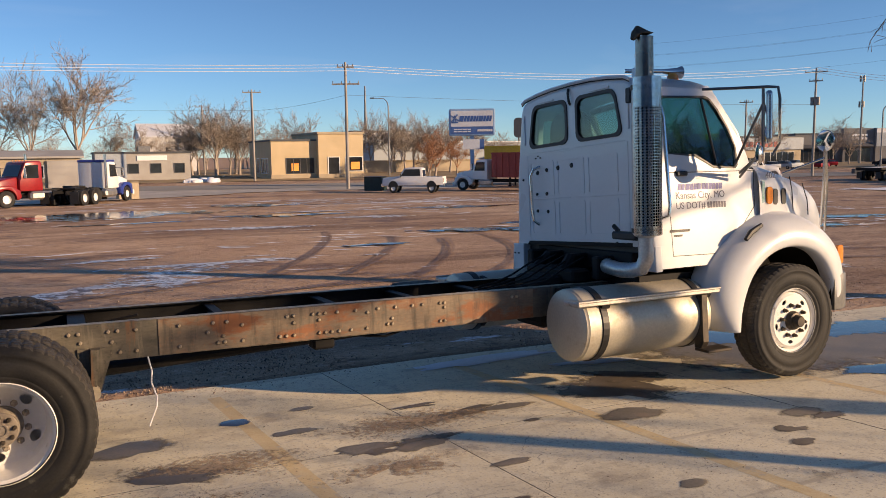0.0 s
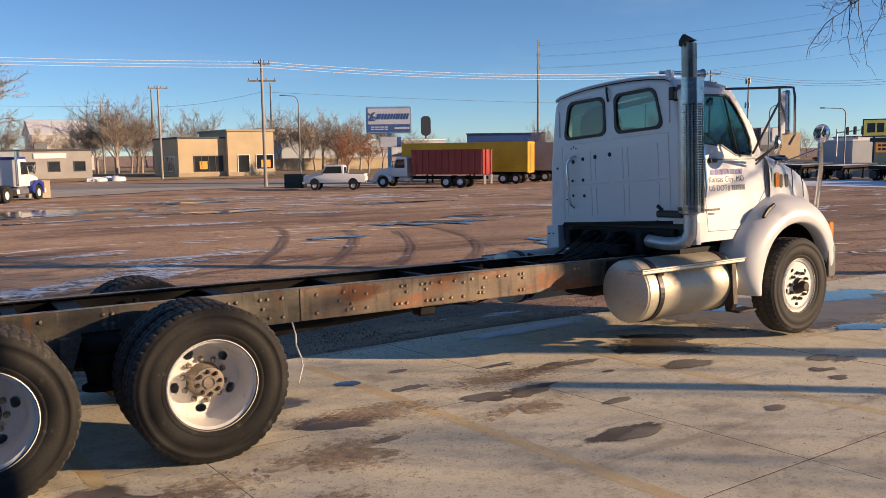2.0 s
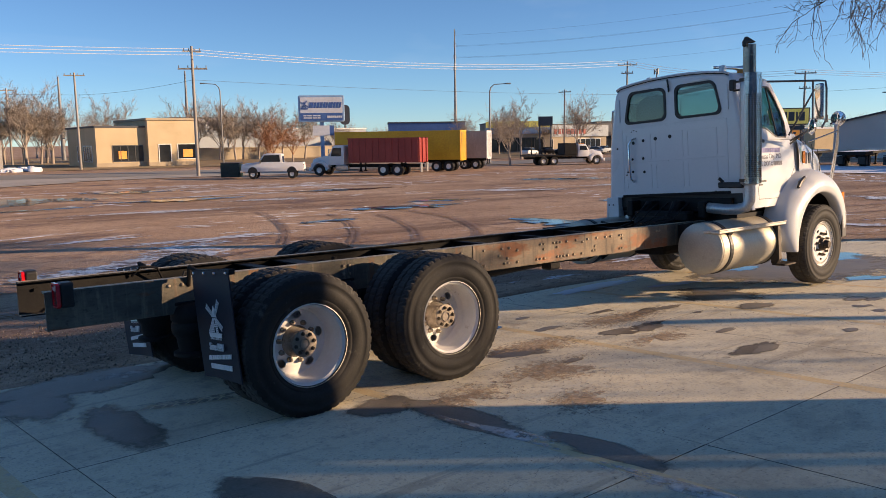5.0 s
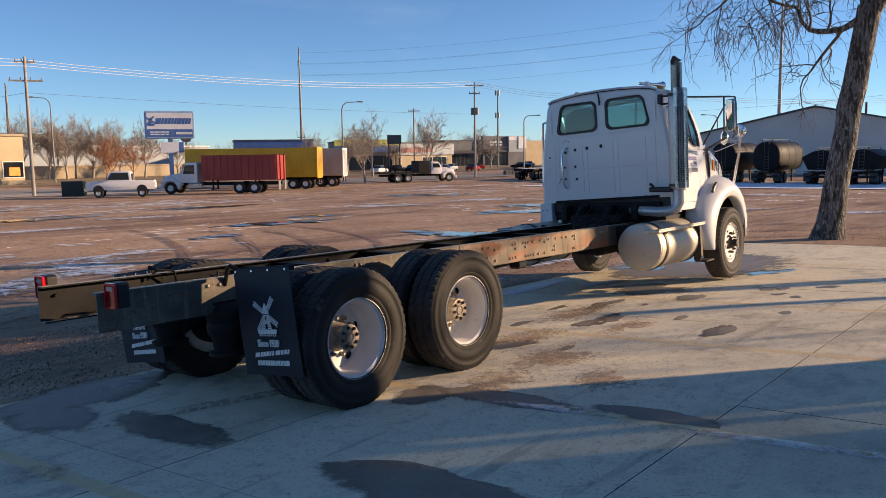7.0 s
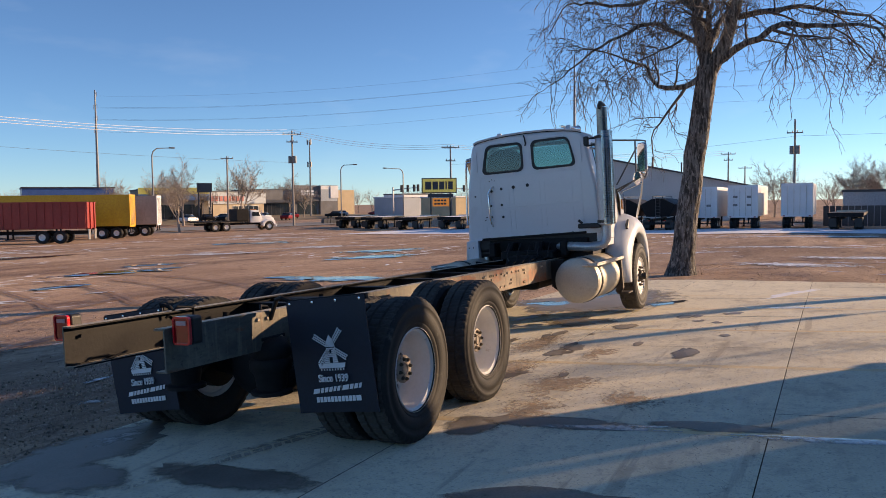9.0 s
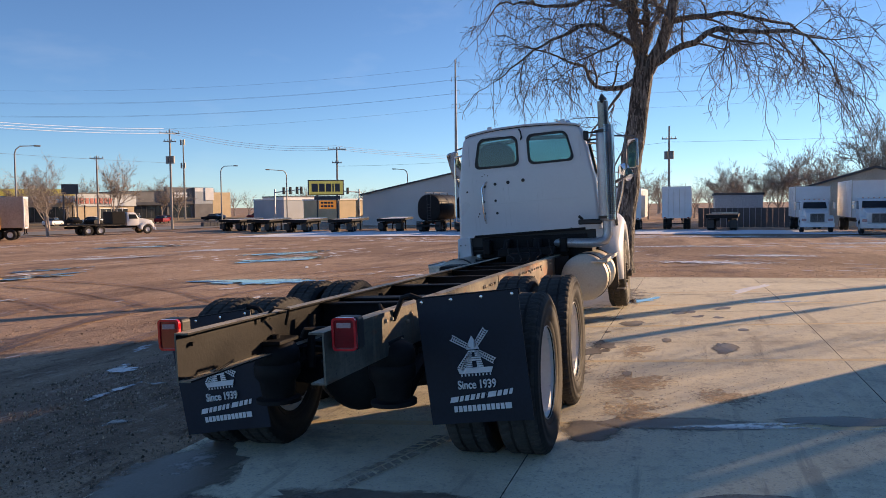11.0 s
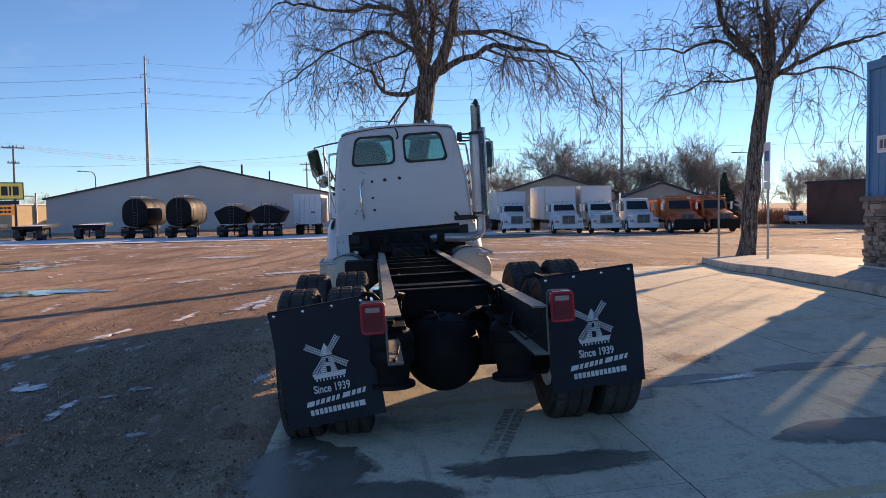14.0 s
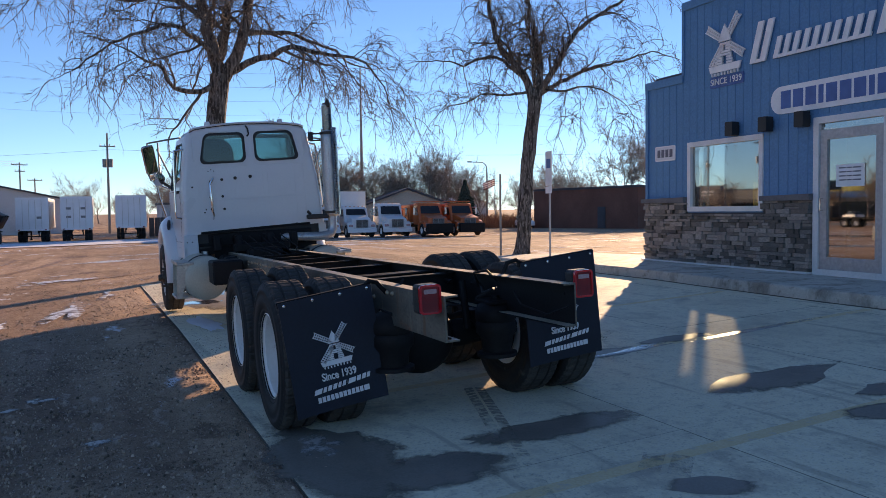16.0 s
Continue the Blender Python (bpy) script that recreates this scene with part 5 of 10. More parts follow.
# raised walk with a rounded kerb
kerb_line = [(14.6, -8.6), (11.5, -7.6), (9.2, -6.98), (7.0, -6.75), (5.1, -6.55), (2.8, -6.36), (1.5, -6.30), (0.4, -6.24), (-3.0, -6.2), (-9.0, -6.0), (-16.0, -5.7)]
dense = []
for (x0, y0), (x1, y1) in zip(kerb_line, kerb_line[1:]):
    n = 8
    dense += [(x0 + (x1 - x0) * k / n, y0 + (y1 - y0) * k / n) for k in range(n)]
dense.append(kerb_line[-1])
bm = bmesh.new()
rows = []
for i, (x, y) in enumerate(dense):
    x2, y2 = dense[min(i + 1, len(dense) - 1)]
    x1, y1 = dense[max(i - 1, 0)]
    d = Vector((x2 - x1, y2 - y1)).normalized()
    nrm = Vector((d.y, -d.x))
    if nrm.y < 0:
        nrm = -nrm
    g = ground_z(x, y)
    prof = [(0.014, -0.05), (0.012, 0.0), (-0.004, 0.128), (-0.014, 0.150), (-0.040, 0.163), (-0.16, 0.165)]
    rows.append([bm.verts.new((x + nrm.x * a, y + nrm.y * a, g + h)) for a, h in prof])
for a, b in zip(rows, rows[1:]):
    for k in range(5):
        bm.faces.new((a[k], a[k + 1], b[k + 1], b[k]))
bmesh.ops.recalc_face_normals(bm, faces=bm.faces)
solid("kerb", bm, M_KERB, "worn stained concrete kerb along the office", "kerb", kind="structure")
bm = bmesh.new()
tube(bm, [(x + 0.0, y + 0.016, ground_z(x, y) + 0.003) for x, y in dense], 0.010, 5)
solid("kerb_joint", bm, M_JOINT, "dark dirt in the joint at the kerb's foot", "joint", kind="structure")
bm = bmesh.new()
rows = []
for x, y in dense:
    wall = -8.10 + 0.0366 * (6.3 - x) if x < 6.3 else min(-8.1 - (x - 6.3) * 2.0, y - 0.2) if x < 9 else y - 3.2
    g = ground_z(x, y) + 0.163
    rows.append([bm.verts.new((x, y - 0.15, g)), bm.verts.new((x, (y - 0.15 + wall) / 2, g + 0.02)), bm.verts.new((x, wall, 0.36 if x < 6.5 else g + 0.02))])
for a, b in zip(rows, rows[1:]):
    for k in range(2):
        bm.faces.new((a[k], a[k + 1], b[k + 1], b[k]))
bmesh.ops.recalc_face_normals(bm, faces=bm.faces)
solid("walk", bm, M_KERB, "raised concrete walk in front of the office", "walk", kind="structure")

# ---- the white truck chassis ----
T = Matrix.Translation((0, 0, -0.045)) @ Matrix.Rotation(radians(-2.3), 4, "X")
truck = thing("truck", T, "white day cab truck with bare steel frame and tandem rear axles", "truck")


def rail_z(x):
    return 0.972 - 0.012 * x


# frame rails: channels with flanges turned in
for s, nm in ((-1, "right"), (1, "left")):
    bm = bmesh.new()
    prof = [(0.0, 0.0), (0.0, -0.265), (-0.085, -0.265), (-0.085, -0.255), (-0.010, -0.255), (-0.010, -0.010), (-0.085, -0.010), (-0.085, 0.0)]
    rows = []
    for x in (-2.84, -2.3, 0.95, 4.0, 5.6, 7.0):
        drop = 0.0
        rows.append([bm.verts.new((x, s * (0.435 + a), rail_z(x) + b)) for a, b in prof])
    for a, b in zip(rows, rows[1:]):
        for k in range(len(prof)):
            j = (k + 1) % len(prof)
            bm.faces.new((a[k], a[j], b[j], b[k]))
    bm.faces.new(rows[0])
    bm.faces.new(rows[-1][::-1])
    bmesh.ops.recalc_face_normals(bm, faces=bm.faces)
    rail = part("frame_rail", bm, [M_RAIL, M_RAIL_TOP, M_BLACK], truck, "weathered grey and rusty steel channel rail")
    # flange faces get a paler steel; inner webs are coloured black for shade
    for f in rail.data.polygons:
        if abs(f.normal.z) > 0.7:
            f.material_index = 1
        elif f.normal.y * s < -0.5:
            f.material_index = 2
    # inner liner rail, rust brown, along the middle
    bm = bmesh.new()
    rows = []
    for x in (0.97, 2.4, 4.1):
        rows.append([bm.verts.new((x, s * (0.4365 + a), rail_z(x) + b)) for a, b in ((0.0, -0.004), (0.006, -0.008), (0.006, -0.257), (0.0, -0.261))])
    for a, b in zip(rows, rows[1:]):
        for k in range(4):
            bm.faces.new((a[k], a[(k + 1) % 4], b[(k + 1) % 4], b[k]))
    bm.faces.new(rows[0])
    bm.faces.new(rows[-1][::-1])
    bmesh.ops.recalc_face_normals(bm, faces=bm.faces)
    part("reinforcing_plate", bm, M_RAIL if s > 0 else M_RAIL_MIX, rail, "rust stained outer plate")
    # bolts in rows and clusters along the web
    bolt = bmesh.new()
    lathe(bolt, [(0.0001, 0.016), (0.009, 0.016), (0.013, 0.011), (0.0145, 0.004), (0.0145, 0.0)], 8)
    bmesh.ops.transform(bolt, matrix=Matrix.Diagonal((1, s, 1, 1)), verts=bolt.verts)
    bmesh.ops.recalc_face_normals(bolt, faces=bolt.faces)
    bolt_mesh = bpy.data.meshes.new("bolt")
    bolt.to_mesh(bolt_mesh)
    bolt_mesh.materials.append(M_BOLT)
    top_row = (0.39, 0.45, 0.64, 0.70, 0.82, 1.11, 1.35, 1.45, 1.90, 1.95, 2.10, 2.15, 2.20, 2.30, 2.45, 2.64, 2.79, 2.94, 3.03, 3.19, 3.23, 3.88, 3.93)
    low_row = (0.64, 0.71, 0.82, 1.11, 1.38, 1.56, 1.84, 1.89, 1.95, 2.15, 2.20, 2.25, 2.31, 2.41, 2.54, 3.19, 3.23)
    mid_row = ((0.46, 0.125), (0.66, 0.135), (1.31, 0.13), (1.56, 0.095), (1.42, 0.165), (1.43, 0.21), (1.95, 0.115), (2.15, 0.11), (2.55, 0.085), (2.76, 0.15), (2.72, 0.195), (2.76, 0.195), (3.23, 0.10),
               (-0.5, 0.05), (-0.44, 0.05), (-0.5, 0.12), (-0.44, 0.12), (-0.9, 0.06), (-1.55, 0.06), (-1.62, 0.1), (-1.9, 0.05), (-2.0, 0.05), (-1.75, 0.2), (-0.2, 0.06))
    for x, d in [(x, 0.062) for x in top_row] + [(x, 0.212) for x in low_row] + list(mid_row):
        share("bolt", bolt_mesh, pose(x, s * (0.4425 if 0.97 < x < 4.1 else 0.435), rail_z(x) - d), rail)

# cross members
for x, h, w in ((-1.05, 0.20, 0.10), (-0.66, 0.18, 0.16), (0.45, 0.20, 0.12), (1.45, 0.18, 0.07), (2.35, 0.18, 0.07), (3.05, 0.18, 0.07), (3.75, 0.2, 0.08)):
    bm = bmesh.new()
    z = rail_z(x) - 0.03
    box(bm, x - w / 2, x + w / 2, -0.424, 0.424, z - 0.012, z)
    box(bm, x - w / 2, x + w / 2, -0.424, 0.424, z - h, z - h + 0.012)
    box(bm, x - 0.006, x + 0.006, -0.424, 0.424, z - h + 0.012, z - 0.012)
    part("cross_member", bm, M_BLACK, truck)


# ---- wheels ----
def tyre_bm(lug=0.010):
    """A road tyre: bead rings, sidewall ribs, shoulder lugs and tread grooves."""
    bm = bmesh.new()
    R = 0.522
    side = [(0.292, 0.105), (0.306, 0.115), (0.310, 0.114), (0.314, 0.119), (0.333, 0.127), (0.336, 0.125), (0.339, 0.129), (0.375, 0.137), (0.412, 0.1415), (0.416, 0.1385), (0.452, 0.1375), (0.455, 0.1405),
            (0.476, 0.137), (0.479, 0.133), (0.496, 0.128), (0.511, 0.120), (R, 0.104), (R, 0.056), (R - 0.013, 0.050), (R - 0.013, 0.040), (R, 0.034)]
    prof = [(r, -w) for r, w in side] + [(r, w) for r, w in side[::-1]]
    n = len(prof)
    def wave(i, k):
        j = min(i, n - 1 - i)
        if j in (14, 15, 16):
            return -lug * (0.5 if j == 14 else 1.0) if k % 4 == 0 else 0
        if j in (17, 20):
            return -lug * 0.7 if (k + j) % 4 == 0 else 0
        return 0
    lathe(bm, prof, 200, wave=wave)
    return bm


tyre_b = tyre_bm()
tyre_mesh = bpy.data.meshes.new("tyre")
tyre_b.normal_update()
tyre_b.to_mesh(tyre_mesh)
tyre_mesh.materials.append(M_RUBBER)
tyre_mesh.materials.append(M_TREAD)
for f in tyre_mesh.polygons:
    c = f.center
    if math.hypot(c.x, c.z) > 0.505:
        f.material_index = 1
    else:
        f.use_smooth = True


def rim_mesh(front):
    """A steel disc wheel, its outer side towards -y, with five oval hand holes."""
    bm = bmesh.new()
    circle = lambda r, n: [(r * math.cos(2 * math.pi * k / n), r * math.sin(2 * math.pi * k / n)) for k in range(n)]
    if front:
        y0, r_out, ring, a, b = -0.100, 0.236, 0.200, 0.030, 0.018
        lathe(bm, [(0.292, 0.11), (0.27, 0.10), (0.262, 0.0), (0.262, -0.06), (0.256, -0.080), (0.236, y0)], 60)
        lathe(bm, [(0.296, -0.118), (0.30, -0.112), (0.285, -0.095), (0.275, -0.09), (0.268, -0.06), (0.262, -0.02)], 60)
    else:
        y0, r_out, ring, a, b = 0.112, 0.238, 0.196, 0.038, 0.029
        lathe(bm, [(0.262, 0.06), (0.256, 0.090), (0.238, y0)], 60)
        lathe(bm, [(0.296, -0.118), (0.302, -0.114), (0.300, -0.108), (0.285, -0.095), (0.275, -0.088), (0.269, -0.03), (0.264, 0.02), (0.262, 0.065)], 60)
    holes = []
    for k in range(5):
        t = 2 * math.pi * (k + 0.3) / 5
        holes.append([(math.cos(t) * (ring + b * math.cos(q)) - math.sin(t) * a * math.sin(q), math.sin(t) * (ring + b * math.cos(q)) + math.cos(t) * a * math.sin(q)) for q in (2 * math.pi * i / 18 for i in range(18))])
    sheet(bm, circle(r_out, 60), holes + [circle(0.06, 24)], lambda u, v, w: (u, y0 + w, v), 0.010)
    me = bpy.data.meshes.new("rim")
    bmesh.ops.recalc_face_normals(bm, faces=bm.faces)
    bm.to_mesh(me)
    bm.free()
    me.materials.append(M_RIM)
    me.polygons.foreach_set("use_smooth", [True] * len(me.polygons))
    me.set_sharp_from_angle(angle=radians(40))
    return me


def turned_mesh(name, bm, material):
    bmesh.ops.recalc_face_normals(bm, faces=bm.faces)
    me = bpy.data.meshes.new(name)
    bm.to_mesh(me)
    bm.free()
    me.materials.append(material)
    me.polygons.foreach_set("use_smooth", [True] * len(me.polygons))
    me.set_sharp_from_angle(angle=radians(40))
    return me


RIM_REAR, RIM_FRONT = rim_mesh(False), rim_mesh(True)
HUB_REAR = turned_mesh("hub", lathe(bmesh.new(), [(0.0001, -0.085), (0.030, -0.085), (0.033, -0.092), (0.041, -0.092), (0.044, -0.083), (0.090, -0.083), (0.100, -0.078), (0.101, -0.062), (0.088, -0.055), (0.088, -0.02), (0.098, -0.01), (0.104, 0.03), (0.118, 0.048)], 32), M_HUB)
HUB_FRONT = turned_mesh("hub", lathe(bmesh.new(), [(0.0001, -0.205), (0.045, -0.205), (0.052, -0.195), (0.058, -0.15), (0.075, -0.145), (0.085, -0.13), (0.09, -0.10)], 24), M_HUB_DARK)
NUT = turned_mesh("lug_nut", tube(bmesh.new(), [(0, 0.0, 0), (0, -0.006, 0), (0, -0.008, 0), (0, -0.028, 0), (0, -0.042, 0)], [0.022, 0.022, 0.017, 0.016, 0.010], 6), M_HUB)
NUT_DARK = turned_mesh("lug_nut", tube(bmesh.new(), [(0, 0.0, 0), (0, -0.006, 0), (0, -0.008, 0), (0, -0.028, 0), (0, -0.042, 0)], [0.022, 0.022, 0.017, 0.016, 0.010], 6), M_HUB_DARK)
STUD = turned_mesh("axle_bolt", tube(bmesh.new(), [(0, 0.0, 0), (0, -0.012, 0), (0, -0.022, 0)], [0.016, 0.013, 0.008], 6), M_HUB_DARK)
WZ = 0.507
AX_Y = -0.072   # the tandem sits off the frame's middle
DISC_Y = 0.112  # the rear wheels' discs lie deep inside the rims
for x, front in ((0.0, False), (-1.315, False), (6.42, True)):
    for s in (-1, 1):
        turn = 0 if s < 0 else 180
        y = 1.105 if front else 1.0925
        off = 0.0 if front else AX_Y
        spin = random.uniform(0, 360)
        outer_t = share("wheel", tyre_mesh, pose(x, s * y + off, WZ, 0, 0, turn) @ pose(0, 0, 0, 0, spin, 0), truck)
        share("rim", RIM_FRONT if front else RIM_REAR, Matrix(), outer_t)
        hub = share("hub", HUB_FRONT if front else HUB_REAR, Matrix() if front else pose(0, DISC_Y - 0.05, 0), outer_t)
        for k in range(10):
            share("lug_nut", NUT_DARK if front else NUT, pose(0.1425 * math.cos(k * math.pi / 5), -0.100 if front else DISC_Y, 0.1425 * math.sin(k * math.pi / 5)), outer_t)
        for k in range(0 if front else 8):
            share("axle_bolt", STUD, pose(0.074 * math.cos(k * math.pi / 4), DISC_Y - 0.132, 0.074 * math.sin(k * math.pi / 4)), outer_t)
        if not front:
            share("wheel", tyre_mesh, pose(x, s * 0.757 + off, WZ, 0, spin + 40, 0), truck)
            bm = bmesh.new()
            lathe(bm, [(0.292, -0.11), (0.265, -0.09), (0.262, -0.08), (0.12, -0.08), (0.12, 0.08), (0.262, 0.08), (0.292, 0.11)], 36)
            inner_rim = part("inner_rim", bm, M_RIM, truck)
            inner_rim.matrix_local = pose(x, s * 0.757 + off, WZ)
        else:
            bm = bmesh.new()
            disc(bm, 0.2, -0.06, 0.2, 0.12)
            drum = part("brake_drum", bm, M_BLACK, truck)
            drum.matrix_local = pose(x, s * (y - 0.1), WZ)

# axles, differentials, air springs and arms
for x in (0.0, -1.315):
    bm = bmesh.new()
    tube(bm, [(x, -0.9, WZ), (x, -0.62, WZ), (x, -0.34, WZ), (x, 0.34, WZ), (x, 0.62, WZ), (x, 0.9, WZ)], [0.075, 0.08, 0.11, 0.11, 0.08, 0.075], 16)
    axle = part("axle", bm, M_BLACK, truck, smooth=True)
    bm = bmesh.new()
    lathe(bm, [(0.0001, -0.30), (0.10, -0.29), (0.20, -0.24), (0.265, -0.13), (0.285, 0.0), (0.25, 0.10), (0.16, 0.17), (0.12, 0.32), (0.06, 0.42), (0.0001, 0.43)], 28, axis="x", at=(x + 0.02, 0.02, WZ + 0.01))
    bmesh.ops.recalc_face_normals(bm, faces=bm.faces)
    part("differential", bm, M_BLACK, axle, smooth=True)
    for s in (-1, 1):
        bm = bmesh.new()
        disc(bm, 0.205, -0.1, 0.205, 0.1, at=(x, s * 0.62, WZ))
        part("brake_drum", bm, M_BLACK, axle)
        bm = bmesh.new()
        tube(bm, [(x + 0.52, s * 0.47, 0.52), (x + 0.2, s * 0.47, 0.60), (x, s * 0.47, 0.63), (x - 0.25, s * 0.46, 0.55), (x - 0.52, s * 0.45, 0.42)], [0.045, 0.05, 0.055, 0.05, 0.05], 8)
        box(bm, x - 0.09, x + 0.09, s * 0.47 - 0.05, s * 0.47 + 0.05, 0.44, 0.68, 0.01)
        part("spring_arm", bm, M_BLACK, truck)
        bm = bmesh.new()
        bx, by = x - 0.52, s * 0.40
        lathe(bm, [(0.0001, 0.80), (0.09, 0.80), (0.13, 0.775), (0.150, 0.73), (0.150, 0.68), (0.138, 0.66), (0.150, 0.64), (0.148, 0.58), (0.118, 0.54), (0.105, 0.44), (0.145, 0.43), (0.145, 0.405), (0.0001, 0.405)], 24, axis="z", at=(bx, by, 0))
        bmesh.ops.recalc_face_normals(bm, faces=bm.faces)
        part("air_spring", bm, M_BLACK, truck, "black rubber air spring", smooth=True)
        bm = bmesh.new()
        box(bm, bx - 0.13, bx + 0.13, by - 0.1 if s > 0 else by - 0.04, by + 0.04 if s > 0 else by + 0.1, 0.79, 0.815, 0.004)
        tube(bm, [(bx, by, 0.81), (bx, by, 0.84)], 0.03, 8)
        part("spring_plate", bm, M_BLACK, truck)
        # hanger bracket ahead of the axle
        bm = bmesh.new()
        prism(bm, [(x + 0.44, 0.80), (x + 0.66, 0.80), (x + 0.64, 0.70), (x + 0.56, 0.46), (x + 0.47, 0.46), (x + 0.44, 0.62)], "y", s * 0.438, s * 0.452)
        prism(bm, [(x + 0.52, 0.80), (x + 0.58, 0.80), (x + 0.535, 0.47), (x + 0.51, 0.47)], "y", s * 0.452, s * 0.52)
        part("hanger_bracket", bm, M_RAIL, truck, "bolted grey steel suspension hanger")
        bm = bmesh.new()
        tube(bm, [(x + 0.52, s * 0.40, 0.50), (x + 0.52, s * 0.535, 0.50)], 0.05, 12)
        part("pivot_bush", bm, M_RAIL_TOP, truck)
        bm = bmesh.new()
        tube(bm, [(x - 0.18, s * 0.33, 0.56), (x - 0.12, s * 0.33, 0.92)], [0.03, 0.025], 10)
        part("shock_absorber", bm, M_BLACK, truck)
        bm = bmesh.new()
        disc(bm, 0.085, -0.08, 0.085, 0.08, axis="x", at=(x + 0.24, s * 0.25, 0.60), seg=16)
        part("brake_chamber", bm, M_BLACK, truck)
# drive shaft, tanks, gearbox under the cab
bm = bmesh.new()
tube(bm, [(0.4, 0, 0.55), (2.2, 0, 0.62), (4.4, 0, 0.70)], 0.055, 12)
tube(bm, [(-0.9, 0, 0.52), (-0.3, 0, 0.53)], 0.05, 12)
pieces("drive_shaft", bm, M_BLACK, truck)
bm = bmesh.new()
box(bm, 4.3, 5.2, -0.24, 0.24, 0.50, 0.98, 0.06, segs=2)
box(bm, 5.2, 6.9, -0.34, 0.34, 0.55, 1.35, 0.08, segs=2)
part("gearbox_and_engine", bm, M_BLACK, truck)
bm = bmesh.new()
disc(bm, 0.12, 0.0, 0.12, 0.6, axis="x", at=(2.45, 0.1, 0.70), seg=20)
disc(bm, 0.11, 0.0, 0.11, 0.5, axis="x", at=(3.1, -0.22, 0.74), seg=20)
pieces("air_tank", bm, M_BLACK, truck)
bm = bmesh.new()
for k in range(3):
    tube(bm, [(3.2 + 0.1 * k, -0.34, 0.73), (2.75, -0.3 + 0.06 * k, 0.62 + 0.02 * k), (2.35, -0.2, 0.66), (1.95, -0.25 + 0.05 * k, 0.70)], 0.012, 6)
box(bm, 2.12, 2.3, -0.36, -0.22, 0.58, 0.68, 0.02)
part("brake_valve", bm, M_BLACK, truck)
# hoses and wires among the cross members
for k in range(9):
    bm = bmesh.new()
    r = random.Random(40 + k)
    x0 = -2.3 + 0.42 * k * 0.9
    p = [Vector((x0, r.uniform(-0.36, 0.36), r.uniform(0.78, 0.92)))]
    for j in range(6):
        p.append(p[-1] + Vector((r.uniform(-0.1, 0.3), r.uniform(-0.16, 0.16), r.uniform(-0.06, 0.06))))
        p[-1].y = max(-0.4, min(0.4, p[-1].y))
    tube(bm, p, r.choice((0.008, 0.011, 0.014)), 6)
    part("air_hose", bm, M_BLACK, truck, smooth=True)
for s, x0 in ((1, -2.0), (-1, -1.9)):
    bm = bmesh.new()
    tube(bm, [(x0, s * 0.40, rail_z(x0) - 0.05), (x0 + 0.06, s * 0.34, rail_z(x0) + 0.03), (x0 + 0.18, s * 0.30, rail_z(x0) + 0.01), (x0 + 0.24, s * 0.36, rail_z(x0) - 0.10)], 0.010, 6)
    part("air_hose", bm, M_BLACK, truck, smooth=True)
bm = bmesh.new()
tube(bm, [(0.89, -0.445, 0.70), (0.91, -0.46, 0.60), (0.90, -0.48, 0.52), (0.93, -0.50, 0.42), (0.92, -0.55, 0.36), (0.88, -0.58, 0.28), (0.86, -0.60, 0.24)], 0.006, 6)
part("loose_wire", bm, M_PRINT, truck, "thin pale wire hanging from the rail")
bm = bmesh.new()
tube(bm, [(-2.82, 0.40, 0.76), (-2.6, 0.38, 0.74), (-2.4, 0.36, 0.78)], 0.007, 6)
tube(bm, [(-2.8, -0.40, 0.86), (-2.65, -0.34, 0.80), (-2.4, -0.30, 0.84), (-2.2, -0.36, 0.9)], 0.007, 6)
pieces("lamp_wire", bm, M_BLACK, truck)

# tail lamps on the rail ends
for y in (-0.525, 0.50):
    bm = bmesh.new()
    prism(bm, rounded(y - 0.068, y + 0.068, 0.905, 1.075, 0.022), "x", -2.77, -2.69, 0.008)
    tl = part("tail_lamp", bm, M_GASKET, truck, "red tail lamp in a dark box")
    bm = bmesh.new()
    prism(bm, rounded(y - 0.060, y + 0.060, 0.912, 1.068, 0.018), "x", -2.792, -2.768, 0.006)
    part("red_lens", bm, M_RED_LENS, tl)
    bm = bmesh.new()
    prism(bm, rounded(y - 0.038, y + 0.038, 1.022, 1.048, 0.004), "x", -2.797, -2.790)
    part("clear_lens", bm, M_CLEAR_LENS, tl)
    # the rim's brighter red stands in for light coming through the lens
    bm = bmesh.new()
    ring_plate(bm, rounded(y - 0.066, y + 0.066, 0.906, 1.074, 0.022), rounded(y - 0.054, y + 0.054, 0.918, 1.062, 0.016), lambda u, v, w: (-2.799 + w, u, v), 0.02)
    part("lens_rim", bm, M_RED_RIM, tl)
    bm = bmesh.new()
    tube(bm, [(-2.72, y * 0.8, 0.93), (-2.72, y, 0.93)], 0.012, 6)
    part("lamp_bracket", bm, M_BLACK, tl)

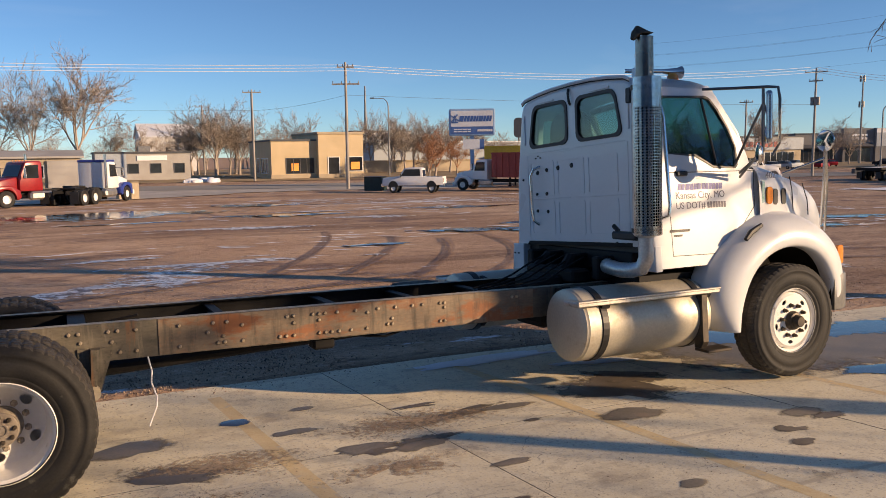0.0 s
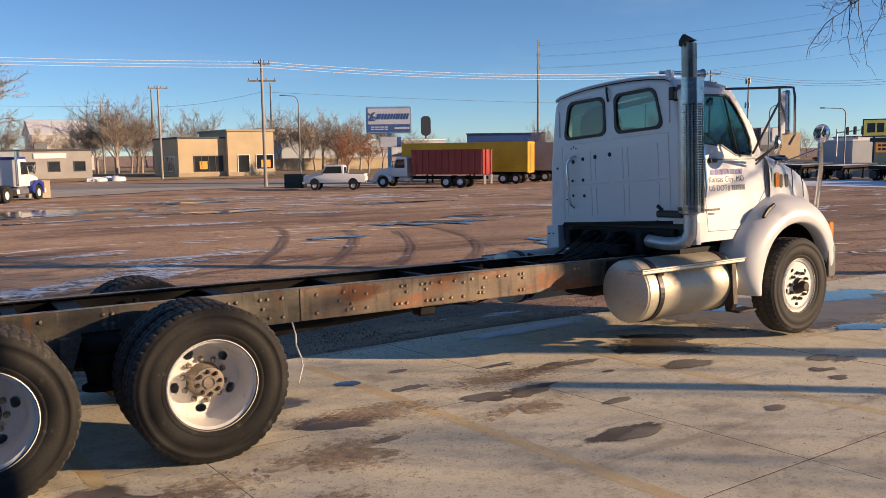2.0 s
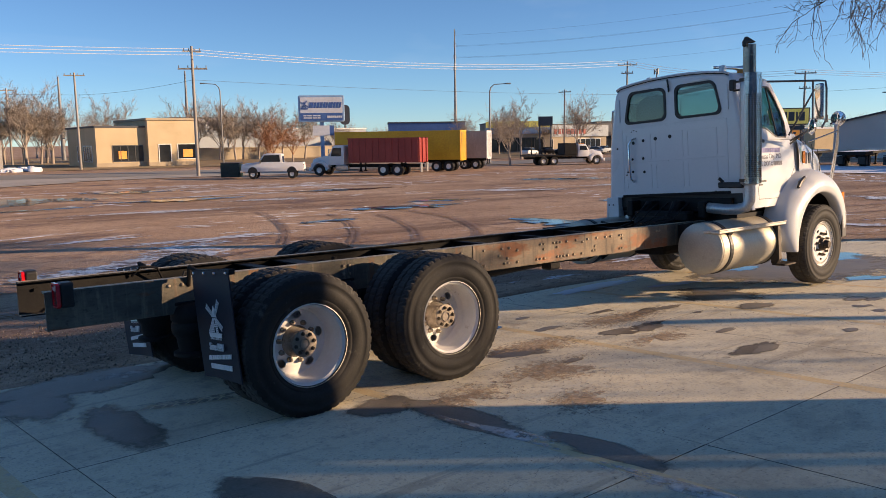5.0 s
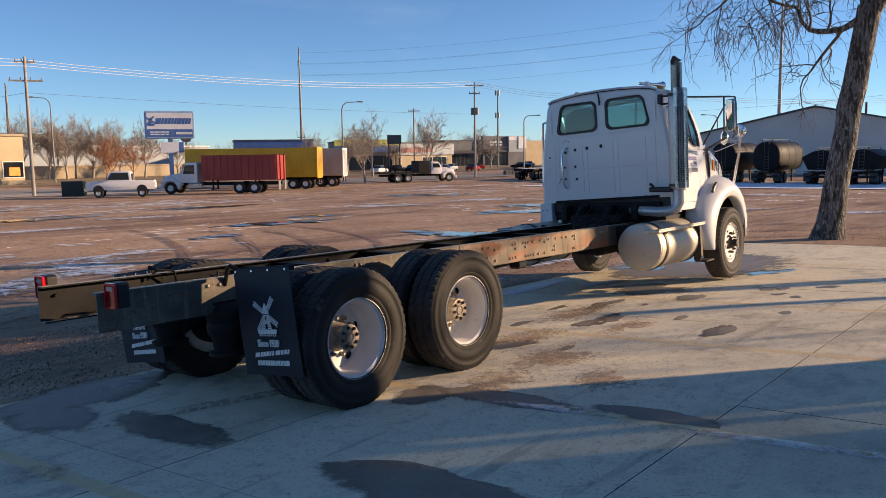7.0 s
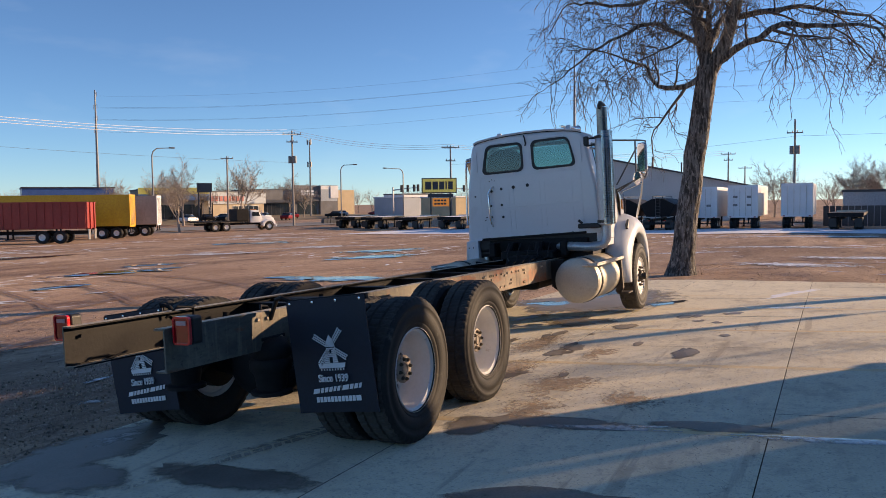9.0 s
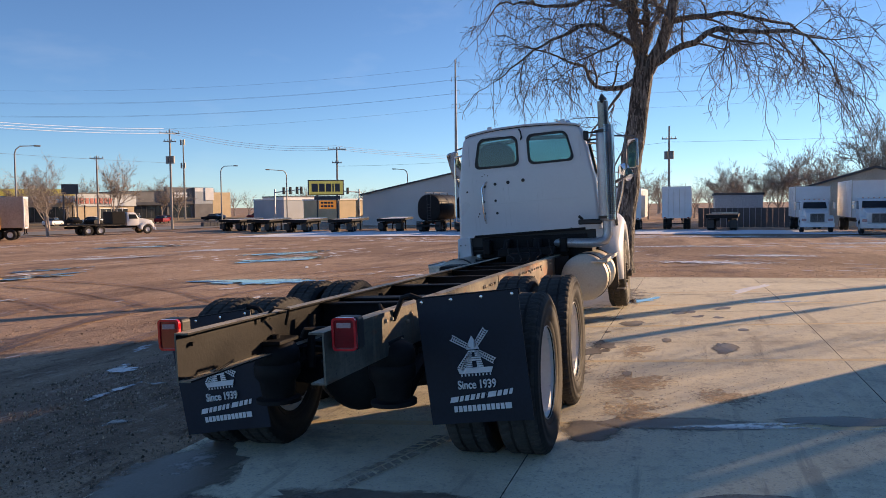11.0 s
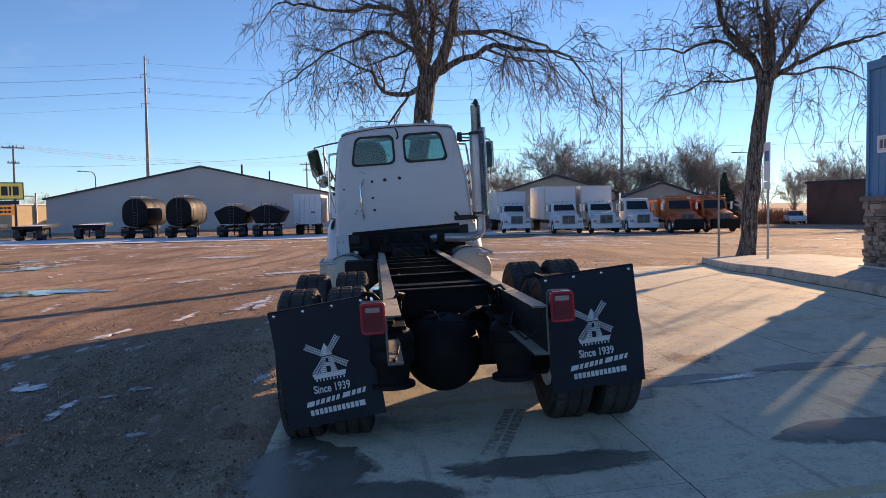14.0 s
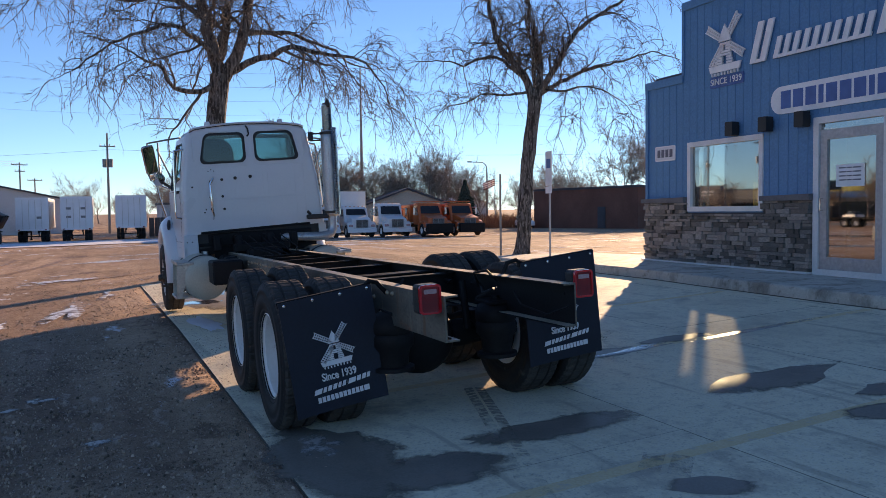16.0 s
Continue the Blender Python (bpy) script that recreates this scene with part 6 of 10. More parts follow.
# mud flaps: hung from angle bars, a little askew
for s, cy, cz, lean in ((-1, -0.909, 1.082, -4.6), (1, 0.862, 0.972, -7.0)):
    fm = pose(-1.86, cy, cz, lean, 0, 0)
    # u across to the truck's right as seen from behind, v down from the bar
    def fput(u, v, w, fm=fm):
        return fm @ Vector((-0.012 - w, -u, v))
    bm = bmesh.new()
    n, k2 = 8, 10
    grid = {}
    for a in range(n + 1):
        for b in range(k2 + 1):
            u, v = -0.315 + 0.63 * a / n, -0.775 * b / k2
            bow = 0.016 * math.sin(math.pi * a / n) * (b / k2) + 0.02 * (b / k2) ** 2
            for w in (0.0, 0.010):
                grid[a, b, w] = bm.verts.new(fput(u, v, w - bow))
    for a in range(n):
        for b in range(k2):
            for w in (0.0, 0.010):
                bm.faces.new((grid[a, b, w], grid[a + 1, b, w], grid[a + 1, b + 1, w], grid[a, b + 1, w]))
    for a in range(n):
        for b in (0, k2):
            bm.faces.new((grid[a, b, 0.0], grid[a + 1, b, 0.0], grid[a + 1, b, 0.010], grid[a, b, 0.010]))
    for b in range(k2):
        for a in (0, n):
            bm.faces.new((grid[a, b, 0.0], grid[a, b + 1, 0.0], grid[a, b + 1, 0.010], grid[a, b, 0.010]))
    bmesh.ops.recalc_face_normals(bm, faces=bm.faces)
    flap = part("mud_flap", bm, M_FLAP, truck, "dark navy mud flap with white windmill print")
    part("windmill_print", windmill(bmesh.new(), 0.275, lambda u, v, w: fput(u, v - 0.350, w + 0.0055), 0.003), M_PRINT, flap)
    # text runs to the right as seen from behind
    def text_at(u, v):
        return fm @ Matrix.Translation((-0.012 - 0.010 + 0.001, -u, v)) @ Matrix(((0, 0, -1, 0), (-1, 0, 0, 0), (0, 1, 0, 0), (0, 0, 0, 1)))
    lettering("since_text", "Since 1939", 0.068, M_PRINT, flap, text_at(0.0, -0.540) @ Matrix.Diagonal((0.80, 1.06, 1, 1)), 0.005, bold=0.0010)
    bm = bmesh.new()
    bars(bm, -0.185, -0.628, (0.050, 0.022, 0.026, 0.026, 0.020, 0.022, 0.0, 0.050, 0.026, 0.026, 0.020), 0.032, 0.010, 0.003, 0.35, lambda u, v, w: fput(u, v + 0.09 * u, w - 0.004))
    pieces("script_bar", bm, M_PRINT, flap)
    bm = bmesh.new()
    bars(bm, -0.165, -0.70, (0.022,) * 11 + (0.038,), 0.036, 0.007, 0.003, 0, lambda u, v, w: fput(u, v + 0.02 * u, w - 0.008))
    pieces("address_bar", bm, M_PRINT, flap)
    bm = bmesh.new()
    box(bm, -0.012, 0.028, -0.32, 0.32, -0.03, 0.008, 0.004, m=fm)
    bar = part("flap_bar", bm, M_BLACK, truck)
    bm = bmesh.new()
    inner = fm @ Vector((0.01, 0.28 if s < 0 else -0.28, -0.01))
    tube(bm, [inner, (inner.x - 0.03, s * 0.56, inner.z + 0.035), (inner.x - 0.01, s * 0.50, inner.z + 0.02), (inner.x, s * 0.43, inner.z - 0.06 if s > 0 else inner.z - 0.12)], 0.016, 8)
    part("flap_hanger", bm, M_BLACK, bar)
    for k in range(4):
        u = -0.28 + 0.187 * k
        bb = bmesh.new()
        lathe(bb, [(0.0001, 0.012), (0.010, 0.010), (0.012, 0.0)], 8, axis="x")
        me2 = bpy.data.meshes.new("flap_bolt")
        bmesh.ops.transform(bb, matrix=Matrix.Diagonal((-1, 1, 1, 1)), verts=bb.verts)
        bb.to_mesh(me2)
        bb.free()
        me2.materials.append(M_CHROME)
        share("flap_bolt", me2, fm @ pose(-0.022, -u, -0.02), bar)

# raised size marking round the front tyres' sidewall
for front_wheel in [ob for ob in truck.children if ob.name.startswith("wheel") and abs(ob.matrix_local.translation.x - 6.42) < 0.01]:
    for start in (60, 240):
        for k, ch in enumerate("11R 22.5"):
            if ch == " ":
                continue
            a = radians(start - 6.6 * k)
            m = Matrix.Translation((0.434 * math.cos(a), -0.139, 0.434 * math.sin(a))) @ Matrix.Rotation(-a + math.pi / 2, 4, "Y") @ Matrix.Rotation(radians(90), 4, "X")
            lettering("size_mark", ch, 0.055, M_GASKET, front_wheel, m, 0.003, bold=0.001)

# ---- cab ----
CY = 0.04
XB = 4.88  # back of the cab


cab = thing("cab", Matrix(), "white painted day cab", "")
cab.parent = truck
# it sits a little askew on its mounts
cab.matrix_local = Matrix.Translation((4.9, 0.04, 2.33)) @ Matrix.Rotation(radians(2.6), 4, "Z") @ Matrix.Rotation(radians(-2.0), 4, "X") @ Matrix.Translation((-4.9, -0.04, -2.30))
left_up = [(1.035, 1.2), (1.012, 1.55), (0.99, 1.9), (0.94, 2.2), (0.885, 2.53), (0.865, 2.60), (0.825, 2.655), (0.76, 2.685), (0.55, 2.715), (0.3, 2.735)]
path = left_up + [(0, 2.742)] + [(-a, b) for a, b in reversed(left_up)]
hole_l, hole_r = rounded(0.085, 0.705, 2.20, 2.595, 0.085), rounded(-0.705, -0.085, 2.20, 2.595, 0.085)
# the windows narrow with the cab's shoulders
def lean_in(poly):
    return [(y * (1 - 0.12 * (z - 2.2) / 0.4 * (1 if abs(y) > 0.3 else 0)) + CY, z) for y, z in poly]
R5 = 0.05
inset = []
for i, (y, z) in enumerate(path):
    y0, z0 = path[max(i - 1, 0)]
    y1, z1 = path[min(i + 1, len(path) - 1)]
    d = Vector((y1 - y0, z1 - z0)).normalized()
    inset.append((y, z, d.y, -d.x))  # outward normal
rows = []
bm = bmesh.new()
for th in (0, 22, 45, 68, 90):
    c, s = math.cos(radians(th)), math.sin(radians(th))
    row = []
    for y, z, ny, nz in inset:
        out = (ny, nz) if ny * y + nz * (z - 1.9) > 0 else (-ny, -nz)
        k = R5 * (1 - s)
        row.append(bm.verts.new((XB + R5 * (1 - c), y - out[0] * k + CY, z - out[1] * k)))
    rows.append(row)
rows.append([bm.verts.new((5.10, y + CY, z)) for y, z, _, _ in inset])
for a, b in zip(rows, rows[1:]):
    for k in range(len(a) - 1):
        bm.faces.new((a[k], a[k + 1], b[k + 1], b[k]))
back_outline = [(v.co.y, v.co.z) for v in rows[0]]
bmesh.ops.recalc_face_normals(bm, faces=bm.faces)
part("rear_corner_shell", bm, M_WHITE, cab, smooth=True)
part("back_panel", sheet(bmesh.new(), back_outline, [lean_in(hole_l), lean_in(hole_r)], lambda u, v, w: (XB + w, u, v), 0.03), M_WHITE, cab)
back = cab.children[-1]
for hl in (hole_l, hole_r):
    big = [(y + (0.02 if y > (0.395 if hl is hole_l else -0.395) else -0.02), z + (0.02 if z > 2.4 else -0.02)) for y, z in hl]
    small = [(y - (0.012 if y > (0.395 if hl is hole_l else -0.395) else -0.012), z - (0.012 if z > 2.4 else -0.012)) for y, z in hl]
    part("window_seal", ring_plate(bmesh.new(), lean_in(big), lean_in(small), lambda u, v, w: (XB - 0.012 + w, u, v), 0.03), M_GASKET, back)
    pane = part("back_window", sheet(bmesh.new(), lean_in(hl), [], lambda u, v, w: (XB + 0.008 + w, u, v), 0.006), M_GLASS, back, "tinted rear window")
    pane.visible_shadow = False
# pressed ribs and rims
bm = bmesh.new()
def rib(y0, y1, z0, z1, t=0.012):
    ring_plate(bm, rounded(y0 + CY, y1 + CY, z0, z1, 0.02, 3), rounded(y0 + t + CY, y1 - t + CY, z0 + t, z1 - t, 0.015, 3), lambda u, v, w: (XB - 0.0045 + w, u, v), 0.0065)
for y0, y1 in ((0.32, 0.72), (-0.16, 0.26), (-0.64, -0.22)):
    rib(y0, y1, 1.69, 2.04)
    rib(y0, y1, 1.30, 1.63)
for z in (2.135, 1.66):
    for y0, y1 in ((0.06, 0.74), (-0.74, -0.04)):
        box(bm, XB - 0.006, XB + 0.002, y0 + CY, y1 + CY, z - 0.004, z + 0.004, 0.002)
rib(-0.78, 0.78, 1.24, 2.13, 0.014)
part("pressed_ribs", bm, M_WHITE, back)
bm = bmesh.new()
for y, z, w, h in ((0.80, 2.38, 0.010, 0.30), (-0.80, 2.38, 0.010, 0.30)):
    box(bm, XB - 0.012, XB + 0.002, y - w + CY, y + w + CY, z - h / 2, z + h / 2, 0.003)
for y in (0.42, -0.42):
    box(bm, XB - 0.012, XB + 0.002, y - 0.14 + CY, y + 0.14 + CY, 2.625, 2.645, 0.003)
pieces("drip_strip", bm, M_WHITE, back)
# the roof cap's gutter over the back, with a dark strip below for its shadow
gut = [(y + CY, z + 0.004) for y, z in path[6:-6]]
bm = bmesh.new()
tube(bm, [(XB - 0.004, y, z) for y, z in gut], 0.016, 6)
part("roof_gutter", bm, M_WHITE, back, smooth=True)
bm = bmesh.new()
tube(bm, [(XB - 0.004, y, z - 0.020) for y, z in gut], 0.006, 5)
part("gutter_seal", bm, M_GASKET, back, smooth=True)
# open bolt holes and plugs in the panel
plug = bmesh.new()
lathe(plug, [(0.0001, -0.014), (0.012, -0.013), (0.018, -0.006), (0.020, 0.0)], 10, axis="x")
plug_mesh = bpy.data.meshes.new("plug")
plug.to_mesh(plug_mesh)
plug_mesh.materials.append(M_GASKET)
for y, z, k in ((0.60, 1.93, 1.2), (0.44, 1.95, 1.1), (0.25, 1.96, 1.3), (0.03, 1.97, 1.3), (0.45, 1.71, 1.0), (0.62, 1.71, 0.9), (0.62, 1.54, 0.9), (0.44, 1.53, 1.0), (0.70, 1.54, 0.6), (0.72, 1.50, 0.6), (0.86, 1.87, 0.7), (0.58, 2.10, 0.4), (0.62, 2.08, 0.4), (0.54, 2.08, 0.4), (0.8, 1.2, 0.6), (-0.6, 1.23, 0.6)):
    share("bolt_hole", plug_mesh, pose(XB, y + CY, z) @ Matrix.Diagonal((1, k, k, 1)), back)
bm = bmesh.new()
tube(bm, [(XB, 0.60, 1.99), (XB - 0.06, 0.62, 1.97), (XB - 0.07, 0.665, 1.90), (XB - 0.07, 0.66, 1.55), (XB - 0.06, 0.65, 1.44), (XB, 0.65, 1.40)], 0.015, 8)
part("grab_handle", bm, M_CHROME, back, "chrome grab handle", smooth=True)
bm = bmesh.new()
tube(bm, [(XB - 0.005, CY + 0.03, 2.70), (XB - 0.03, CY + 0.01, 2.66), (XB - 0.03, CY, 2.58), (XB, CY + 0.02, 2.55)], 0.012, 6)
part("loose_strap", bm, M_GASKET, back)

# sides with doors
for s in (-1, 1):
    def low(u, v, w, s=s):
        return (u, s * (1.045 - 0.0611 * (v - 1.0) - w) + CY, v)
    def up(u, v, w, s=s):
        return (u, s * (0.99 - 0.166 * (v - 1.9) - w) + CY, v)
    door = part("door", sheet(bmesh.new(), [(5.10, 1.0), (5.66, 1.0), (5.95, 1.14), (6.24, 1.38), (6.26, 1.845), (5.10, 1.845)], [], low, 0.035), M_WHITE, cab, "white cab door")
    win = [(5.17, 2.005), (5.48, 1.99), (5.60, 1.93), (5.68, 1.885), (5.94, 1.87), (5.975, 1.90), (5.985, 2.06), (5.93, 2.22), (5.83, 2.39), (5.75, 2.485), (5.70, 2.505), (5.20, 2.50), (5.17, 2.47)]
    part("window_frame", sheet(bmesh.new(), [(5.10, 1.845), (6.14, 1.845), (6.12, 2.0), (6.04, 2.18), (5.92, 2.39), (5.79, 2.585), (5.10, 2.60)], [win], up, 0.035), M_WHITE, door)
    mid = (5.57, 2.2)
    big = []
    for u, v in win:
        q = math.hypot(u - mid[0], v - mid[1])
        big.append((u + 0.020 * (u - mid[0]) / q, v + 0.022 * (v - mid[1]) / q))
    part("window_seal", ring_plate(bmesh.new(), big, win, lambda u, v, w: up(u, v, w - 0.006), 0.02), M_GASKET, door)
    pane = part("door_window", sheet(bmesh.new(), win, [], lambda u, v, w: up(u, v, 0.012 + w), 0.006), M_GLASS, door)
    pane.visible_shadow = False
    bm = bmesh.new()
    tube(bm, [up(5.655, 2.50, -0.004), up(5.72, 1.89, -0.004)], 0.012, 6)
    part("vent_bar", bm, M_GASKET, door)
    bm = bmesh.new()
    o = [(5.12, 1.10), (5.64, 1.09), (5.98, 1.30), (6.18, 1.5), (6.20, 1.835), (5.12, 1.835)]
    i2 = [(5.127, 1.107), (5.636, 1.097), (5.974, 1.305), (6.173, 1.503), (6.193, 1.828), (5.127, 1.828)]
    ring_plate(bm, o, i2, lambda u, v, w: low(u, v, w - 0.0015), 0.004)
    part("door_seam", bm, M_GASKET, door)
    bm = bmesh.new()
    tube(bm, [low(5.02, 2.42, 0.10), low(5.04, 2.40, -0.07), low(5.05, 2.3, -0.08), low(5.05, 1.55, -0.08), low(5.04, 1.46, -0.07), low(5.02, 1.44, 0.0)], 0.016, 8)
    part("grab_rail", bm, M_CHROME, door, "chrome grab rail", smooth=True)
    bm = bmesh.new()
    box(bm, 5.22, 5.34, s * 1.005 + CY - 0.02, s * 1.005 + CY + 0.02, 1.80, 1.84, 0.006)
    part("door_handle", bm, M_GASKET, door)
    # rear quarter of the side, behind the door
    part("side_strip", sheet(bmesh.new(), [(4.93, 1.0), (5.10, 1.0), (5.10, 1.21), (4.93, 1.21)], [], low, 0.03), M_WHITE, cab)
    if s < 0:
        side = Matrix(((1, 0, 0, 0), (0, 0.061, -0.998, 0), (0, 0.998, 0.061, 0), (0, 0, 0, 1)))
        def wr(x, z):
            return Matrix.Translation(low(x, z, -0.001)) @ side
        bm = bmesh.new()
        bars(bm, 5.23, 1.675, (0.035, 0.035, 0.0, 0.045, 0.035, 0.035, 0.04, 0.0, 0.035, 0.035, 0.035, 0.035, 0.03, 0.04), 0.055, 0.008, 0.002, 0.2, lambda u, v, w: low(u, v, -0.001 - w))
        pieces("name_bar", bm, M_LETTER_BLUE, door)
        lettering("town_text", "Kansas City, MO", 0.088, M_LETTER, door, wr(5.50, 1.625), 0.001)
        lettering("permit_text", "US DOT#", 0.085, M_LETTER, door, wr(5.375, 1.535), 0.001)
        bm = bmesh.new()
        bars(bm, 5.575, 1.508, (0.026,) * 7, 0.055, 0.008, 0.002, 0, lambda u, v, w: low(u, v, -0.001 - w))
        pieces("permit_bar", bm, M_LETTER, door)
        bm = bmesh.new()
        bars(bm, 5.10, 1.31, (0.02,) * 10, 0.022, 0.004, 0.006, 0.2, lambda u, v, w: low(u, v, -0.001 - w))
        bars(bm, 5.15, 1.27, (0.02,) * 4, 0.018, 0.004, 0.006, 0, lambda u, v, w: low(u, v, -0.001 - w))
        pieces("badge_bar", bm, M_GASKET, door)
# roof and windscreen
bm = bmesh.new()
rows = []
for x, dz, k in ((5.10, 0.0, 1.0), (5.4, 0.005, 1.0), (5.66, -0.015, 0.995), (5.78, -0.05, 0.98), (5.82, -0.085, 0.97)):
    rows.append([bm.verts.new((x, y * k + CY, z + dz * (0.25 + 0.75 * (1 - abs(y)) if dz < 0 else 1))) for y, z in path[4:-4]])
for a, b in zip(rows, rows[1:]):
    for q in range(len(a) - 1):
        bm.faces.new((a[q], a[q + 1], b[q + 1], b[q]))
bmesh.ops.solidify(bm, geom=bm.faces[:], thickness=0.03)
bmesh.ops.recalc_face_normals(bm, faces=bm.faces)
roof = part("cab_roof", bm, M_WHITE, cab, smooth=True)
for y in (-0.53, 0.55):
    bm = bmesh.new()
    box(bm, 5.16, 5.24, y - 0.035, y + 0.035, 2.70, 2.81, 0.012)
    part("roof_bracket", bm, M_WHITE, roof)
bm = bmesh.new()
lathe(bm, [(0.0001, 0.06), (0.03, 0.055), (0.05, 0.03), (0.055, 0.0), (0.055, -0.02), (0.0001, -0.02)], 16, axis="z", at=(5.62, -0.55, 2.72))
part("marker_lamp", bm, M_AMBER, roof, smooth=True)
bm = bmesh.new()
tube(bm, [(5.15, -0.42, 2.80), (5.55, -0.5, 2.80), (5.70, -0.53, 2.79), (5.74, -0.54, 2.79)], [0.018, 0.02, 0.045, 0.06], 12)
tube(bm, [(5.3, -0.45, 2.72), (5.3, -0.45, 2.80)], 0.012, 6)
part("air_horn", bm, M_CHROME, roof, smooth=True)
bm = bmesh.new()
v = [bm.verts.new(p) for p in ((5.80, -0.82 + CY, 2.585), (5.80, 0.82 + CY, 2.585), (6.14, 0.93 + CY, 1.93), (6.14, -0.93 + CY, 1.93))]
bm.faces.new(v)
ws = part("windscreen", bm, M_GLASS, cab, "tinted windscreen")
ws.visible_shadow = False
bm = bmesh.new()
for s in (-1, 1):
    tube(bm, [(5.80, s * 0.835 + CY, 2.59), (6.06, s * 0.91 + CY, 2.18), (6.14, s * 0.955 + CY, 1.90)], 0.035, 10)
tube(bm, [(5.80, -0.83 + CY, 2.595), (5.83, 0.0 + CY, 2.64), (5.80, 0.83 + CY, 2.595)], 0.035, 10)
box(bm, 6.05, 6.32, -0.97 + CY, 0.97 + CY, 1.855, 1.91, 0.02)
pieces("screen_pillar", bm, M_WHITE, cab)
# floor, back wall foot, dash, seats, wheel
bm = bmesh.new()
box(bm, 4.95, 6.24, -0.98 + CY, 0.98 + CY, 0.99, 1.06)
box(bm, 6.20, 6.26, -0.95 + CY, 0.95 + CY, 1.06, 1.95)
box(bm, 4.93, 5.05, -0.95 + CY, 0.95 + CY, 1.06, 1.22)
part("cab_floor", bm, M_GASKET, cab)
bm = bmesh.new()
box(bm, 5.95, 6.20, -0.93 + CY, 0.93 + CY, 1.55, 1.93, 0.05, segs=2)
part("dashboard", bm, M_SEAT, cab)
for y in (-0.46, 0.52):
    bm = bmesh.new()
    prism(bm, rounded(y - (0.31 if y > 0 else 0.27), y + 0.27, 1.45, 2.56 if y > 0 else 2.10, 0.22), "x", 5.14, 5.28, 0.05)
    prism(bm, rounded(5.16, 5.68, 1.34, 1.50, 0.05), "y", y - 0.24, y + 0.24, 0.03)
    box(bm, 5.25, 5.55, y - 0.15, y + 0.15, 1.06, 1.34)
    part("seat", bm, M_SEAT, cab, "dark cloth cab seat")
bm = bmesh.new()
ring = [(5.80 + 0.09 * math.sin(a), 0.52 + 0.22 * math.cos(a), 1.94 + 0.20 * math.sin(a)) for a in (2 * math.pi * k / 20 for k in range(21))]
tube(bm, ring, 0.014, 6)
tube(bm, [(5.80, 0.52, 1.94), (6.0, 0.52, 1.7)], 0.02, 6)
part("steering_wheel", bm, M_GASKET, cab)
# under the cab's back edge
bm = bmesh.new()
box(bm, 4.92, 5.6, -0.92 + CY, 0.92 + CY, 0.90, 1.0)
box(bm, 4.90, 4.98, -0.85 + CY, 0.85 + CY, 1.02, 1.20, 0.01)
for y in (-0.5, -0.1, 0.3, 0.6):
    box(bm, 4.72, 4.92, y - 0.05, y + 0.05, 0.95, 1.16, 0.015)
box(bm, 4.55, 4.75, -0.40, 0.40, 0.92, 1.04, 0.02)
tube(bm, [(4.6, 0.3, 1.0), (4.75, 0.3, 1.12), (4.9, 0.32, 1.1)], 0.05, 10)
tube(bm, [(4.62, -0.15, 1.0), (4.72, -0.15, 1.14)], 0.06, 10)
part("cab_mount", bm, M_BLACK, truck)
bm = bmesh.new()
box(bm, XB - 0.004, XB + 0.02, -0.80 + CY, 0.80 + CY, 1.195, 1.23, 0.003)
part("back_sill", bm, M_BLACK, cab)
bm = bmesh.new()
prism(bm, [(0.90, 0.82), (1.12, 0.80), (1.09, 1.20), (0.90, 1.20)], "x", 4.84, 5.02, 0.01)
prism(bm, [(4.84, 0.90), (5.55, 0.86), (5.66, 1.02), (4.84, 1.02)], "y", 1.02 + CY, 1.055 + CY, 0.006)
skirt = part("side_skirt", bm, M_WHITE, cab)
prism_r = bmesh.new()
prism(prism_r, [(-1.02, 0.98), (-0.90, 0.98), (-0.90, 1.20), (-1.01, 1.20)], "x", 4.90, 4.98, 0.01)
part("side_skirt", prism_r, M_WHITE, cab)
for y, z in ((0.98, 1.10), (1.05, 1.10), (1.0, 0.92), (1.06, 0.90)):
    share("bolt_hole", plug_mesh, pose(4.838, y, z) @ Matrix.Diagonal((1, 0.5, 0.5, 1)), skirt)

# ---- hood, fenders, bumper ----
bm = bmesh.new()
rows = []
for x, hw, top, lowz in ((6.25, 0.985, 2.00, 1.22), (6.45, 0.965, 1.965, 1.22), (6.75, 0.925, 1.885, 1.15), (7.05, 0.865, 1.80, 1.0), (7.26, 0.80, 1.70, 0.85), (7.40, 0.73, 1.54, 0.8), (7.47, 0.64, 1.34, 0.8)):
    sec = []
    for s in (1, -1):
        half = [(hw, lowz), (hw, lowz + 0.5 * (top - lowz)), (hw * 0.985, top - 0.20), (hw * 0.955, top - 0.11), (hw * 0.88, top - 0.05), (hw * 0.70, top - 0.012), (hw * 0.35, top)]
        sec += [(s * a, b) for a, b in (half if s > 0 else half[::-1])]
    rows.append([bm.verts.new((x, y, z)) for y, z in sec])
for a, b in zip(rows, rows[1:]):
    for k in range(len(a) - 1):
        bm.faces.new((a[k], a[k + 1], b[k + 1], b[k]))
bm.faces.new(rows[-1])
bmesh.ops.recalc_face_normals(bm, faces=bm.faces)
hood = part("hood", bm, M_WHITE, truck, "white sloping bonnet", smooth=True)
hood.modifiers.new("soft", "SUBSURF").levels = 1
hood.modifiers["soft"].render_levels = 2
def hside(u, v, w):
    return (u, -(0.968 - 0.115 * (u - 6.35)) - w, v)
bm = bmesh.new()
sheet(bm, rounded(6.34, 6.42, 1.58, 1.74, 0.035), [], lambda u, v, w: hside(u, v, w), 0.02)
part("side_marker", bm, M_AMBER, hood, "amber oval side marker")
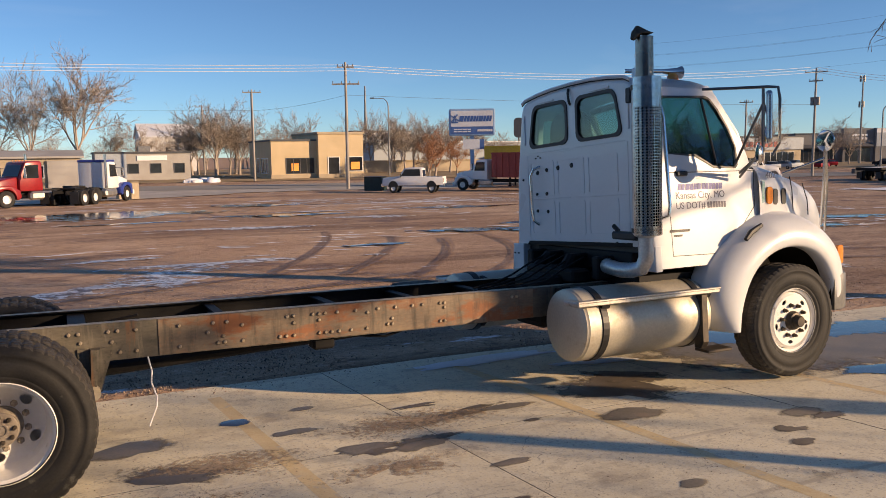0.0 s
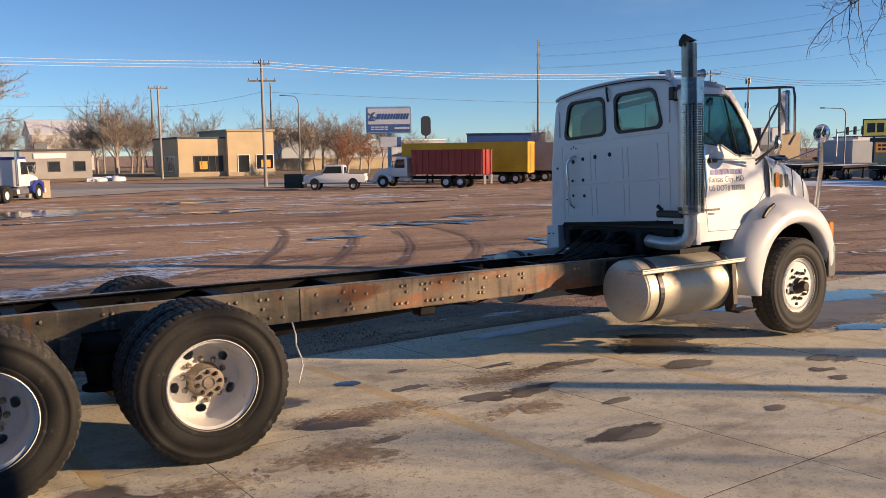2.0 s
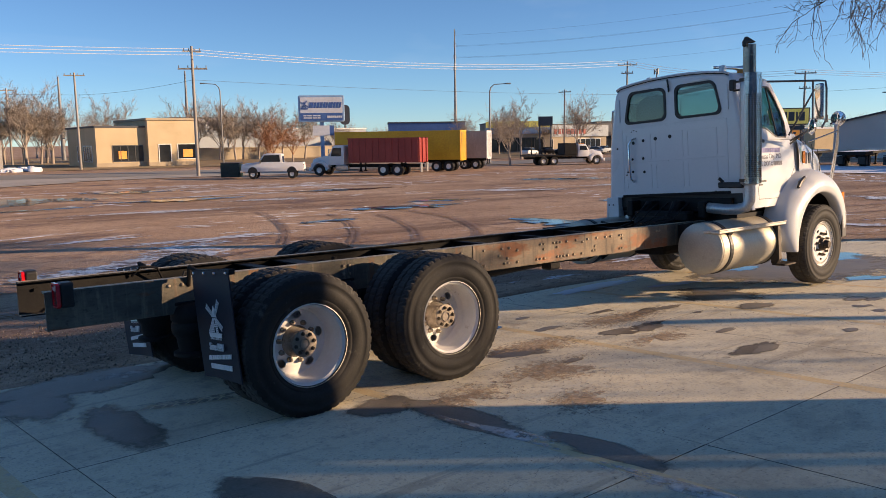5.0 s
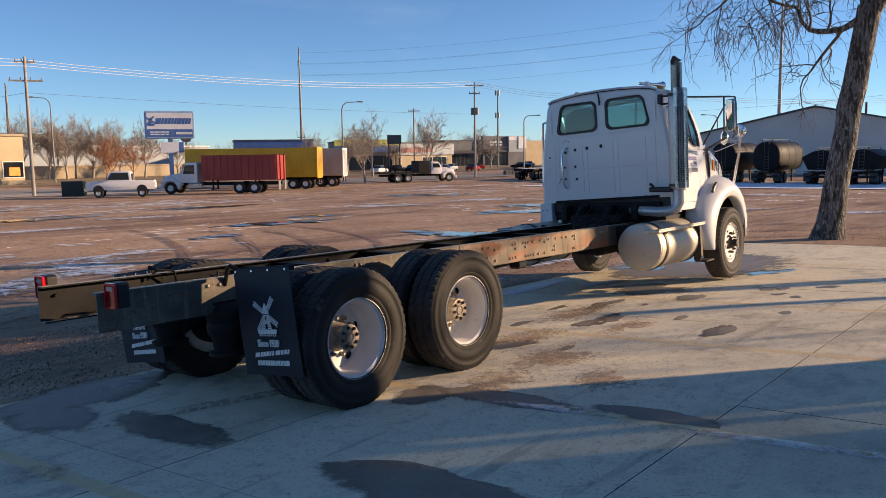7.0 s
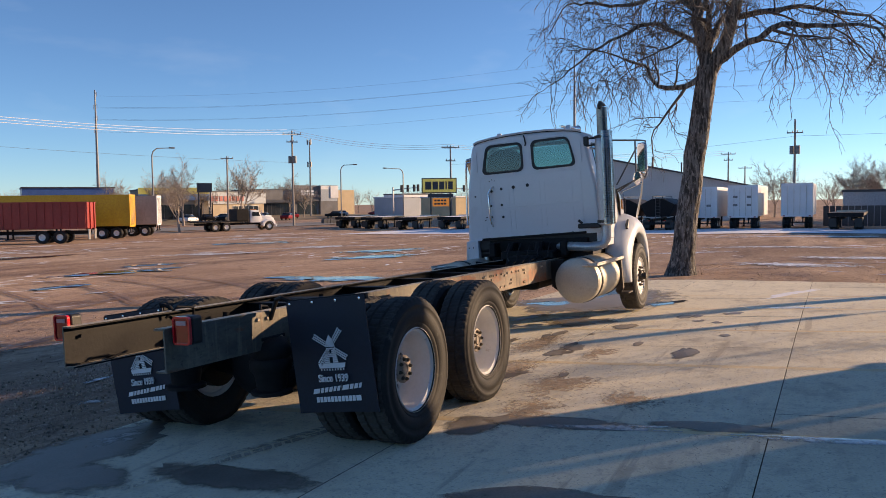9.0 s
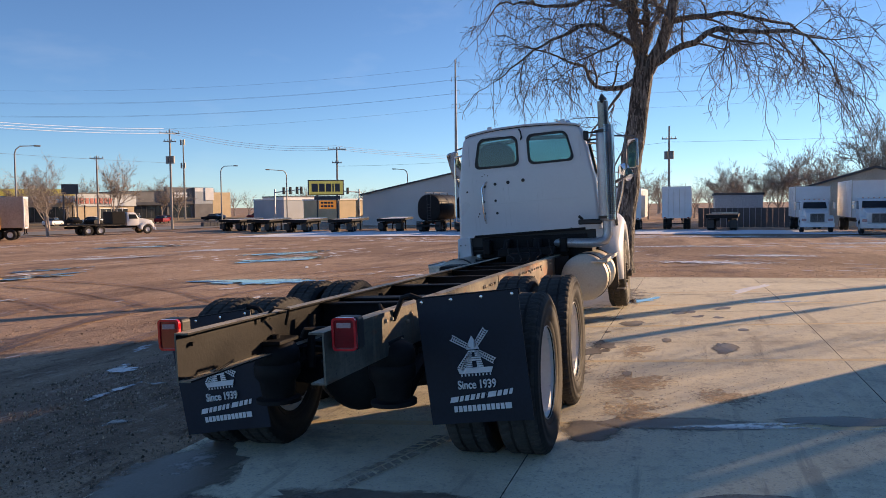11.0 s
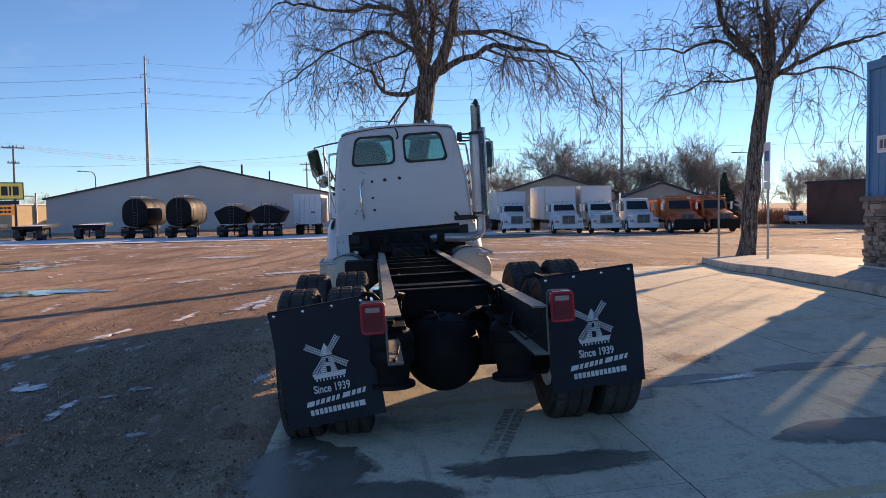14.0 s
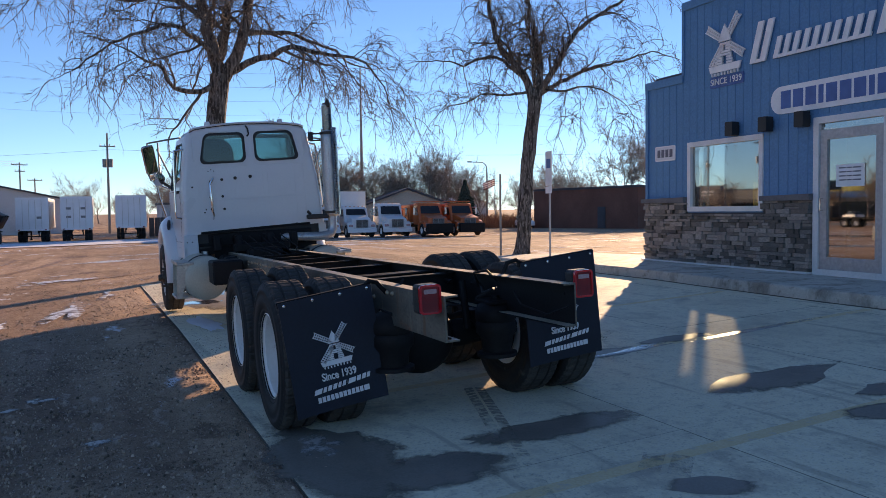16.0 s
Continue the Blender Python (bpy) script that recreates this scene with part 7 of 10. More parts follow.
bm = bmesh.new()
for x in (6.475, 6.60):
    sheet(bm, rounded(x - 0.03, x + 0.035, 1.57, 1.72, 0.028), [], lambda u, v, w: hside(u, v, w), 0.008)
part("hood_vents", bm, M_GASKET, hood)
lettering("fleet_number", "402", 0.085, M_LETTER, hood, Matrix.Translation(hside(6.40, 1.845, 0.006)) @ Matrix(((1, 0, 0, 0), (0, 0.1, -0.995, 0), (0, 0.995, 0.1, 0), (0, 0, 0, 1))), 0.002)
bm = bmesh.new()
sheet(bm, [(6.285, 1.52), (6.325, 1.52), (6.325, 1.80), (6.285, 1.80)], [], lambda u, v, w: hside(u, v, w + 0.001), 0.002)
part("permit_sticker", bm, M_STICKER, hood)
bm = bmesh.new()
for pts in ([(6.70, 1.83), (6.74, 1.70), (6.76, 1.5)], [(6.90, 1.76), (6.98, 1.60), (7.0, 1.45)]):
    tube(bm, [hside(a, b, -0.004) for a, b in pts], 0.005, 5)
part("hood_seam", bm, M_GASKET, hood)

# wheel arch fenders: lofted from the rolled lip over the shoulder to the crease along the bonnet
lip = [(5.775, 0.46), (5.79, 0.64), (5.87, 0.86), (5.97, 1.01), (6.12, 1.13), (6.36, 1.20), (6.62, 1.165), (6.78, 1.07), (6.89, 0.92), (6.94, 0.78), (6.95, 0.62)]
crest = [(5.62, 0.46), (5.47, 0.70), (5.51, 0.98), (5.66, 1.14), (5.90, 1.32), (6.32, 1.51), (6.72, 1.46), (6.96, 1.33), (7.12, 1.18), (7.19, 1.00), (7.20, 0.84)]
for s in (-1, 1):
    bm = bmesh.new()
    rows = []
    for k, ((lx, lz), (cx, cz)) in enumerate(zip(lip, crest)):
        row = [(lx, 1.10, lz), (lx, 1.215, lz)]
        for q, y in ((0.12, 1.240), (0.35, 1.242), (0.62, 1.215), (0.84, 1.160), (1.0, 1.075)):
            row.append((lx + (cx - lx) * q, y, lz + (cz - lz) * q))
        row.append((cx + (cx - lx) * 0.12, 0.90, cz + (cz - lz) * 0.16))
        rows.append([bm.verts.new((x, s * y, z)) for x, y, z in row])
    for a, b in zip(rows, rows[1:]):
        for k in range(len(a) - 1):
            bm.faces.new((a[k], a[k + 1], b[k + 1], b[k]))
    bmesh.ops.recalc_face_normals(bm, faces=bm.faces)
    bmesh.ops.solidify(bm, geom=bm.faces[:], thickness=0.012)
    fender = part("fender", bm, M_WHITE, truck, "white wheel arch fender", smooth=True)
    soft = fender.modifiers.new("soft", "SUBSURF")
    soft.levels, soft.render_levels = 1, 2
    bm = bmesh.new()
    rows = [[bm.verts.new((x, s * y, z + 0.01)) for y in (1.20, 0.9, 0.55)] for x, z in lip]
    for a, b in zip(rows, rows[1:]):
        for k in range(2):
            bm.faces.new((a[k], a[k + 1], b[k + 1], b[k]))
    bmesh.ops.solidify(bm, geom=bm.faces[:], thickness=0.01)
    part("wheel_well", bm, M_BLACK, fender, "black wheel well liner", smooth=True)
    bm = bmesh.new()
    sheet(bm, rounded(7.08, 7.155, 0.98, 1.16, 0.03), [], lambda u, v, w: (u + 0.012, s * (1.125 + w), v), 0.03)
    part("turn_signal", bm, M_AMBER, fender)
    bm = bmesh.new()
    tube(bm, [(6.12, s * 1.12, 1.40), (5.97, s * 1.14, 1.34), (5.90, s * 1.15, 1.28)], [0.02, 0.028, 0.02], 8)
    part("hood_latch", bm, M_GASKET, fender, smooth=True)
    # hood mirror on two struts
    bm = bmesh.new()
    tube(bm, [(6.98, s * 1.05, 1.36), (6.86, s * 1.18, 1.8), (6.82, s * 1.22, 2.07)], 0.014, 8)
    tube(bm, [(7.06, s * 1.03, 1.30), (6.90, s * 1.18, 1.8), (6.83, s * 1.22, 2.07)], 0.012, 8)
    tube(bm, [(6.60, s * 0.93, 1.86), (6.82, s * 1.21, 1.99)], 0.010, 8)
    strut = part("hood_mirror", bm, M_CHROME, truck, "round chrome hood mirror on struts", smooth=True)
    bm = bmesh.new()
    lathe(bm, [(0.0001, 0.05), (0.05, 0.045), (0.085, 0.025), (0.10, 0.0), (0.096, -0.006)], 24, axis="x", at=(6.82, s * 1.22, 2.15))
    part("mirror_shell", bm, M_CHROME, strut, smooth=True)
    bm = bmesh.new()
    lathe(bm, [(0.0001, -0.018), (0.05, -0.014), (0.096, -0.004), (0.097, 0.0)], 24, axis="x", at=(6.82, s * 1.22, 2.15))
    part("mirror_glass", bm, M_MIRROR, strut, smooth=True)
bm = bmesh.new()
front = [(6.95, 1.235), (7.06, 1.235), (7.20, 1.16), (7.38, 0.98), (7.50, 0.70), (7.55, 0.30)]
back_edge = [(7.47, 0.30), (7.42, 0.66), (7.30, 0.92), (7.14, 1.08), (6.95, 1.19)]
plan = front + [(x, -y) for x, y in reversed(front)] + [(x, -y) for x, y in reversed(back_edge)] + back_edge
prism(bm, plan, "z", 0.55, 0.90, 0.02)
part("bumper", bm, M_BUMPER, truck, "grey wrap-around front bumper", smooth=True)

# ---- exhaust stack ----
SX, SY = 4.80, -1.115
bm = bmesh.new()
lathe(bm, [(0.0001, 1.36), (0.066, 1.36), (0.085, 1.37), (0.108, 1.39), (0.110, 1.42), (0.110, 2.50), (0.108, 2.58), (0.085, 2.615), (0.075, 2.63), (0.072, 2.65)], 28, axis="z", at=(SX, SY, 0))
stack = part("exhaust_pipe", bm, M_MUFFLER, truck, "vertical exhaust with perforated chrome heat shield", smooth=True)
bm = bmesh.new()
lathe(bm, [(0.073, 2.60), (0.073, 2.92), (0.073, 3.01), (0.067, 3.01), (0.067, 2.6)], 24, axis="z", at=(SX, SY, 0))
part("tail_pipe", bm, M_CHROME_DK, stack, smooth=True)
bm = bmesh.new()
n = 18
for w, flip in ((0.134, False),):
    rows = []
    for z in (1.38, 1.46, 2.44, 2.68):
        rows.append([bm.verts.new((SX + w * math.cos(radians(-175 + 205 * k / n)), SY + w * math.sin(radians(-175 + 205 * k / n)), z)) for k in range(n + 1)])
    for a, b in zip(rows, rows[1:]):
        for k in range(n):
            bm.faces.new((a[k], a[k + 1], b[k + 1], b[k]))
for f in bm.faces:
    f.material_index = 1 if 1.46 < f.calc_center_median().z < 2.44 else 0
bmesh.ops.solidify(bm, geom=bm.faces[:], thickness=0.004)
part("heat_shield", bm, [M_CHROME, M_PERF], stack, "perforated chrome shield", smooth=True)
bm = bmesh.new()
for z in (1.42, 2.60):
    lathe(bm, [(0.112, z - 0.02), (0.118, z - 0.02), (0.118, z + 0.02), (0.112, z + 0.02)], 24, axis="z", at=(SX, SY, 0))
pieces("clamp", bm, M_HUB_DARK, stack)
bm = bmesh.new()
tube(bm, [(SX + 0.05, SY, 3.03), (SX - 0.0, SY, 3.055), (SX - 0.06, SY, 3.05), (SX - 0.10, SY, 3.02), (SX - 0.12, SY, 2.985)], [0.05, 0.062, 0.05, 0.035, 0.02], 10)
cap = part("rain_cap", bm, M_HUB_DARK, stack, "hinged dark rain cap", smooth=True)
for v in cap.data.vertices:
    if v.co.x > SX - 0.07:
        v.co.z = 3.036 + (v.co.z - 3.04) * 0.25 + (v.co.x - SX) * 0.05
bm = bmesh.new()
tube(bm, [(SX, SY, 1.40), (SX, SY, 1.25), (SX, SY, 1.18), (SX - 0.015, SY + 0.04, 1.10), (SX - 0.05, SY + 0.13, 1.075), (SX - 0.07, SY + 0.25, 1.07), (SX - 0.02, SY + 0.5, 1.08), (SX + 0.2, SY + 0.8, 1.08)], 0.066, 16)
part("elbow_pipe", bm, M_MUFFLER, stack, smooth=True)
bm = bmesh.new()
box(bm, SX - 0.06, SX + 0.02, -1.05, -0.72, 1.33, 1.40, 0.015)
tube(bm, [(SX - 0.02, -0.78, 1.40), (SX - 0.04, -0.73, 1.45)], 0.02, 6)
for z in (2.50, 2.60):
    tube(bm, [(XB, -0.86, z), (SX + 0.02, SY + 0.10, z)], 0.014, 6)
box(bm, XB - 0.06, XB, -0.90, -0.83, 2.50, 2.63, 0.01)
pieces("stack_bracket", bm, M_GASKET, stack)

# ---- fuel tanks, steps, battery box ----
for s, x0, x1, r, cy, cz in ((-1, 4.14, 5.52, 0.308, 0.846, 0.640), (1, 3.95, 5.1, 0.292, 0.88, 0.645)):
    bm = bmesh.new()
    L0 = x1 - x0
    lathe(bm, [(0.0001, 0.0), (r * 0.6, 0.006), (r * 0.90, 0.016), (r * 0.975, 0.03), (r * 0.985, 0.05), (r, 0.055), (r, L0 * 0.33), (r * 1.003, L0 * 0.333), (r, L0 * 0.337), (r, L0 - 0.055), (r * 0.985, L0 - 0.05), (r * 0.975, L0 - 0.03), (r * 0.9, L0 - 0.016), (0.0001, L0)], 48, axis="x", at=(x0, s * cy, cz))
    bmesh.ops.recalc_face_normals(bm, faces=bm.faces)
    tank = part("fuel_tank", bm, M_TANK, truck, "round aluminium fuel tank", smooth=True)
    for x in (x0 + 0.21, x1 - 0.13):
        bm = bmesh.new()
        lathe(bm, [(r + 0.002, -0.035), (r + 0.010, -0.03), (r + 0.010, 0.03), (r + 0.002, 0.035)], 40, axis="x", at=(x, s * cy, cz))
        part("tank_strap", bm, M_GASKET, tank)
        bm = bmesh.new()
        prism(bm, [(s * 0.44, 0.90), (s * 0.62, 0.93), (s * 0.62, 0.42), (s * 0.44, 0.55)], "x", x - 0.02, x + 0.02)
        part("tank_bracket", bm, M_BLACK, tank)
    bm = bmesh.new()
    disc(bm, 0.055, 0, 0.05, 0.045, axis="z", at=(x0 + 0.95, s * (cy - 0.12), cz + r - 0.03), seg=16)
    part("filler_cap", bm, M_ALU, tank)
    # step plank on brackets
    bm = bmesh.new()
    sx0, sx1 = (4.07, 5.74) if s < 0 else (3.95, 4.7)
    so = 1.165 if s < 0 else 1.245
    box(bm, sx0, sx1, min(s * so, s * (so - 0.215)), max(s * so, s * (so - 0.215)), 0.835, 0.872, 0.008)
    box(bm, sx0, sx1, min(s * (so - 0.02), s * (so + 0.005)), max(s * (so - 0.02), s * (so + 0.005)), 0.868, 0.885, 0.004)
    step = part("step", bm, M_ALU, truck, "aluminium tread step")
    for x in (sx0 + 0.3, sx1 - 0.28):
        bm = bmesh.new()
        prism(bm, [(s * (so - 0.185), 0.835), (s * (so - 0.025), 0.835), (s * (so - 0.045), 0.80), (s * (so - 0.145), 0.74)], "x", x - 0.04, x + 0.04)
        part("step_bracket", bm, M_GASKET, step)
    if s < 0:
        bm = bmesh.new()
        prism(bm, [(s * 1.10, 0.83), (s * 1.17, 0.83), (s * 1.19, 0.42), (s * 1.15, 0.34), (s * 1.08, 0.36)], "x", 5.36, 5.42)
        box(bm, 5.34, 5.62, s * 1.27, s * 1.10, 0.335, 0.36, 0.006)
        part("lower_step", bm, M_HUB_DARK, step)
    else:
        bm = bmesh.new()
        box(bm, 3.95, 4.55, 1.05, 1.28, 0.40, 0.43, 0.006)
        for x in (3.97, 4.5):
            prism(bm, [(1.06, 0.835), (1.24, 0.835), (1.26, 0.43), (1.20, 0.43)], "x", x, x + 0.03)
        part("lower_step", bm, M_ALU, step)
bm = bmesh.new()
box(bm, 3.28, 3.70, 0.50, 0.88, 0.60, 0.90, 0.02)
part("battery_box", bm, M_BLACK, truck)
bm = bmesh.new()
box(bm, 3.95, 4.55, 0.46, 0.62, 0.6, 0.9, 0.02)
pieces("air_tank", bm, M_BLACK, truck)
# loose cables between the cab and the rails
for k in range(5):
    bm = bmesh.new()
    y0 = -0.3 + 0.15 * k
    tube(bm, [(4.75, y0, 1.14), (4.5, y0 - 0.05, 1.06), (4.25, y0 - 0.12, 0.97), (4.0, -0.35 + 0.1 * k, 0.93), (3.75, -0.38 + 0.1 * k, 0.90)], 0.009, 6)
    part("air_line", bm, M_BLACK, truck, smooth=True)

# ---- mirrors ----
for s in (-1, 1):
    mx, my = (5.84, -1.42) if s < 0 else (5.95, 1.31)
    bm = bmesh.new()
    prism(bm, rounded(my - 0.095, my + 0.095, 2.12, 2.56, 0.04), "x", mx, mx + 0.045, 0.015)
    mirror = part("side_mirror", bm, M_MIRROR_CASE, truck, "tall mirror in a chrome shell on tube arms")
    # turned in towards the driver
    lean = Matrix.Rotation(radians(-14), 4, "X") @ Matrix.Rotation(radians(-14), 4, "Y") if s > 0 else Matrix()
    mirror.matrix_local = Matrix.Translation((mx, my, 2.15)) @ Matrix.Rotation(radians(-41 if s < 0 else 16), 4, "Z") @ lean @ Matrix.Translation((-mx, -my, -2.15))
    bm = bmesh.new()
    prism(bm, rounded(my - 0.082, my + 0.082, 2.135, 2.545, 0.03), "x", mx - 0.004, mx + 0.001)
    part("mirror_glass", bm, M_MIRROR, mirror)
    bm = bmesh.new()
    lathe(bm, [(0.0001, 0.05), (0.06, 0.04), (0.09, 0.015), (0.098, 0.0)], 20, axis="x", at=(mx - 0.06, my - s * 0.04, 2.03))
    part("convex_shell", bm, M_CHROME, mirror, smooth=True)
    bm = bmesh.new()
    lathe(bm, [(0.0001, -0.02), (0.05, -0.016), (0.098, 0.0)], 20, axis="x", at=(mx - 0.06, my - s * 0.04, 2.03))
    part("convex_glass", bm, M_MIRROR, mirror, smooth=True)
    bm = bmesh.new()
    tube(bm, [(5.70, s * 0.87 + CY, 2.64), (5.80, s * 1.1, 2.62), (mx + 0.05, my - s * 0.02, 2.60), (mx + 0.09, my + s * 0.05, 2.59), (mx + 0.10, my + s * 0.06, 2.5), (mx + 0.10, my + s * 0.06, 2.12), (mx + 0.05, my + s * 0.03, 2.02)], 0.013, 8)
    tube(bm, [(mx + 0.08, my - s * 0.10, 2.60), (mx + 0.08, my - s * 0.10, 2.06), (mx + 0.02, my - s * 0.12, 2.0), (5.98, s * 1.0, 1.88)], 0.013, 8)
    tube(bm, [(mx + 0.08, my - s * 0.08, 2.5), (5.9, s * 1.02, 1.95)], 0.012, 8)
    tube(bm, [(mx - 0.02, my - s * 0.06, 2.03), (5.98, s * 1.0, 1.84)], 0.012, 8)
    part("mirror_arm", bm, M_ARM, truck, smooth=True)

# ---- vehicles parked round the lot ----
def on_ground(x, y, heading, lift=0.0):
    return pose(x, y, ground_z(x, y) + lift, 0, 0, heading)


def mesh_of(bm, material, smooth=False):
    bmesh.ops.recalc_face_normals(bm, faces=bm.faces)
    me = bpy.data.meshes.new("piece")
    bm.to_mesh(me)
    bm.free()
    for m in material if isinstance(material, (list, tuple)) else (material,):
        me.materials.append(m)
    if smooth:
        me.polygons.foreach_set("use_smooth", [True] * len(me.polygons))
        me.set_sharp_from_angle(angle=radians(40))
    return me


FAR_TYRE = mesh_of(lathe(bmesh.new(), [(0.26, -0.13), (0.44, -0.15), (0.50, -0.11), (0.51, 0.0), (0.50, 0.11), (0.44, 0.15), (0.26, 0.13)], 24), M_RUBBER, True)
FAR_RIM = mesh_of(lathe(bmesh.new(), [(0.0001, -0.06), (0.10, -0.06), (0.11, -0.03), (0.2, -0.02), (0.255, -0.08), (0.275, -0.13), (0.27, 0.0), (0.0001, 0.02)], 20), M_RIM, True)
FAR_RIM_DARK = mesh_of(lathe(bmesh.new(), [(0.0001, -0.06), (0.10, -0.06), (0.11, -0.03), (0.2, -0.02), (0.255, -0.08), (0.275, -0.13), (0.27, 0.0), (0.0001, 0.02)], 20), M_BUMPER, True)


def wheels(parent, xs, half, scale=1.0, rim=None, dual=False):
    for x in xs:
        for s in (-1, 1):
            w = share("wheel", FAR_TYRE, pose(x, s * half, 0.51 * scale, 0, 0, 0 if s < 0 else 180) @ Matrix.Scale(scale, 4), parent)
            share("rim", rim or FAR_RIM, Matrix(), w)
            if dual:
                share("wheel", FAR_TYRE, pose(x, s * (half - 0.33), 0.51 * scale) @ Matrix.Scale(scale, 4), parent)


def block(parent, name, x0, x1, y0, y1, z0, z1, material, bevel=0.0, label=""):
    bm = bmesh.new()
    box(bm, x0, x1, y0, y1, z0, z1, bevel)
    return part(name, bm, material, parent, label)


def profile(parent, name, poly, half, material, bevel=0.04, label=""):
    bm = bmesh.new()
    prism(bm, poly, "y", -half, half, bevel)
    return part(name, bm, material, parent, label, smooth=True)


def conventional_cab(v, x, paint, roof=2.75, sleeper=0.0, low=None):
    """A bonneted truck cab whose front bumper stands at x; it reaches back 3.2 m and more."""
    cabp = profile(v, "cab", [(x - 3.2 - sleeper, 0.95), (x - 1.75, 0.95), (x - 1.75, 1.75), (x - 2.15, roof), (x - 2.35, roof + 0.08), (x - 3.1 - sleeper, roof + 0.1), (x - 3.2 - sleeper, roof)], 1.02, paint, 0.07)
    hd = profile(v, "hood", [(x - 1.75, 0.75), (x - 0.15, 0.75), (x - 0.05, 1.2), (x - 0.12, 1.48), (x - 0.6, 1.62), (x - 1.75, 1.82)], 0.82, paint, 0.10)
    for s in (-1, 1):
        bm = bmesh.new()
        pts = [(x - 0.85 + 0.60 * math.cos(radians(a)), 0.5 + 0.60 * math.sin(radians(a))) for a in range(0, 181, 20)] + [(x - 1.55, 0.45), (x - 1.75, 0.6), (x - 1.7, 1.0), (x - 1.2, 1.28), (x - 0.6, 1.3), (x - 0.1, 1.15), (x - 0.02, 0.5)]
        lo, hi = sorted((s * 0.70, s * 1.17))
        prism(bm, pts, "y", lo, hi, 0.04)
        part("fender", bm, low or paint, v, smooth=True)
        bm = bmesh.new()
        sheet(bm, [(x - 2.95, 1.72), (x - 1.95, 1.72), (x - 2.16, roof - 0.15), (x - 2.95, roof - 0.12)], [], lambda a, b, w: (a, s * (1.022 + w), b), 0.008)
        part("side_window", bm, M_WINDARK, cabp)
        bm = bmesh.new()
        box(bm, x - 1.95, x - 1.88, s * 1.38 - 0.09, s * 1.38 + 0.09, 1.75, 2.35, 0.02)
        tube(bm, [(x - 2.1, s * 1.0, 2.3), (x - 1.92, s * 1.36, 2.3)], 0.02, 6)
        part("side_mirror", bm, M_MIRROR_CASE, v)
        bm = bmesh.new()
        box(bm, x - 0.10, x + 0.005, s * 0.92 - 0.16, s * 0.92 + 0.16, 0.88, 1.06, 0.03)
        part("headlight", bm, M_CLEAR_LENS, v)
    bm = bmesh.new()
    sheet(bm, [(-0.86, 0.06), (0.86, 0.06), (0.78, 0.86), (-0.78, 0.86)], [], lambda a, b, w: (x - 1.74 - 0.405 * b + w + 0.02, a, 1.80 + (roof - 1.82) * b), 0.01)
    part("windscreen", bm, M_WINDARK, cabp)
    bm = bmesh.new()
    ring_plate(bm, rounded(-0.50, 0.50, 0.80, 1.45, 0.06), rounded(-0.44, 0.44, 0.86, 1.39, 0.04), lambda a, b, w: (x - 0.03 + w, a, b), 0.04)
    for k in range(7):
        box(bm, x - 0.02, x - 0.005, -0.44, 0.44, 0.90 + 0.07 * k, 0.93 + 0.07 * k)
    box(bm, x - 0.02, x + 0.01, -0.03, 0.03, 0.86, 1.40)
    part("grille", bm, M_BUMPER, hd)
    bm = bmesh.new()
    sheet(bm, rounded(-0.45, 0.45, 0.85, 1.40, 0.04), [], lambda a, b, w: (x - 0.035 + w, a, b), 0.01)
    part("grille_back", bm, M_GASKET, hd)
    block(v, "bumper", x - 0.1, x + 0.12, -1.2, 1.2, 0.42, 0.76, M_WHITE_FAR if paint is M_WHITE_FAR else M_CHROME, 0.04)
    for k in range(5):
        block(cabp, "roof_marker", x - 2.42, x - 2.34, -0.7 + 0.35 * k - 0.04, -0.7 + 0.35 * k + 0.04, roof + 0.09, roof + 0.15, M_AMBER)
    return cabp


def chassis(v, x0, x1, z=0.72, material=None):
    for s in (-1, 1):
        block(v, "frame_rail", x0, x1, s * 0.42 - 0.04, s * 0.42 + 0.04, z, z + 0.26, material or M_BLACK)


def box_truck(x, y, heading, length, label, top=3.75, cab_roof=2.42):
    v = thing("box_truck", on_ground(x, y, heading), label, "truck", "box trucks")
    conventional_cab(v, 0, M_WHITE_FAR, cab_roof)
    chassis(v, -3.6 - length, -0.4)
    b = block(v, "cargo_box", -3.4 - length, -3.4, -1.27, 1.27, 1.12, top, M_WHITE_FAR, 0.03)
    bm = bmesh.new()
    for s in (-1, 1):
        for k in range(int(length / 0.6)):
            box(bm, -3.6 - 0.6 * k - 0.015, -3.6 - 0.6 * k + 0.015, s * 1.27 - 0.008, s * 1.27 + 0.008, 1.2, top - 0.08)
    part("side_posts", bm, M_ALU, b, kind="stuff")
    bm = bmesh.new()
    for s in (-1, 1):
        box(bm, -3.43, -3.37, s * 1.27 - 0.03, s * 1.27 + 0.03, 1.12, top)
    box(bm, -3.43, -3.37, -1.27, 1.27, top - 0.05, top + 0.01)
    part("box_trim", bm, M_ALU, b)
    for s in (-1, 1):
        block(v, "fuel_tank", -3.3, -2.2, s * 0.75 - 0.28, s * 0.75 + 0.28, 0.42, 0.9, M_ALU, 0.1)
    wheels(v, (-0.85,), 1.02, rim=FAR_RIM)
    wheels(v, (-2.4 - length,), 1.08, dual=True)
    return v


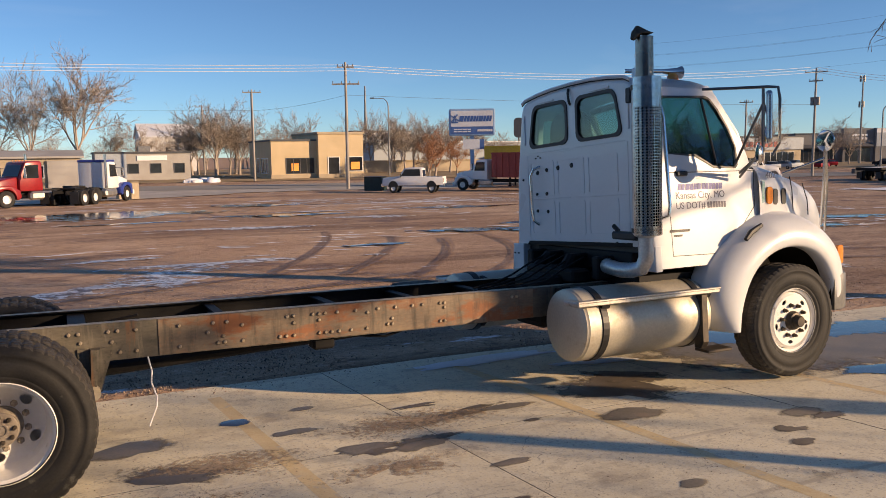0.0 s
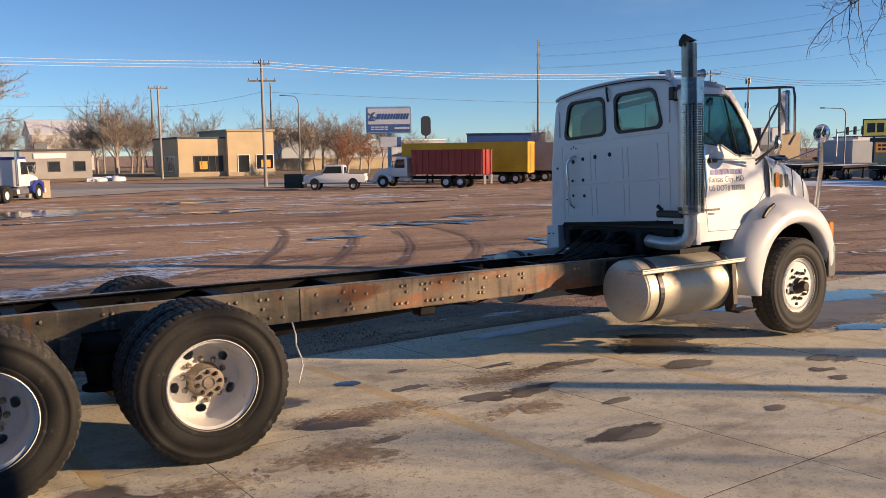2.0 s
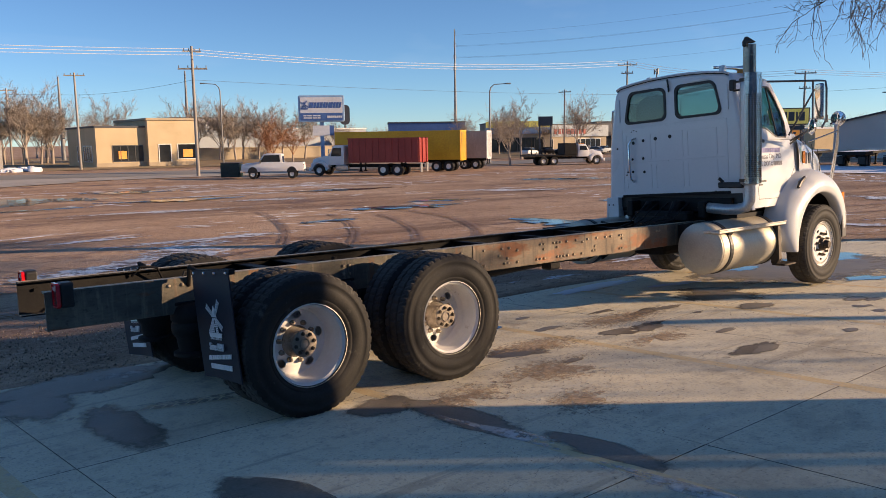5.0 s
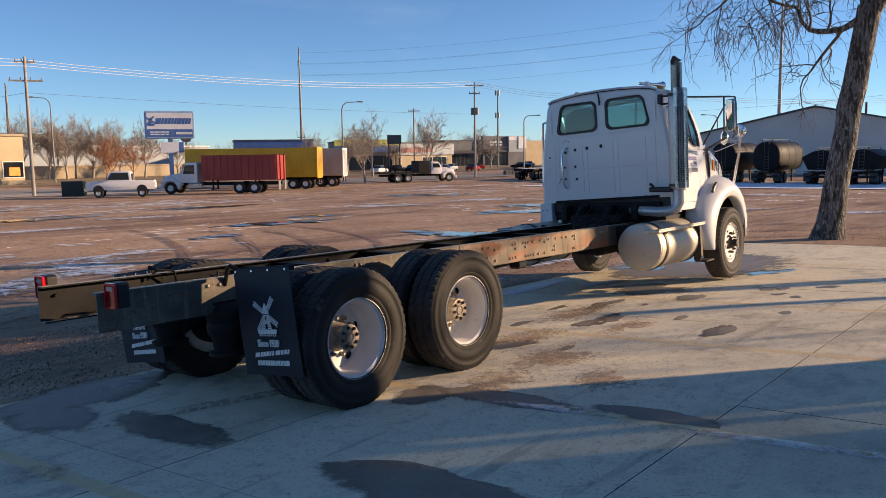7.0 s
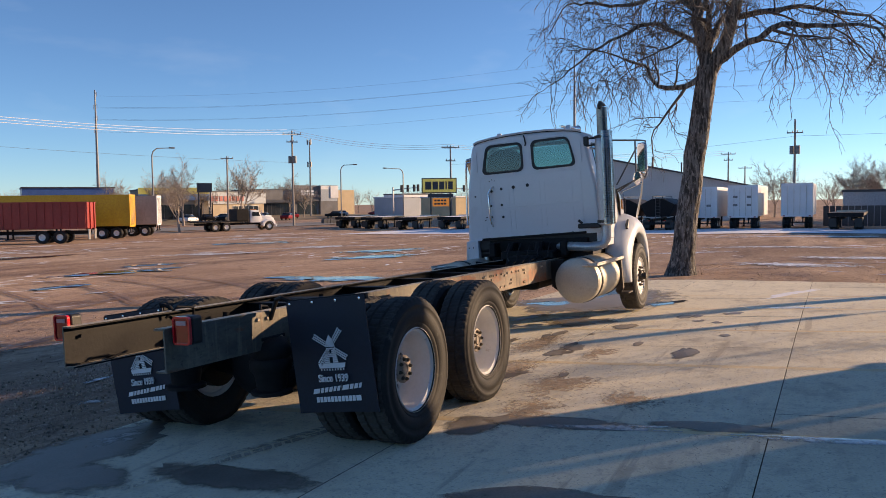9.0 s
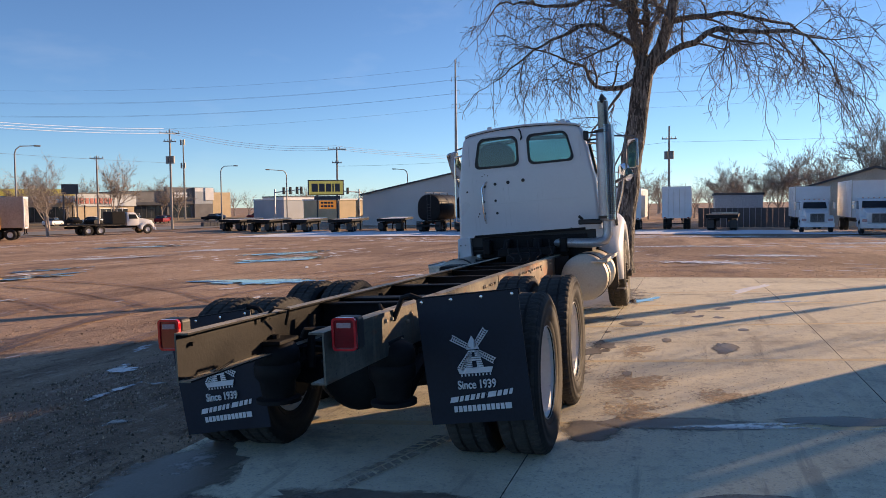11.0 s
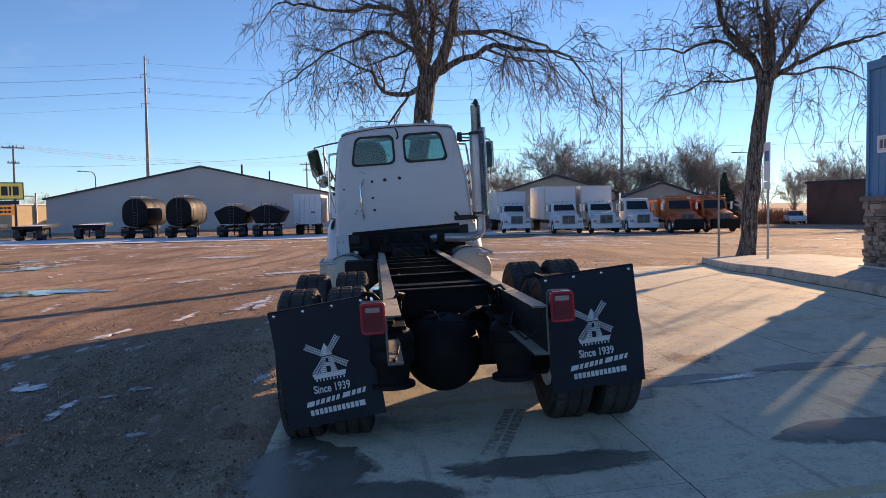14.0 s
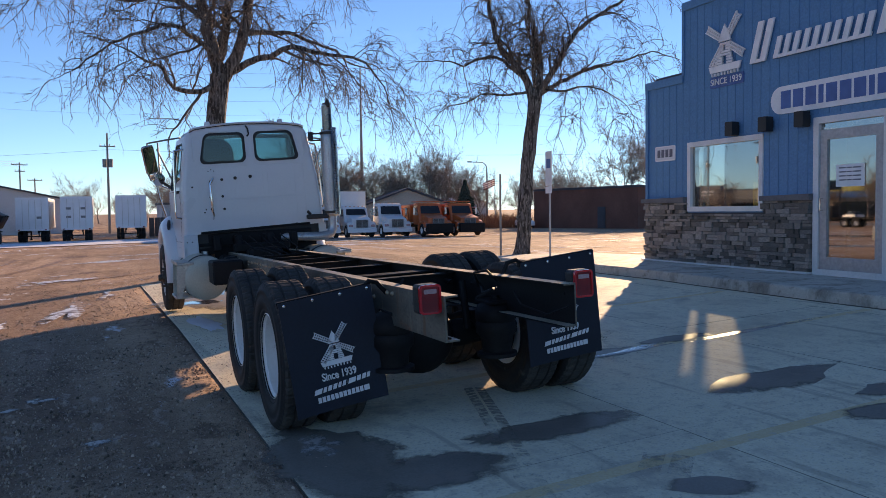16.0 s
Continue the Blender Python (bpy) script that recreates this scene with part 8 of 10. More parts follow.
def dump_truck(x, y, heading, paint, label):
    v = thing("dump_truck", on_ground(x, y, heading), label, "truck", "dump trucks")
    conventional_cab(v, 0, paint, 2.6)
    chassis(v, -8.0, -0.4)
    bm = bmesh.new()
    prism(bm, [(-7.8, 1.15), (-3.6, 1.15), (-3.5, 2.5), (-3.7, 2.62), (-7.9, 2.45)], "y", -1.2, 1.2, 0.03)
    b = part("dump_body", bm, M_ORANGE, v)
    for k in range(6):
        for s in (-1, 1):
            block(b, "body_rib", -7.4 + 0.7 * k - 0.05, -7.4 + 0.7 * k + 0.05, s * 1.21 - 0.04, s * 1.21 + 0.04, 1.2, 2.4, M_ORANGE)
    block(v, "cab_shield", -3.6, -2.4, -1.05, 1.05, 2.78, 2.86, M_ORANGE, 0.02)
    block(v, "plow_frame", 0.1, 0.5, -1.1, 1.1, 0.3, 1.05, M_BLACK, 0.05)
    wheels(v, (-0.85,), 1.02)
    wheels(v, (-5.6, -6.9), 1.08, dual=True)
    return v


def day_cab(x, y, heading, paint, low, label, blue_roof=None):
    v = thing("tractor_truck", on_ground(x, y, heading), label, "truck", "tractor trucks")
    c = conventional_cab(v, 0, paint, 2.65, 0.0, low)
    if blue_roof:
        block(c, "roof_visor", -3.25, -2.2, -1.03, 1.03, 2.68, 2.84, blue_roof, 0.04)
    chassis(v, -7.4, -0.4)
    block(v, "fifth_wheel", -6.4, -5.4, -0.5, 0.5, 1.0, 1.12, M_BLACK, 0.03)
    for s in (-1, 1):
        block(v, "fuel_tank", -3.8, -2.3, s * 0.95 - 0.26, s * 0.95 + 0.26, 0.42, 0.92, M_ALU, 0.12)
        bm = bmesh.new()
        box(bm, -7.42, -7.38, s * 0.95 - 0.28, s * 0.95 + 0.28, 0.2, 0.9)
        part("mud_flap", bm, M_GASKET, v)
    bm = bmesh.new()
    tube(bm, [(-3.35, -0.95, 1.0), (-3.35, -0.95, 3.2)], 0.08, 10)
    part("exhaust_pipe", bm, M_CHROME, v)
    wheels(v, (-0.85,), 1.02)
    wheels(v, (-5.3, -6.6), 1.08, dual=True)
    return v


def van_trailer(x, y, heading, length, paint, rear, label, top=4.05, group="van trailers", marks=0):
    """x, y: the middle of its rear end."""
    v = thing("van_trailer", on_ground(x, y, heading), label, "trailer", group)
    b = block(v, "van_body", 0.0, length, -1.28, 1.28, 1.15, top, paint, 0.025)
    bm = bmesh.new()
    for s in (-1, 1):
        for k in range(int(length / 0.61)):
            box(bm, 0.3 + 0.61 * k - 0.012, 0.3 + 0.61 * k + 0.012, s * 1.28 - 0.006, s * 1.28 + 0.006, 1.2, top - 0.1)
    part("side_posts", bm, paint, b, kind="stuff")
    bm = bmesh.new()
    for s in (-1, 1):
        box(bm, -0.03, 0.05, s * 1.27 - 0.04, s * 1.27 + 0.04, 1.1, top + 0.01)
    box(bm, -0.03, 0.05, -1.28, 1.28, top - 0.16, top + 0.015)
    box(bm, -0.03, 0.05, -1.28, 1.28, 1.05, 1.2)
    part("rear_frame", bm, rear, b)
    for s in (-1, 1):
        d = block(b, "rear_door", -0.012, 0.01, min(0.006 * s, 1.22 * s), max(0.006 * s, 1.22 * s), 1.22, top - 0.17, rear, 0.004)
        for q in (0.25, 0.75):
            bm = bmesh.new()
            tube(bm, [(-0.035, s * q, 1.22), (-0.035, s * q, top - 0.2)], 0.018, 6)
            part("lock_rod", bm, M_ALU, d)
    for k in range(marks):
        block(b, "vent", -0.03, -0.01, -0.75 + 1.2 * (k % 2) , -0.35 + 1.2 * (k % 2), 2.1 + 0.75 * (k // 2), 2.3 + 0.75 * (k // 2), M_BUMPER)
    for s in (-1, 1):
        block(b, "tail_lamp", -0.045, -0.03, s * 1.05 - 0.08, s * 1.05 + 0.08, 1.08, 1.16, M_RED_LENS)
    block(v, "underride_guard", 0.05, 0.13, -1.15, 1.15, 0.5, 0.6, M_BLACK)
    for s in (-1, 1):
        block(v, "guard_post", 0.05, 0.13, s * 0.5 - 0.05, s * 0.5 + 0.05, 0.6, 1.15, M_BLACK)
        bm = bmesh.new()
        box(bm, length - 2.6, length - 2.45, s * 0.7 - 0.07, s * 0.7 + 0.07, 0.1, 1.15)
        box(bm, length - 2.7, length - 2.35, s * 0.7 - 0.14, s * 0.7 + 0.14, 0.02, 0.1)
        part("landing_leg", bm, M_BLACK, v)
    chassis(v, 0.4, 4.0, 0.85)
    wheels(v, (1.2, 2.45), 1.08, dual=True)
    return v


def flatbed_trailer(x, y, heading, length, label, group="flatbed trailers", deck=None):
    v = thing("flatbed_trailer", on_ground(x, y, heading), label, "trailer", group)
    d = block(v, "deck", 0, length, -1.28, 1.28, 1.26, 1.38, deck or M_WOOD, 0.01)
    for s in (-1, 1):
        block(d, "side_rail", 0, length, s * 1.29 - 0.03, s * 1.29 + 0.03, 1.18, 1.40, M_BLACK)
        block(v, "main_beam", 0.3, length - 0.3, s * 0.45 - 0.06, s * 0.45 + 0.06, 0.80, 1.26, M_BLACK)
        bm = bmesh.new()
        box(bm, length - 2.6, length - 2.45, s * 0.75 - 0.07, s * 0.75 + 0.07, 0.1, 1.2)
        box(bm, length - 2.7, length - 2.35, s * 0.75 - 0.14, s * 0.75 + 0.14, 0.02, 0.1)
        part("landing_leg", bm, M_BLACK, v)
        block(v, "mud_flap", 0.1, 0.13, s * 0.95 - 0.28, s * 0.95 + 0.28, 0.25, 0.95, M_GASKET)
        block(v, "tail_lamp", -0.03, 0.0, s * 0.95 - 0.15, s * 0.95 + 0.15, 1.2, 1.3, M_RED_LENS)
    block(v, "rear_sill", -0.04, 0.04, -1.28, 1.28, 1.08, 1.40, M_BLACK)
    block(v, "head_board", length - 0.08, length, -1.2, 1.2, 1.38, 1.5, M_ALU)
    wheels(v, (1.2, 2.45), 1.08, dual=True, rim=FAR_RIM_DARK)
    return v


def squared(bm, cz):
    """Fills the round section out towards a box with a domed top."""
    for q in bm.verts:
        r = math.hypot(q.co.y, q.co.z - cz)
        if r > 0.05:
            n = 3.4 if q.co.z < cz else 2.4
            k = ((abs(q.co.y) / r) ** n + (abs(q.co.z - cz) / r) ** n) ** (-1 / n)
            q.co.y, q.co.z = q.co.y * k * 0.93, cz + (q.co.z - cz) * k


def tank_trailer(x, y, heading, length, label, r=1.2, cz=2.25, hopper=False):
    v = thing("tank_trailer", on_ground(x, y, heading), label, "trailer", "tank trailers")
    bm = bmesh.new()
    if hopper:
        prof = [(-1.55, 2.35), (-1.4, 2.0), (-1.0, 1.25), (1.0, 1.25), (1.4, 2.0), (1.55, 2.35), (0.6, 2.85), (0.0, 2.95), (-0.6, 2.85)]
        prism(bm, prof, "x", 0.4, length, 0.04)
    else:
        lathe(bm, [(0.0001, 0.28), (r * 0.6, 0.30), (r * 0.92, 0.42), (r, 0.6), (r, length - 0.6), (r * 0.92, length - 0.42), (0.0001, length - 0.28)], 32, axis="x", at=(0, 0, cz))
        squared(bm, cz)
    bmesh.ops.recalc_face_normals(bm, faces=bm.faces)
    t = part("tank", bm, M_BLKTANK, v, smooth=True)
    bm = bmesh.new()
    for k in range(4):
        xk = 0.9 + k * (length - 1.8) / 3
        if hopper:
            box(bm, xk - 0.04, xk + 0.04, -1.60, 1.60, 2.28, 2.38)
        else:
            lathe(bm, [(r + 0.002, -0.04), (r + 0.018, -0.03), (r + 0.018, 0.03), (r + 0.002, 0.04)], 28, axis="x", at=(xk, 0, cz))
    if not hopper:
        squared(bm, cz)
    pieces("tank_ring", bm, M_BLKTANK, t)
    bm = bmesh.new()
    top = cz + r if not hopper else 2.95
    tube(bm, [(0.6, -0.45, top - 0.1), (0.6, -0.45, top + 0.18), (length * 0.7, -0.45, top + 0.18), (length * 0.7, -0.45, top - 0.1)], 0.03, 6)
    tube(bm, [(0.6, 0.45, top - 0.1), (0.6, 0.45, top + 0.18), (length * 0.7, 0.45, top + 0.18), (length * 0.7, 0.45, top - 0.1)], 0.03, 6)
    tube(bm, [(0.25, -0.25, 0.9), (0.25, -0.25, top + 0.1)], 0.025, 6)
    tube(bm, [(0.25, 0.15, 0.9), (0.25, 0.15, top + 0.1)], 0.025, 6)
    for k in range(7):
        tube(bm, [(0.25, -0.25, 1.1 + 0.28 * k), (0.25, 0.15, 1.1 + 0.28 * k)], 0.018, 5)
    part("ladder_and_rail", bm, M_DARK_STEEL, v)
    for s in (-1, 1):
        block(v, "fender", 0.2, 3.3, s * 1.08 - 0.25, s * 1.08 + 0.25, 1.06, 1.10, M_BLACK)
        block(v, "mud_flap", 0.12, 0.15, s * 1.0 - 0.28, s * 1.0 + 0.28, 0.25, 1.0, M_GASKET)
        block(v, "tail_lamp", 0.08, 0.12, s * 0.7 - 0.1, s * 0.7 + 0.1, 0.85, 0.95, M_RED_LENS)
        bm = bmesh.new()
        box(bm, length - 2.2, length - 2.05, s * 0.6 - 0.06, s * 0.6 + 0.06, 0.02, 1.2)
        part("landing_leg", bm, M_BLACK, v)
    chassis(v, 0.15, length - 0.3, 0.82)
    block(v, "bumper", 0.05, 0.15, -1.15, 1.15, 0.55, 0.75, M_BLACK)
    wheels(v, (1.1, 2.35), 1.08, dual=True, rim=FAR_RIM_DARK)
    return v


def pickup(x, y, heading, paint, label):
    """x, y: the middle between its axles."""
    v = thing("pickup_truck", on_ground(x, y, heading) @ Matrix.Diagonal((0.88, 0.97, 1.04, 1)), label, "pickup")
    lowp = [(-2.9, 0.62), (2.75, 0.58), (2.85, 0.80), (2.80, 1.16), (2.60, 1.22), (1.30, 1.30), (-2.85, 1.28), (-2.92, 1.0)]
    b = profile(v, "body", lowp, 0.98, paint, 0.05)
    c = profile(v, "cab", [(-0.95, 1.24), (1.30, 1.24), (0.80, 1.90), (0.62, 1.98), (-0.72, 1.98), (-0.90, 1.90)], 0.88, paint, 0.06)
    for s in (-1, 1):
        bm = bmesh.new()
        sheet(bm, [(-0.75, 1.34), (1.08, 1.34), (0.70, 1.86), (-0.70, 1.88)], [], lambda a, z, w: (a, s * (0.882 + w), z), 0.008)
        part("side_window", bm, M_WINDARK, c)
        bm = bmesh.new()
        sheet(bm, [(a, 0.5 + z) for a, z in [(1.8 + 0.47 * math.cos(radians(t)), 0.47 * math.sin(radians(t))) for t in range(0, 181, 20)]], [], lambda a, z, w: (a, s * (0.975 + w), z), 0.012)
        part("wheel_arch", bm, M_GASKET, b)
        bm = bmesh.new()
        sheet(bm, [(a, 0.5 + z) for a, z in [(-1.8 + 0.47 * math.cos(radians(t)), 0.47 * math.sin(radians(t))) for t in range(0, 181, 20)]], [], lambda a, z, w: (a, s * (0.975 + w), z), 0.012)
        part("wheel_arch", bm, M_GASKET, b)
        block(v, "tail_lamp", -2.93, -2.88, s * 0.9 - 0.06, s * 0.9 + 0.06, 0.85, 1.15, M_RED_LENS)
        block(v, "headlight", 2.7, 2.83, s * 0.75 - 0.15, s * 0.75 + 0.15, 0.85, 1.05, M_CLEAR_LENS, 0.02)
        block(v, "side_mirror", 1.0, 1.08, s * 1.08 - 0.1, s * 1.08 + 0.1, 1.25, 1.5, M_GASKET, 0.02)
    bm = bmesh.new()
    sheet(bm, [(-0.72, 1.30), (0.72, 1.30), (0.66, 1.80), (-0.66, 1.80)], [], lambda a, z, w: (-0.945 + 0.08 * (z - 1.3) - w, a, z), 0.01)
    part("rear_window", bm, M_WINDARK, c)
    bm = bmesh.new()
    sheet(bm, [(-0.74, 0.0), (0.74, 0.0), (0.66, 1.0), (-0.66, 1.0)], [], lambda a, z, w: (1.285 - 0.47 * z + w, a, 1.29 + 0.58 * z), 0.01)
    part("windscreen", bm, M_WINDARK, c)
    block(b, "bed_opening", -2.78, -1.05, -0.82, 0.82, 1.275, 1.288, M_GASKET)
    block(v, "rear_bumper", -3.05, -2.9, -0.95, 0.95, 0.55, 0.75, M_CHROME, 0.03)
    block(v, "front_bumper", 2.75, 2.95, -0.98, 0.98, 0.5, 0.75, M_CHROME, 0.04)
    wheels(v, (1.8, -1.8), 0.86, 0.78)
    return v


pickup(27.05, 54.4, 145.5, M_WHITE_FAR, "white pickup truck parked at the lot's edge")
v = thing("dumpster", on_ground(25.0, 58.0, 55), "dark green steel waste container", "dumpster")
bm = bmesh.new()
prism(bm, [(-0.9, 0.12), (0.9, 0.12), (0.95, 1.2), (-0.95, 1.3)], "y", -0.75, 0.75, 0.03)
part("container", bm, M_DUMP, v)
for k in range(4):
    block(v, "rib", -0.8 + 0.5 * k, -0.72 + 0.5 * k, -0.79, 0.79, 0.15, 1.2, M_DUMP)
block(v, "lid", -0.97, 0.97, -0.78, 0.78, 1.25, 1.32, M_GASKET, 0.02)

# white tractor with a red scrap box on its back
v = thing("rolloff_truck", on_ground(33.0, 57.8, 125.8), "white truck carrying a ribbed red open box", "truck")
conventional_cab(v, 0, M_WHITE_FAR, 2.6)
chassis(v, -10.2, -0.4)
b = block(v, "red_box", -10.3, -3.7, -1.25, 1.25, 1.15, 3.25, M_RED, 0.03)
for k in range(11):
    for s in (-1, 1):
        block(b, "box_rib", -10.1 + 0.6 * k - 0.06, -10.1 + 0.6 * k + 0.06, s * 1.27 - 0.05, s * 1.27 + 0.05, 1.15, 3.2, M_RED)
for s in (-1, 1):
    block(b, "top_rail", -10.3, -3.7, s * 1.28 - 0.06, s * 1.28 + 0.06, 3.15, 3.28, M_RED)
    block(b, "gate_post", -10.4, -10.3, s * 0.6 - 0.08, s * 0.6 + 0.08, 1.1, 3.25, M_RED)
    block(v, "mud_flap", -10.35, -10.3, s * 0.9 - 0.3, s * 0.9 + 0.3, 0.3, 1.1, M_ALU)
block(v, "fuel_tank", -3.6, -2.4, 0.65, 1.2, 0.45, 0.95, M_ALU, 0.1)
wheels(v, (-0.85,), 1.02)
wheels(v, (-6.9, -8.2), 1.1, dual=True)
van_trailer(47.6, 54.2, 126.5, 13.0, M_YEL, M_YEL, "bright yellow van trailer with dusty sides", 4.0, "van trailers by the road")
van_trailer(53.6, 57.0, 126.5, 12.0, M_BEIGE, M_WHITE_FAR, "beige van trailer with white rear doors", 4.0, "van trailers by the road")
v = day_cab(4.2, 54.2, 60, M_WHITE_FAR, M_BLUE, "white tractor truck with blue fenders and roof", M_BLUE)
day_cab(-3.6, 47.6, 212, M_RED_T, M_RED_T, "red tractor truck without a trailer")
v = thing("flatbed_truck", on_ground(71.6, 57.0, -27), "white flatbed truck with a dark bulkhead", "truck")
conventional_cab(v, 0, M_WHITE_FAR, 2.35)
chassis(v, -9.4, -0.4)
block(v, "deck", -9.6, -3.5, -1.25, 1.25, 1.05, 1.2, M_BLACK, 0.01)
block(v, "bulkhead", -4.9, -3.45, -1.2, 1.2, 1.2, 2.55, M_BLACK, 0.03)
for x in (-8.2, -6.9):
    block(v, "stake", x - 0.05, x + 0.05, 1.1, 1.2, 1.2, 3.3, M_BLACK)
wheels(v, (-0.85,), 1.02)
wheels(v, (-6.2, -7.5), 1.1, dual=True)

# the row at the lot's east side
for x, y, ln in ((77.0, 50.0, 9), (74.0, 44.4, 9), (71.5, 38.5, 10), (71.5, 33.2, 10), (73.0, 28.2, 10)):
    flatbed_trailer(x, y, 12, ln, "dark flatbed trailer with a snowy deck", deck=M_SNOW)
for x, y, hp in ((71.0, 23.2, False), (70.5, 19.0, False), (68.5, 13.8, True), (67.5, 10.4, True)):
    tank_trailer(x, y, 2, 9.0, "low black hopper trailer with a peaked top" if hp else "black tank trailer with ladder and rails", r=1.0 if hp else 1.35, cz=2.05 if hp else 2.5, hopper=hp)
for x, y, tp, mk in ((71.8, 7.0, 3.95, 1), (71.6, 3.45, 4.0, 4), (71.4, -1.1, 4.0, 0)):
    van_trailer(x, y, -1, 10.0 if mk else 8.5, M_WHITE_FAR, M_WHITE_FAR, "white van trailer parked on snowy ground", tp, "white van trailers", mk)
flatbed_trailer(66.0, -4.9, -4, 8.5, "dark chassis trailer on landing legs", "chassis trailers", M_BLACK)
for x, y, tp, ln in ((59.8, -11.5, 3.6, 6.5), (54.7, -14.7, 3.85, 7.5), (54.6, -17.7, 3.85, 7.5)):
    box_truck(x, y, 178, ln, "white box truck with a silver box, facing the lot", tp)
day_cab(53.4, -20.3, 178, M_WHITE_FAR, M_WHITE_FAR, "white tractor truck facing the lot")
dump_truck(51.6, -23.1, 178, M_ORANGE, "orange dump truck with a plow frame")
dump_truck(51.8, -26.0, 178, M_ORANGE, "orange dump truck with a plow frame")


def car(x, y, heading, paint, label):
    v = thing("car", on_ground(x, y, heading), label, "car", "distant cars")
    b = profile(v, "body", [(-2.2, 0.35), (2.2, 0.35), (2.3, 0.6), (2.1, 0.85), (1.2, 0.95), (-2.1, 1.0), (-2.3, 0.7)], 0.88, paint, 0.06)
    c = profile(v, "cabin", [(-1.6, 0.95), (1.1, 0.93), (0.45, 1.42), (-0.9, 1.45)], 0.76, M_WINDARK, 0.05)
    block(c, "car_roof", -0.95, 0.45, -0.7, 0.7, 1.43, 1.47, paint, 0.02)
    wheels(v, (1.4, -1.4), 0.8, 0.62, FAR_RIM_DARK)
    return v


car(79, -46.5, 160, M_WHITE_FAR, "white car parked before a brick building")
car(82, -48.0, 160, M_GREYB, "grey car parked before a brick building")
for k, (x, y) in enumerate(((108, 96), (113, 95), (118, 97), (124, 94), (112, 104), (119, 106), (128, 103), (140, 105), (150, 100), (104, 101), (168, 110), (176, 104))):
    car(x, y, 20 + 40 * (k % 3), (M_BLKTANK, M_WHITE_FAR, M_GREYB, M_RED_T)[k % 4], "distant car parked before the shops")

# ---- buildings round the lot ----
def hut(name, x0, x1, y0, y1, h, wall, label, turn=0.0, roof=None, pitch=0.0, base=None):
    """A building with walls and a roof; x0..y1 in its own frame about its first corner."""
    z = base if base is not None else min(ground_z(x0, y0), ground_z(x1, y1)) - 0.1
    v = thing(name, pose(x0, y0, z, 0, 0, turn), label, "building")
    L, D = x1 - x0, y1 - y0
    bm = bmesh.new()
    if pitch:
        prism(bm, [(0, 0), (D, 0), (D, h), (D / 2, h + pitch), (0, h)], "x", 0, L)
    else:
        box(bm, 0, L, 0, D, 0, h)
    part("wall", bm, wall, v)
    bm = bmesh.new()
    if pitch:
        for a, b in (((-0.4, h - 0.15), (D / 2, h + pitch + 0.05)), ((D + 0.4, h - 0.15), (D / 2, h + pitch + 0.05))):
            prism(bm, [a, b, (b[0], b[1] + 0.2), (a[0], a[1] + 0.2)], "x", -0.4, L + 0.4)
    else:
        box(bm, -0.15, L + 0.15, -0.15, D + 0.15, h, h + 0.25)
    part("roof", bm, roof or M_ROOFD, v)
    return v


def opening(v, u0, u1, z0, z1, face="front", frame_mat=None, rows=1, cols=1):
    """A window or door on the face at y = 0 (front) or x = 0 (side)."""
    put = (lambda a, z, w: (a, -w, z)) if face == "front" else (lambda a, z, w: (-w, a, z))
    bm = bmesh.new()
    ring_plate(bm, [(u0 - 0.1, z0 - 0.1), (u1 + 0.1, z0 - 0.1), (u1 + 0.1, z1 + 0.1), (u0 - 0.1, z1 + 0.1)], [(u0, z0), (u1, z0), (u1, z1), (u0, z1)], put, 0.08)
    for k in range(1, cols):
        u = u0 + (u1 - u0) * k / cols
        sheet(bm, [(u - 0.05, z0), (u + 0.05, z0), (u + 0.05, z1), (u - 0.05, z1)], [], put, 0.07)
    fr = part("window", bm, frame_mat or M_FRAME_W, v)
    bm = bmesh.new()
    sheet(bm, [(u0, z0), (u1, z0), (u1, z1), (u0, z1)], [], put, 0.03)
    part("pane", bm, M_WINDARK, fr)


# tan stucco restaurant
v = hut("restaurant", 28.3, 35.0, 108.0, 122.0, 5.5, M_TAN, "tan stucco restaurant with tall entrance block")
opening(v, 2.2, 6.2, 0.9, 3.0, "front", M_ROOFD, cols=4)
opening(v, 2.0, 6.0, 0.9, 3.0, "side", M_FRAME_W, cols=4)
opening(v, 7.5, 9.0, 0.9, 3.0, "side", M_FRAME_W, cols=2)
bm = bmesh.new()
box(bm, 6.7, 13.6, -1.0, 13.0, 0, 6.5)
t = part("entrance_block", bm, M_TAN, v)
bm = bmesh.new()
box(bm, 6.5, 13.8, -1.2, 13.2, 6.5, 6.8)
part("parapet", bm, M_TAN2, t)
bm = bmesh.new()
box(bm, -0.1, 6.7, -0.1, 0.0, 0, 0.7)
box(bm, 6.65, 13.65, -1.1, -1.0, 0, 0.7)
part("plinth", bm, M_TAN2, v)
bm = bmesh.new()
for u0, u1, y in ((8.2, 9.8, -1.0), (10.9, 13.4, -1.0)):
    ring_plate(bm, [(u0 - 0.12, 0.1 if u0 < 9 else 1.0), (u1 + 0.12, 0.1 if u0 < 9 else 1.0), (u1 + 0.12, 3.2), (u0 - 0.12, 3.2)], [(u0, 0.2 if u0 < 9 else 1.1), (u1, 0.2 if u0 < 9 else 1.1), (u1, 3.1), (u0, 3.1)], lambda a, z, w: (a, y - w, z), 0.08)
f = part("entrance_glazing", bm, M_FRAME_W, v)
bm = bmesh.new()
for u0, u1, z0 in ((8.2, 9.8, 0.2), (10.9, 13.4, 1.1)):
    box(bm, u0, u1, -1.03, -1.0, z0, 3.1)
part("pane", bm, M_WINDARK, f)
bm = bmesh.new()
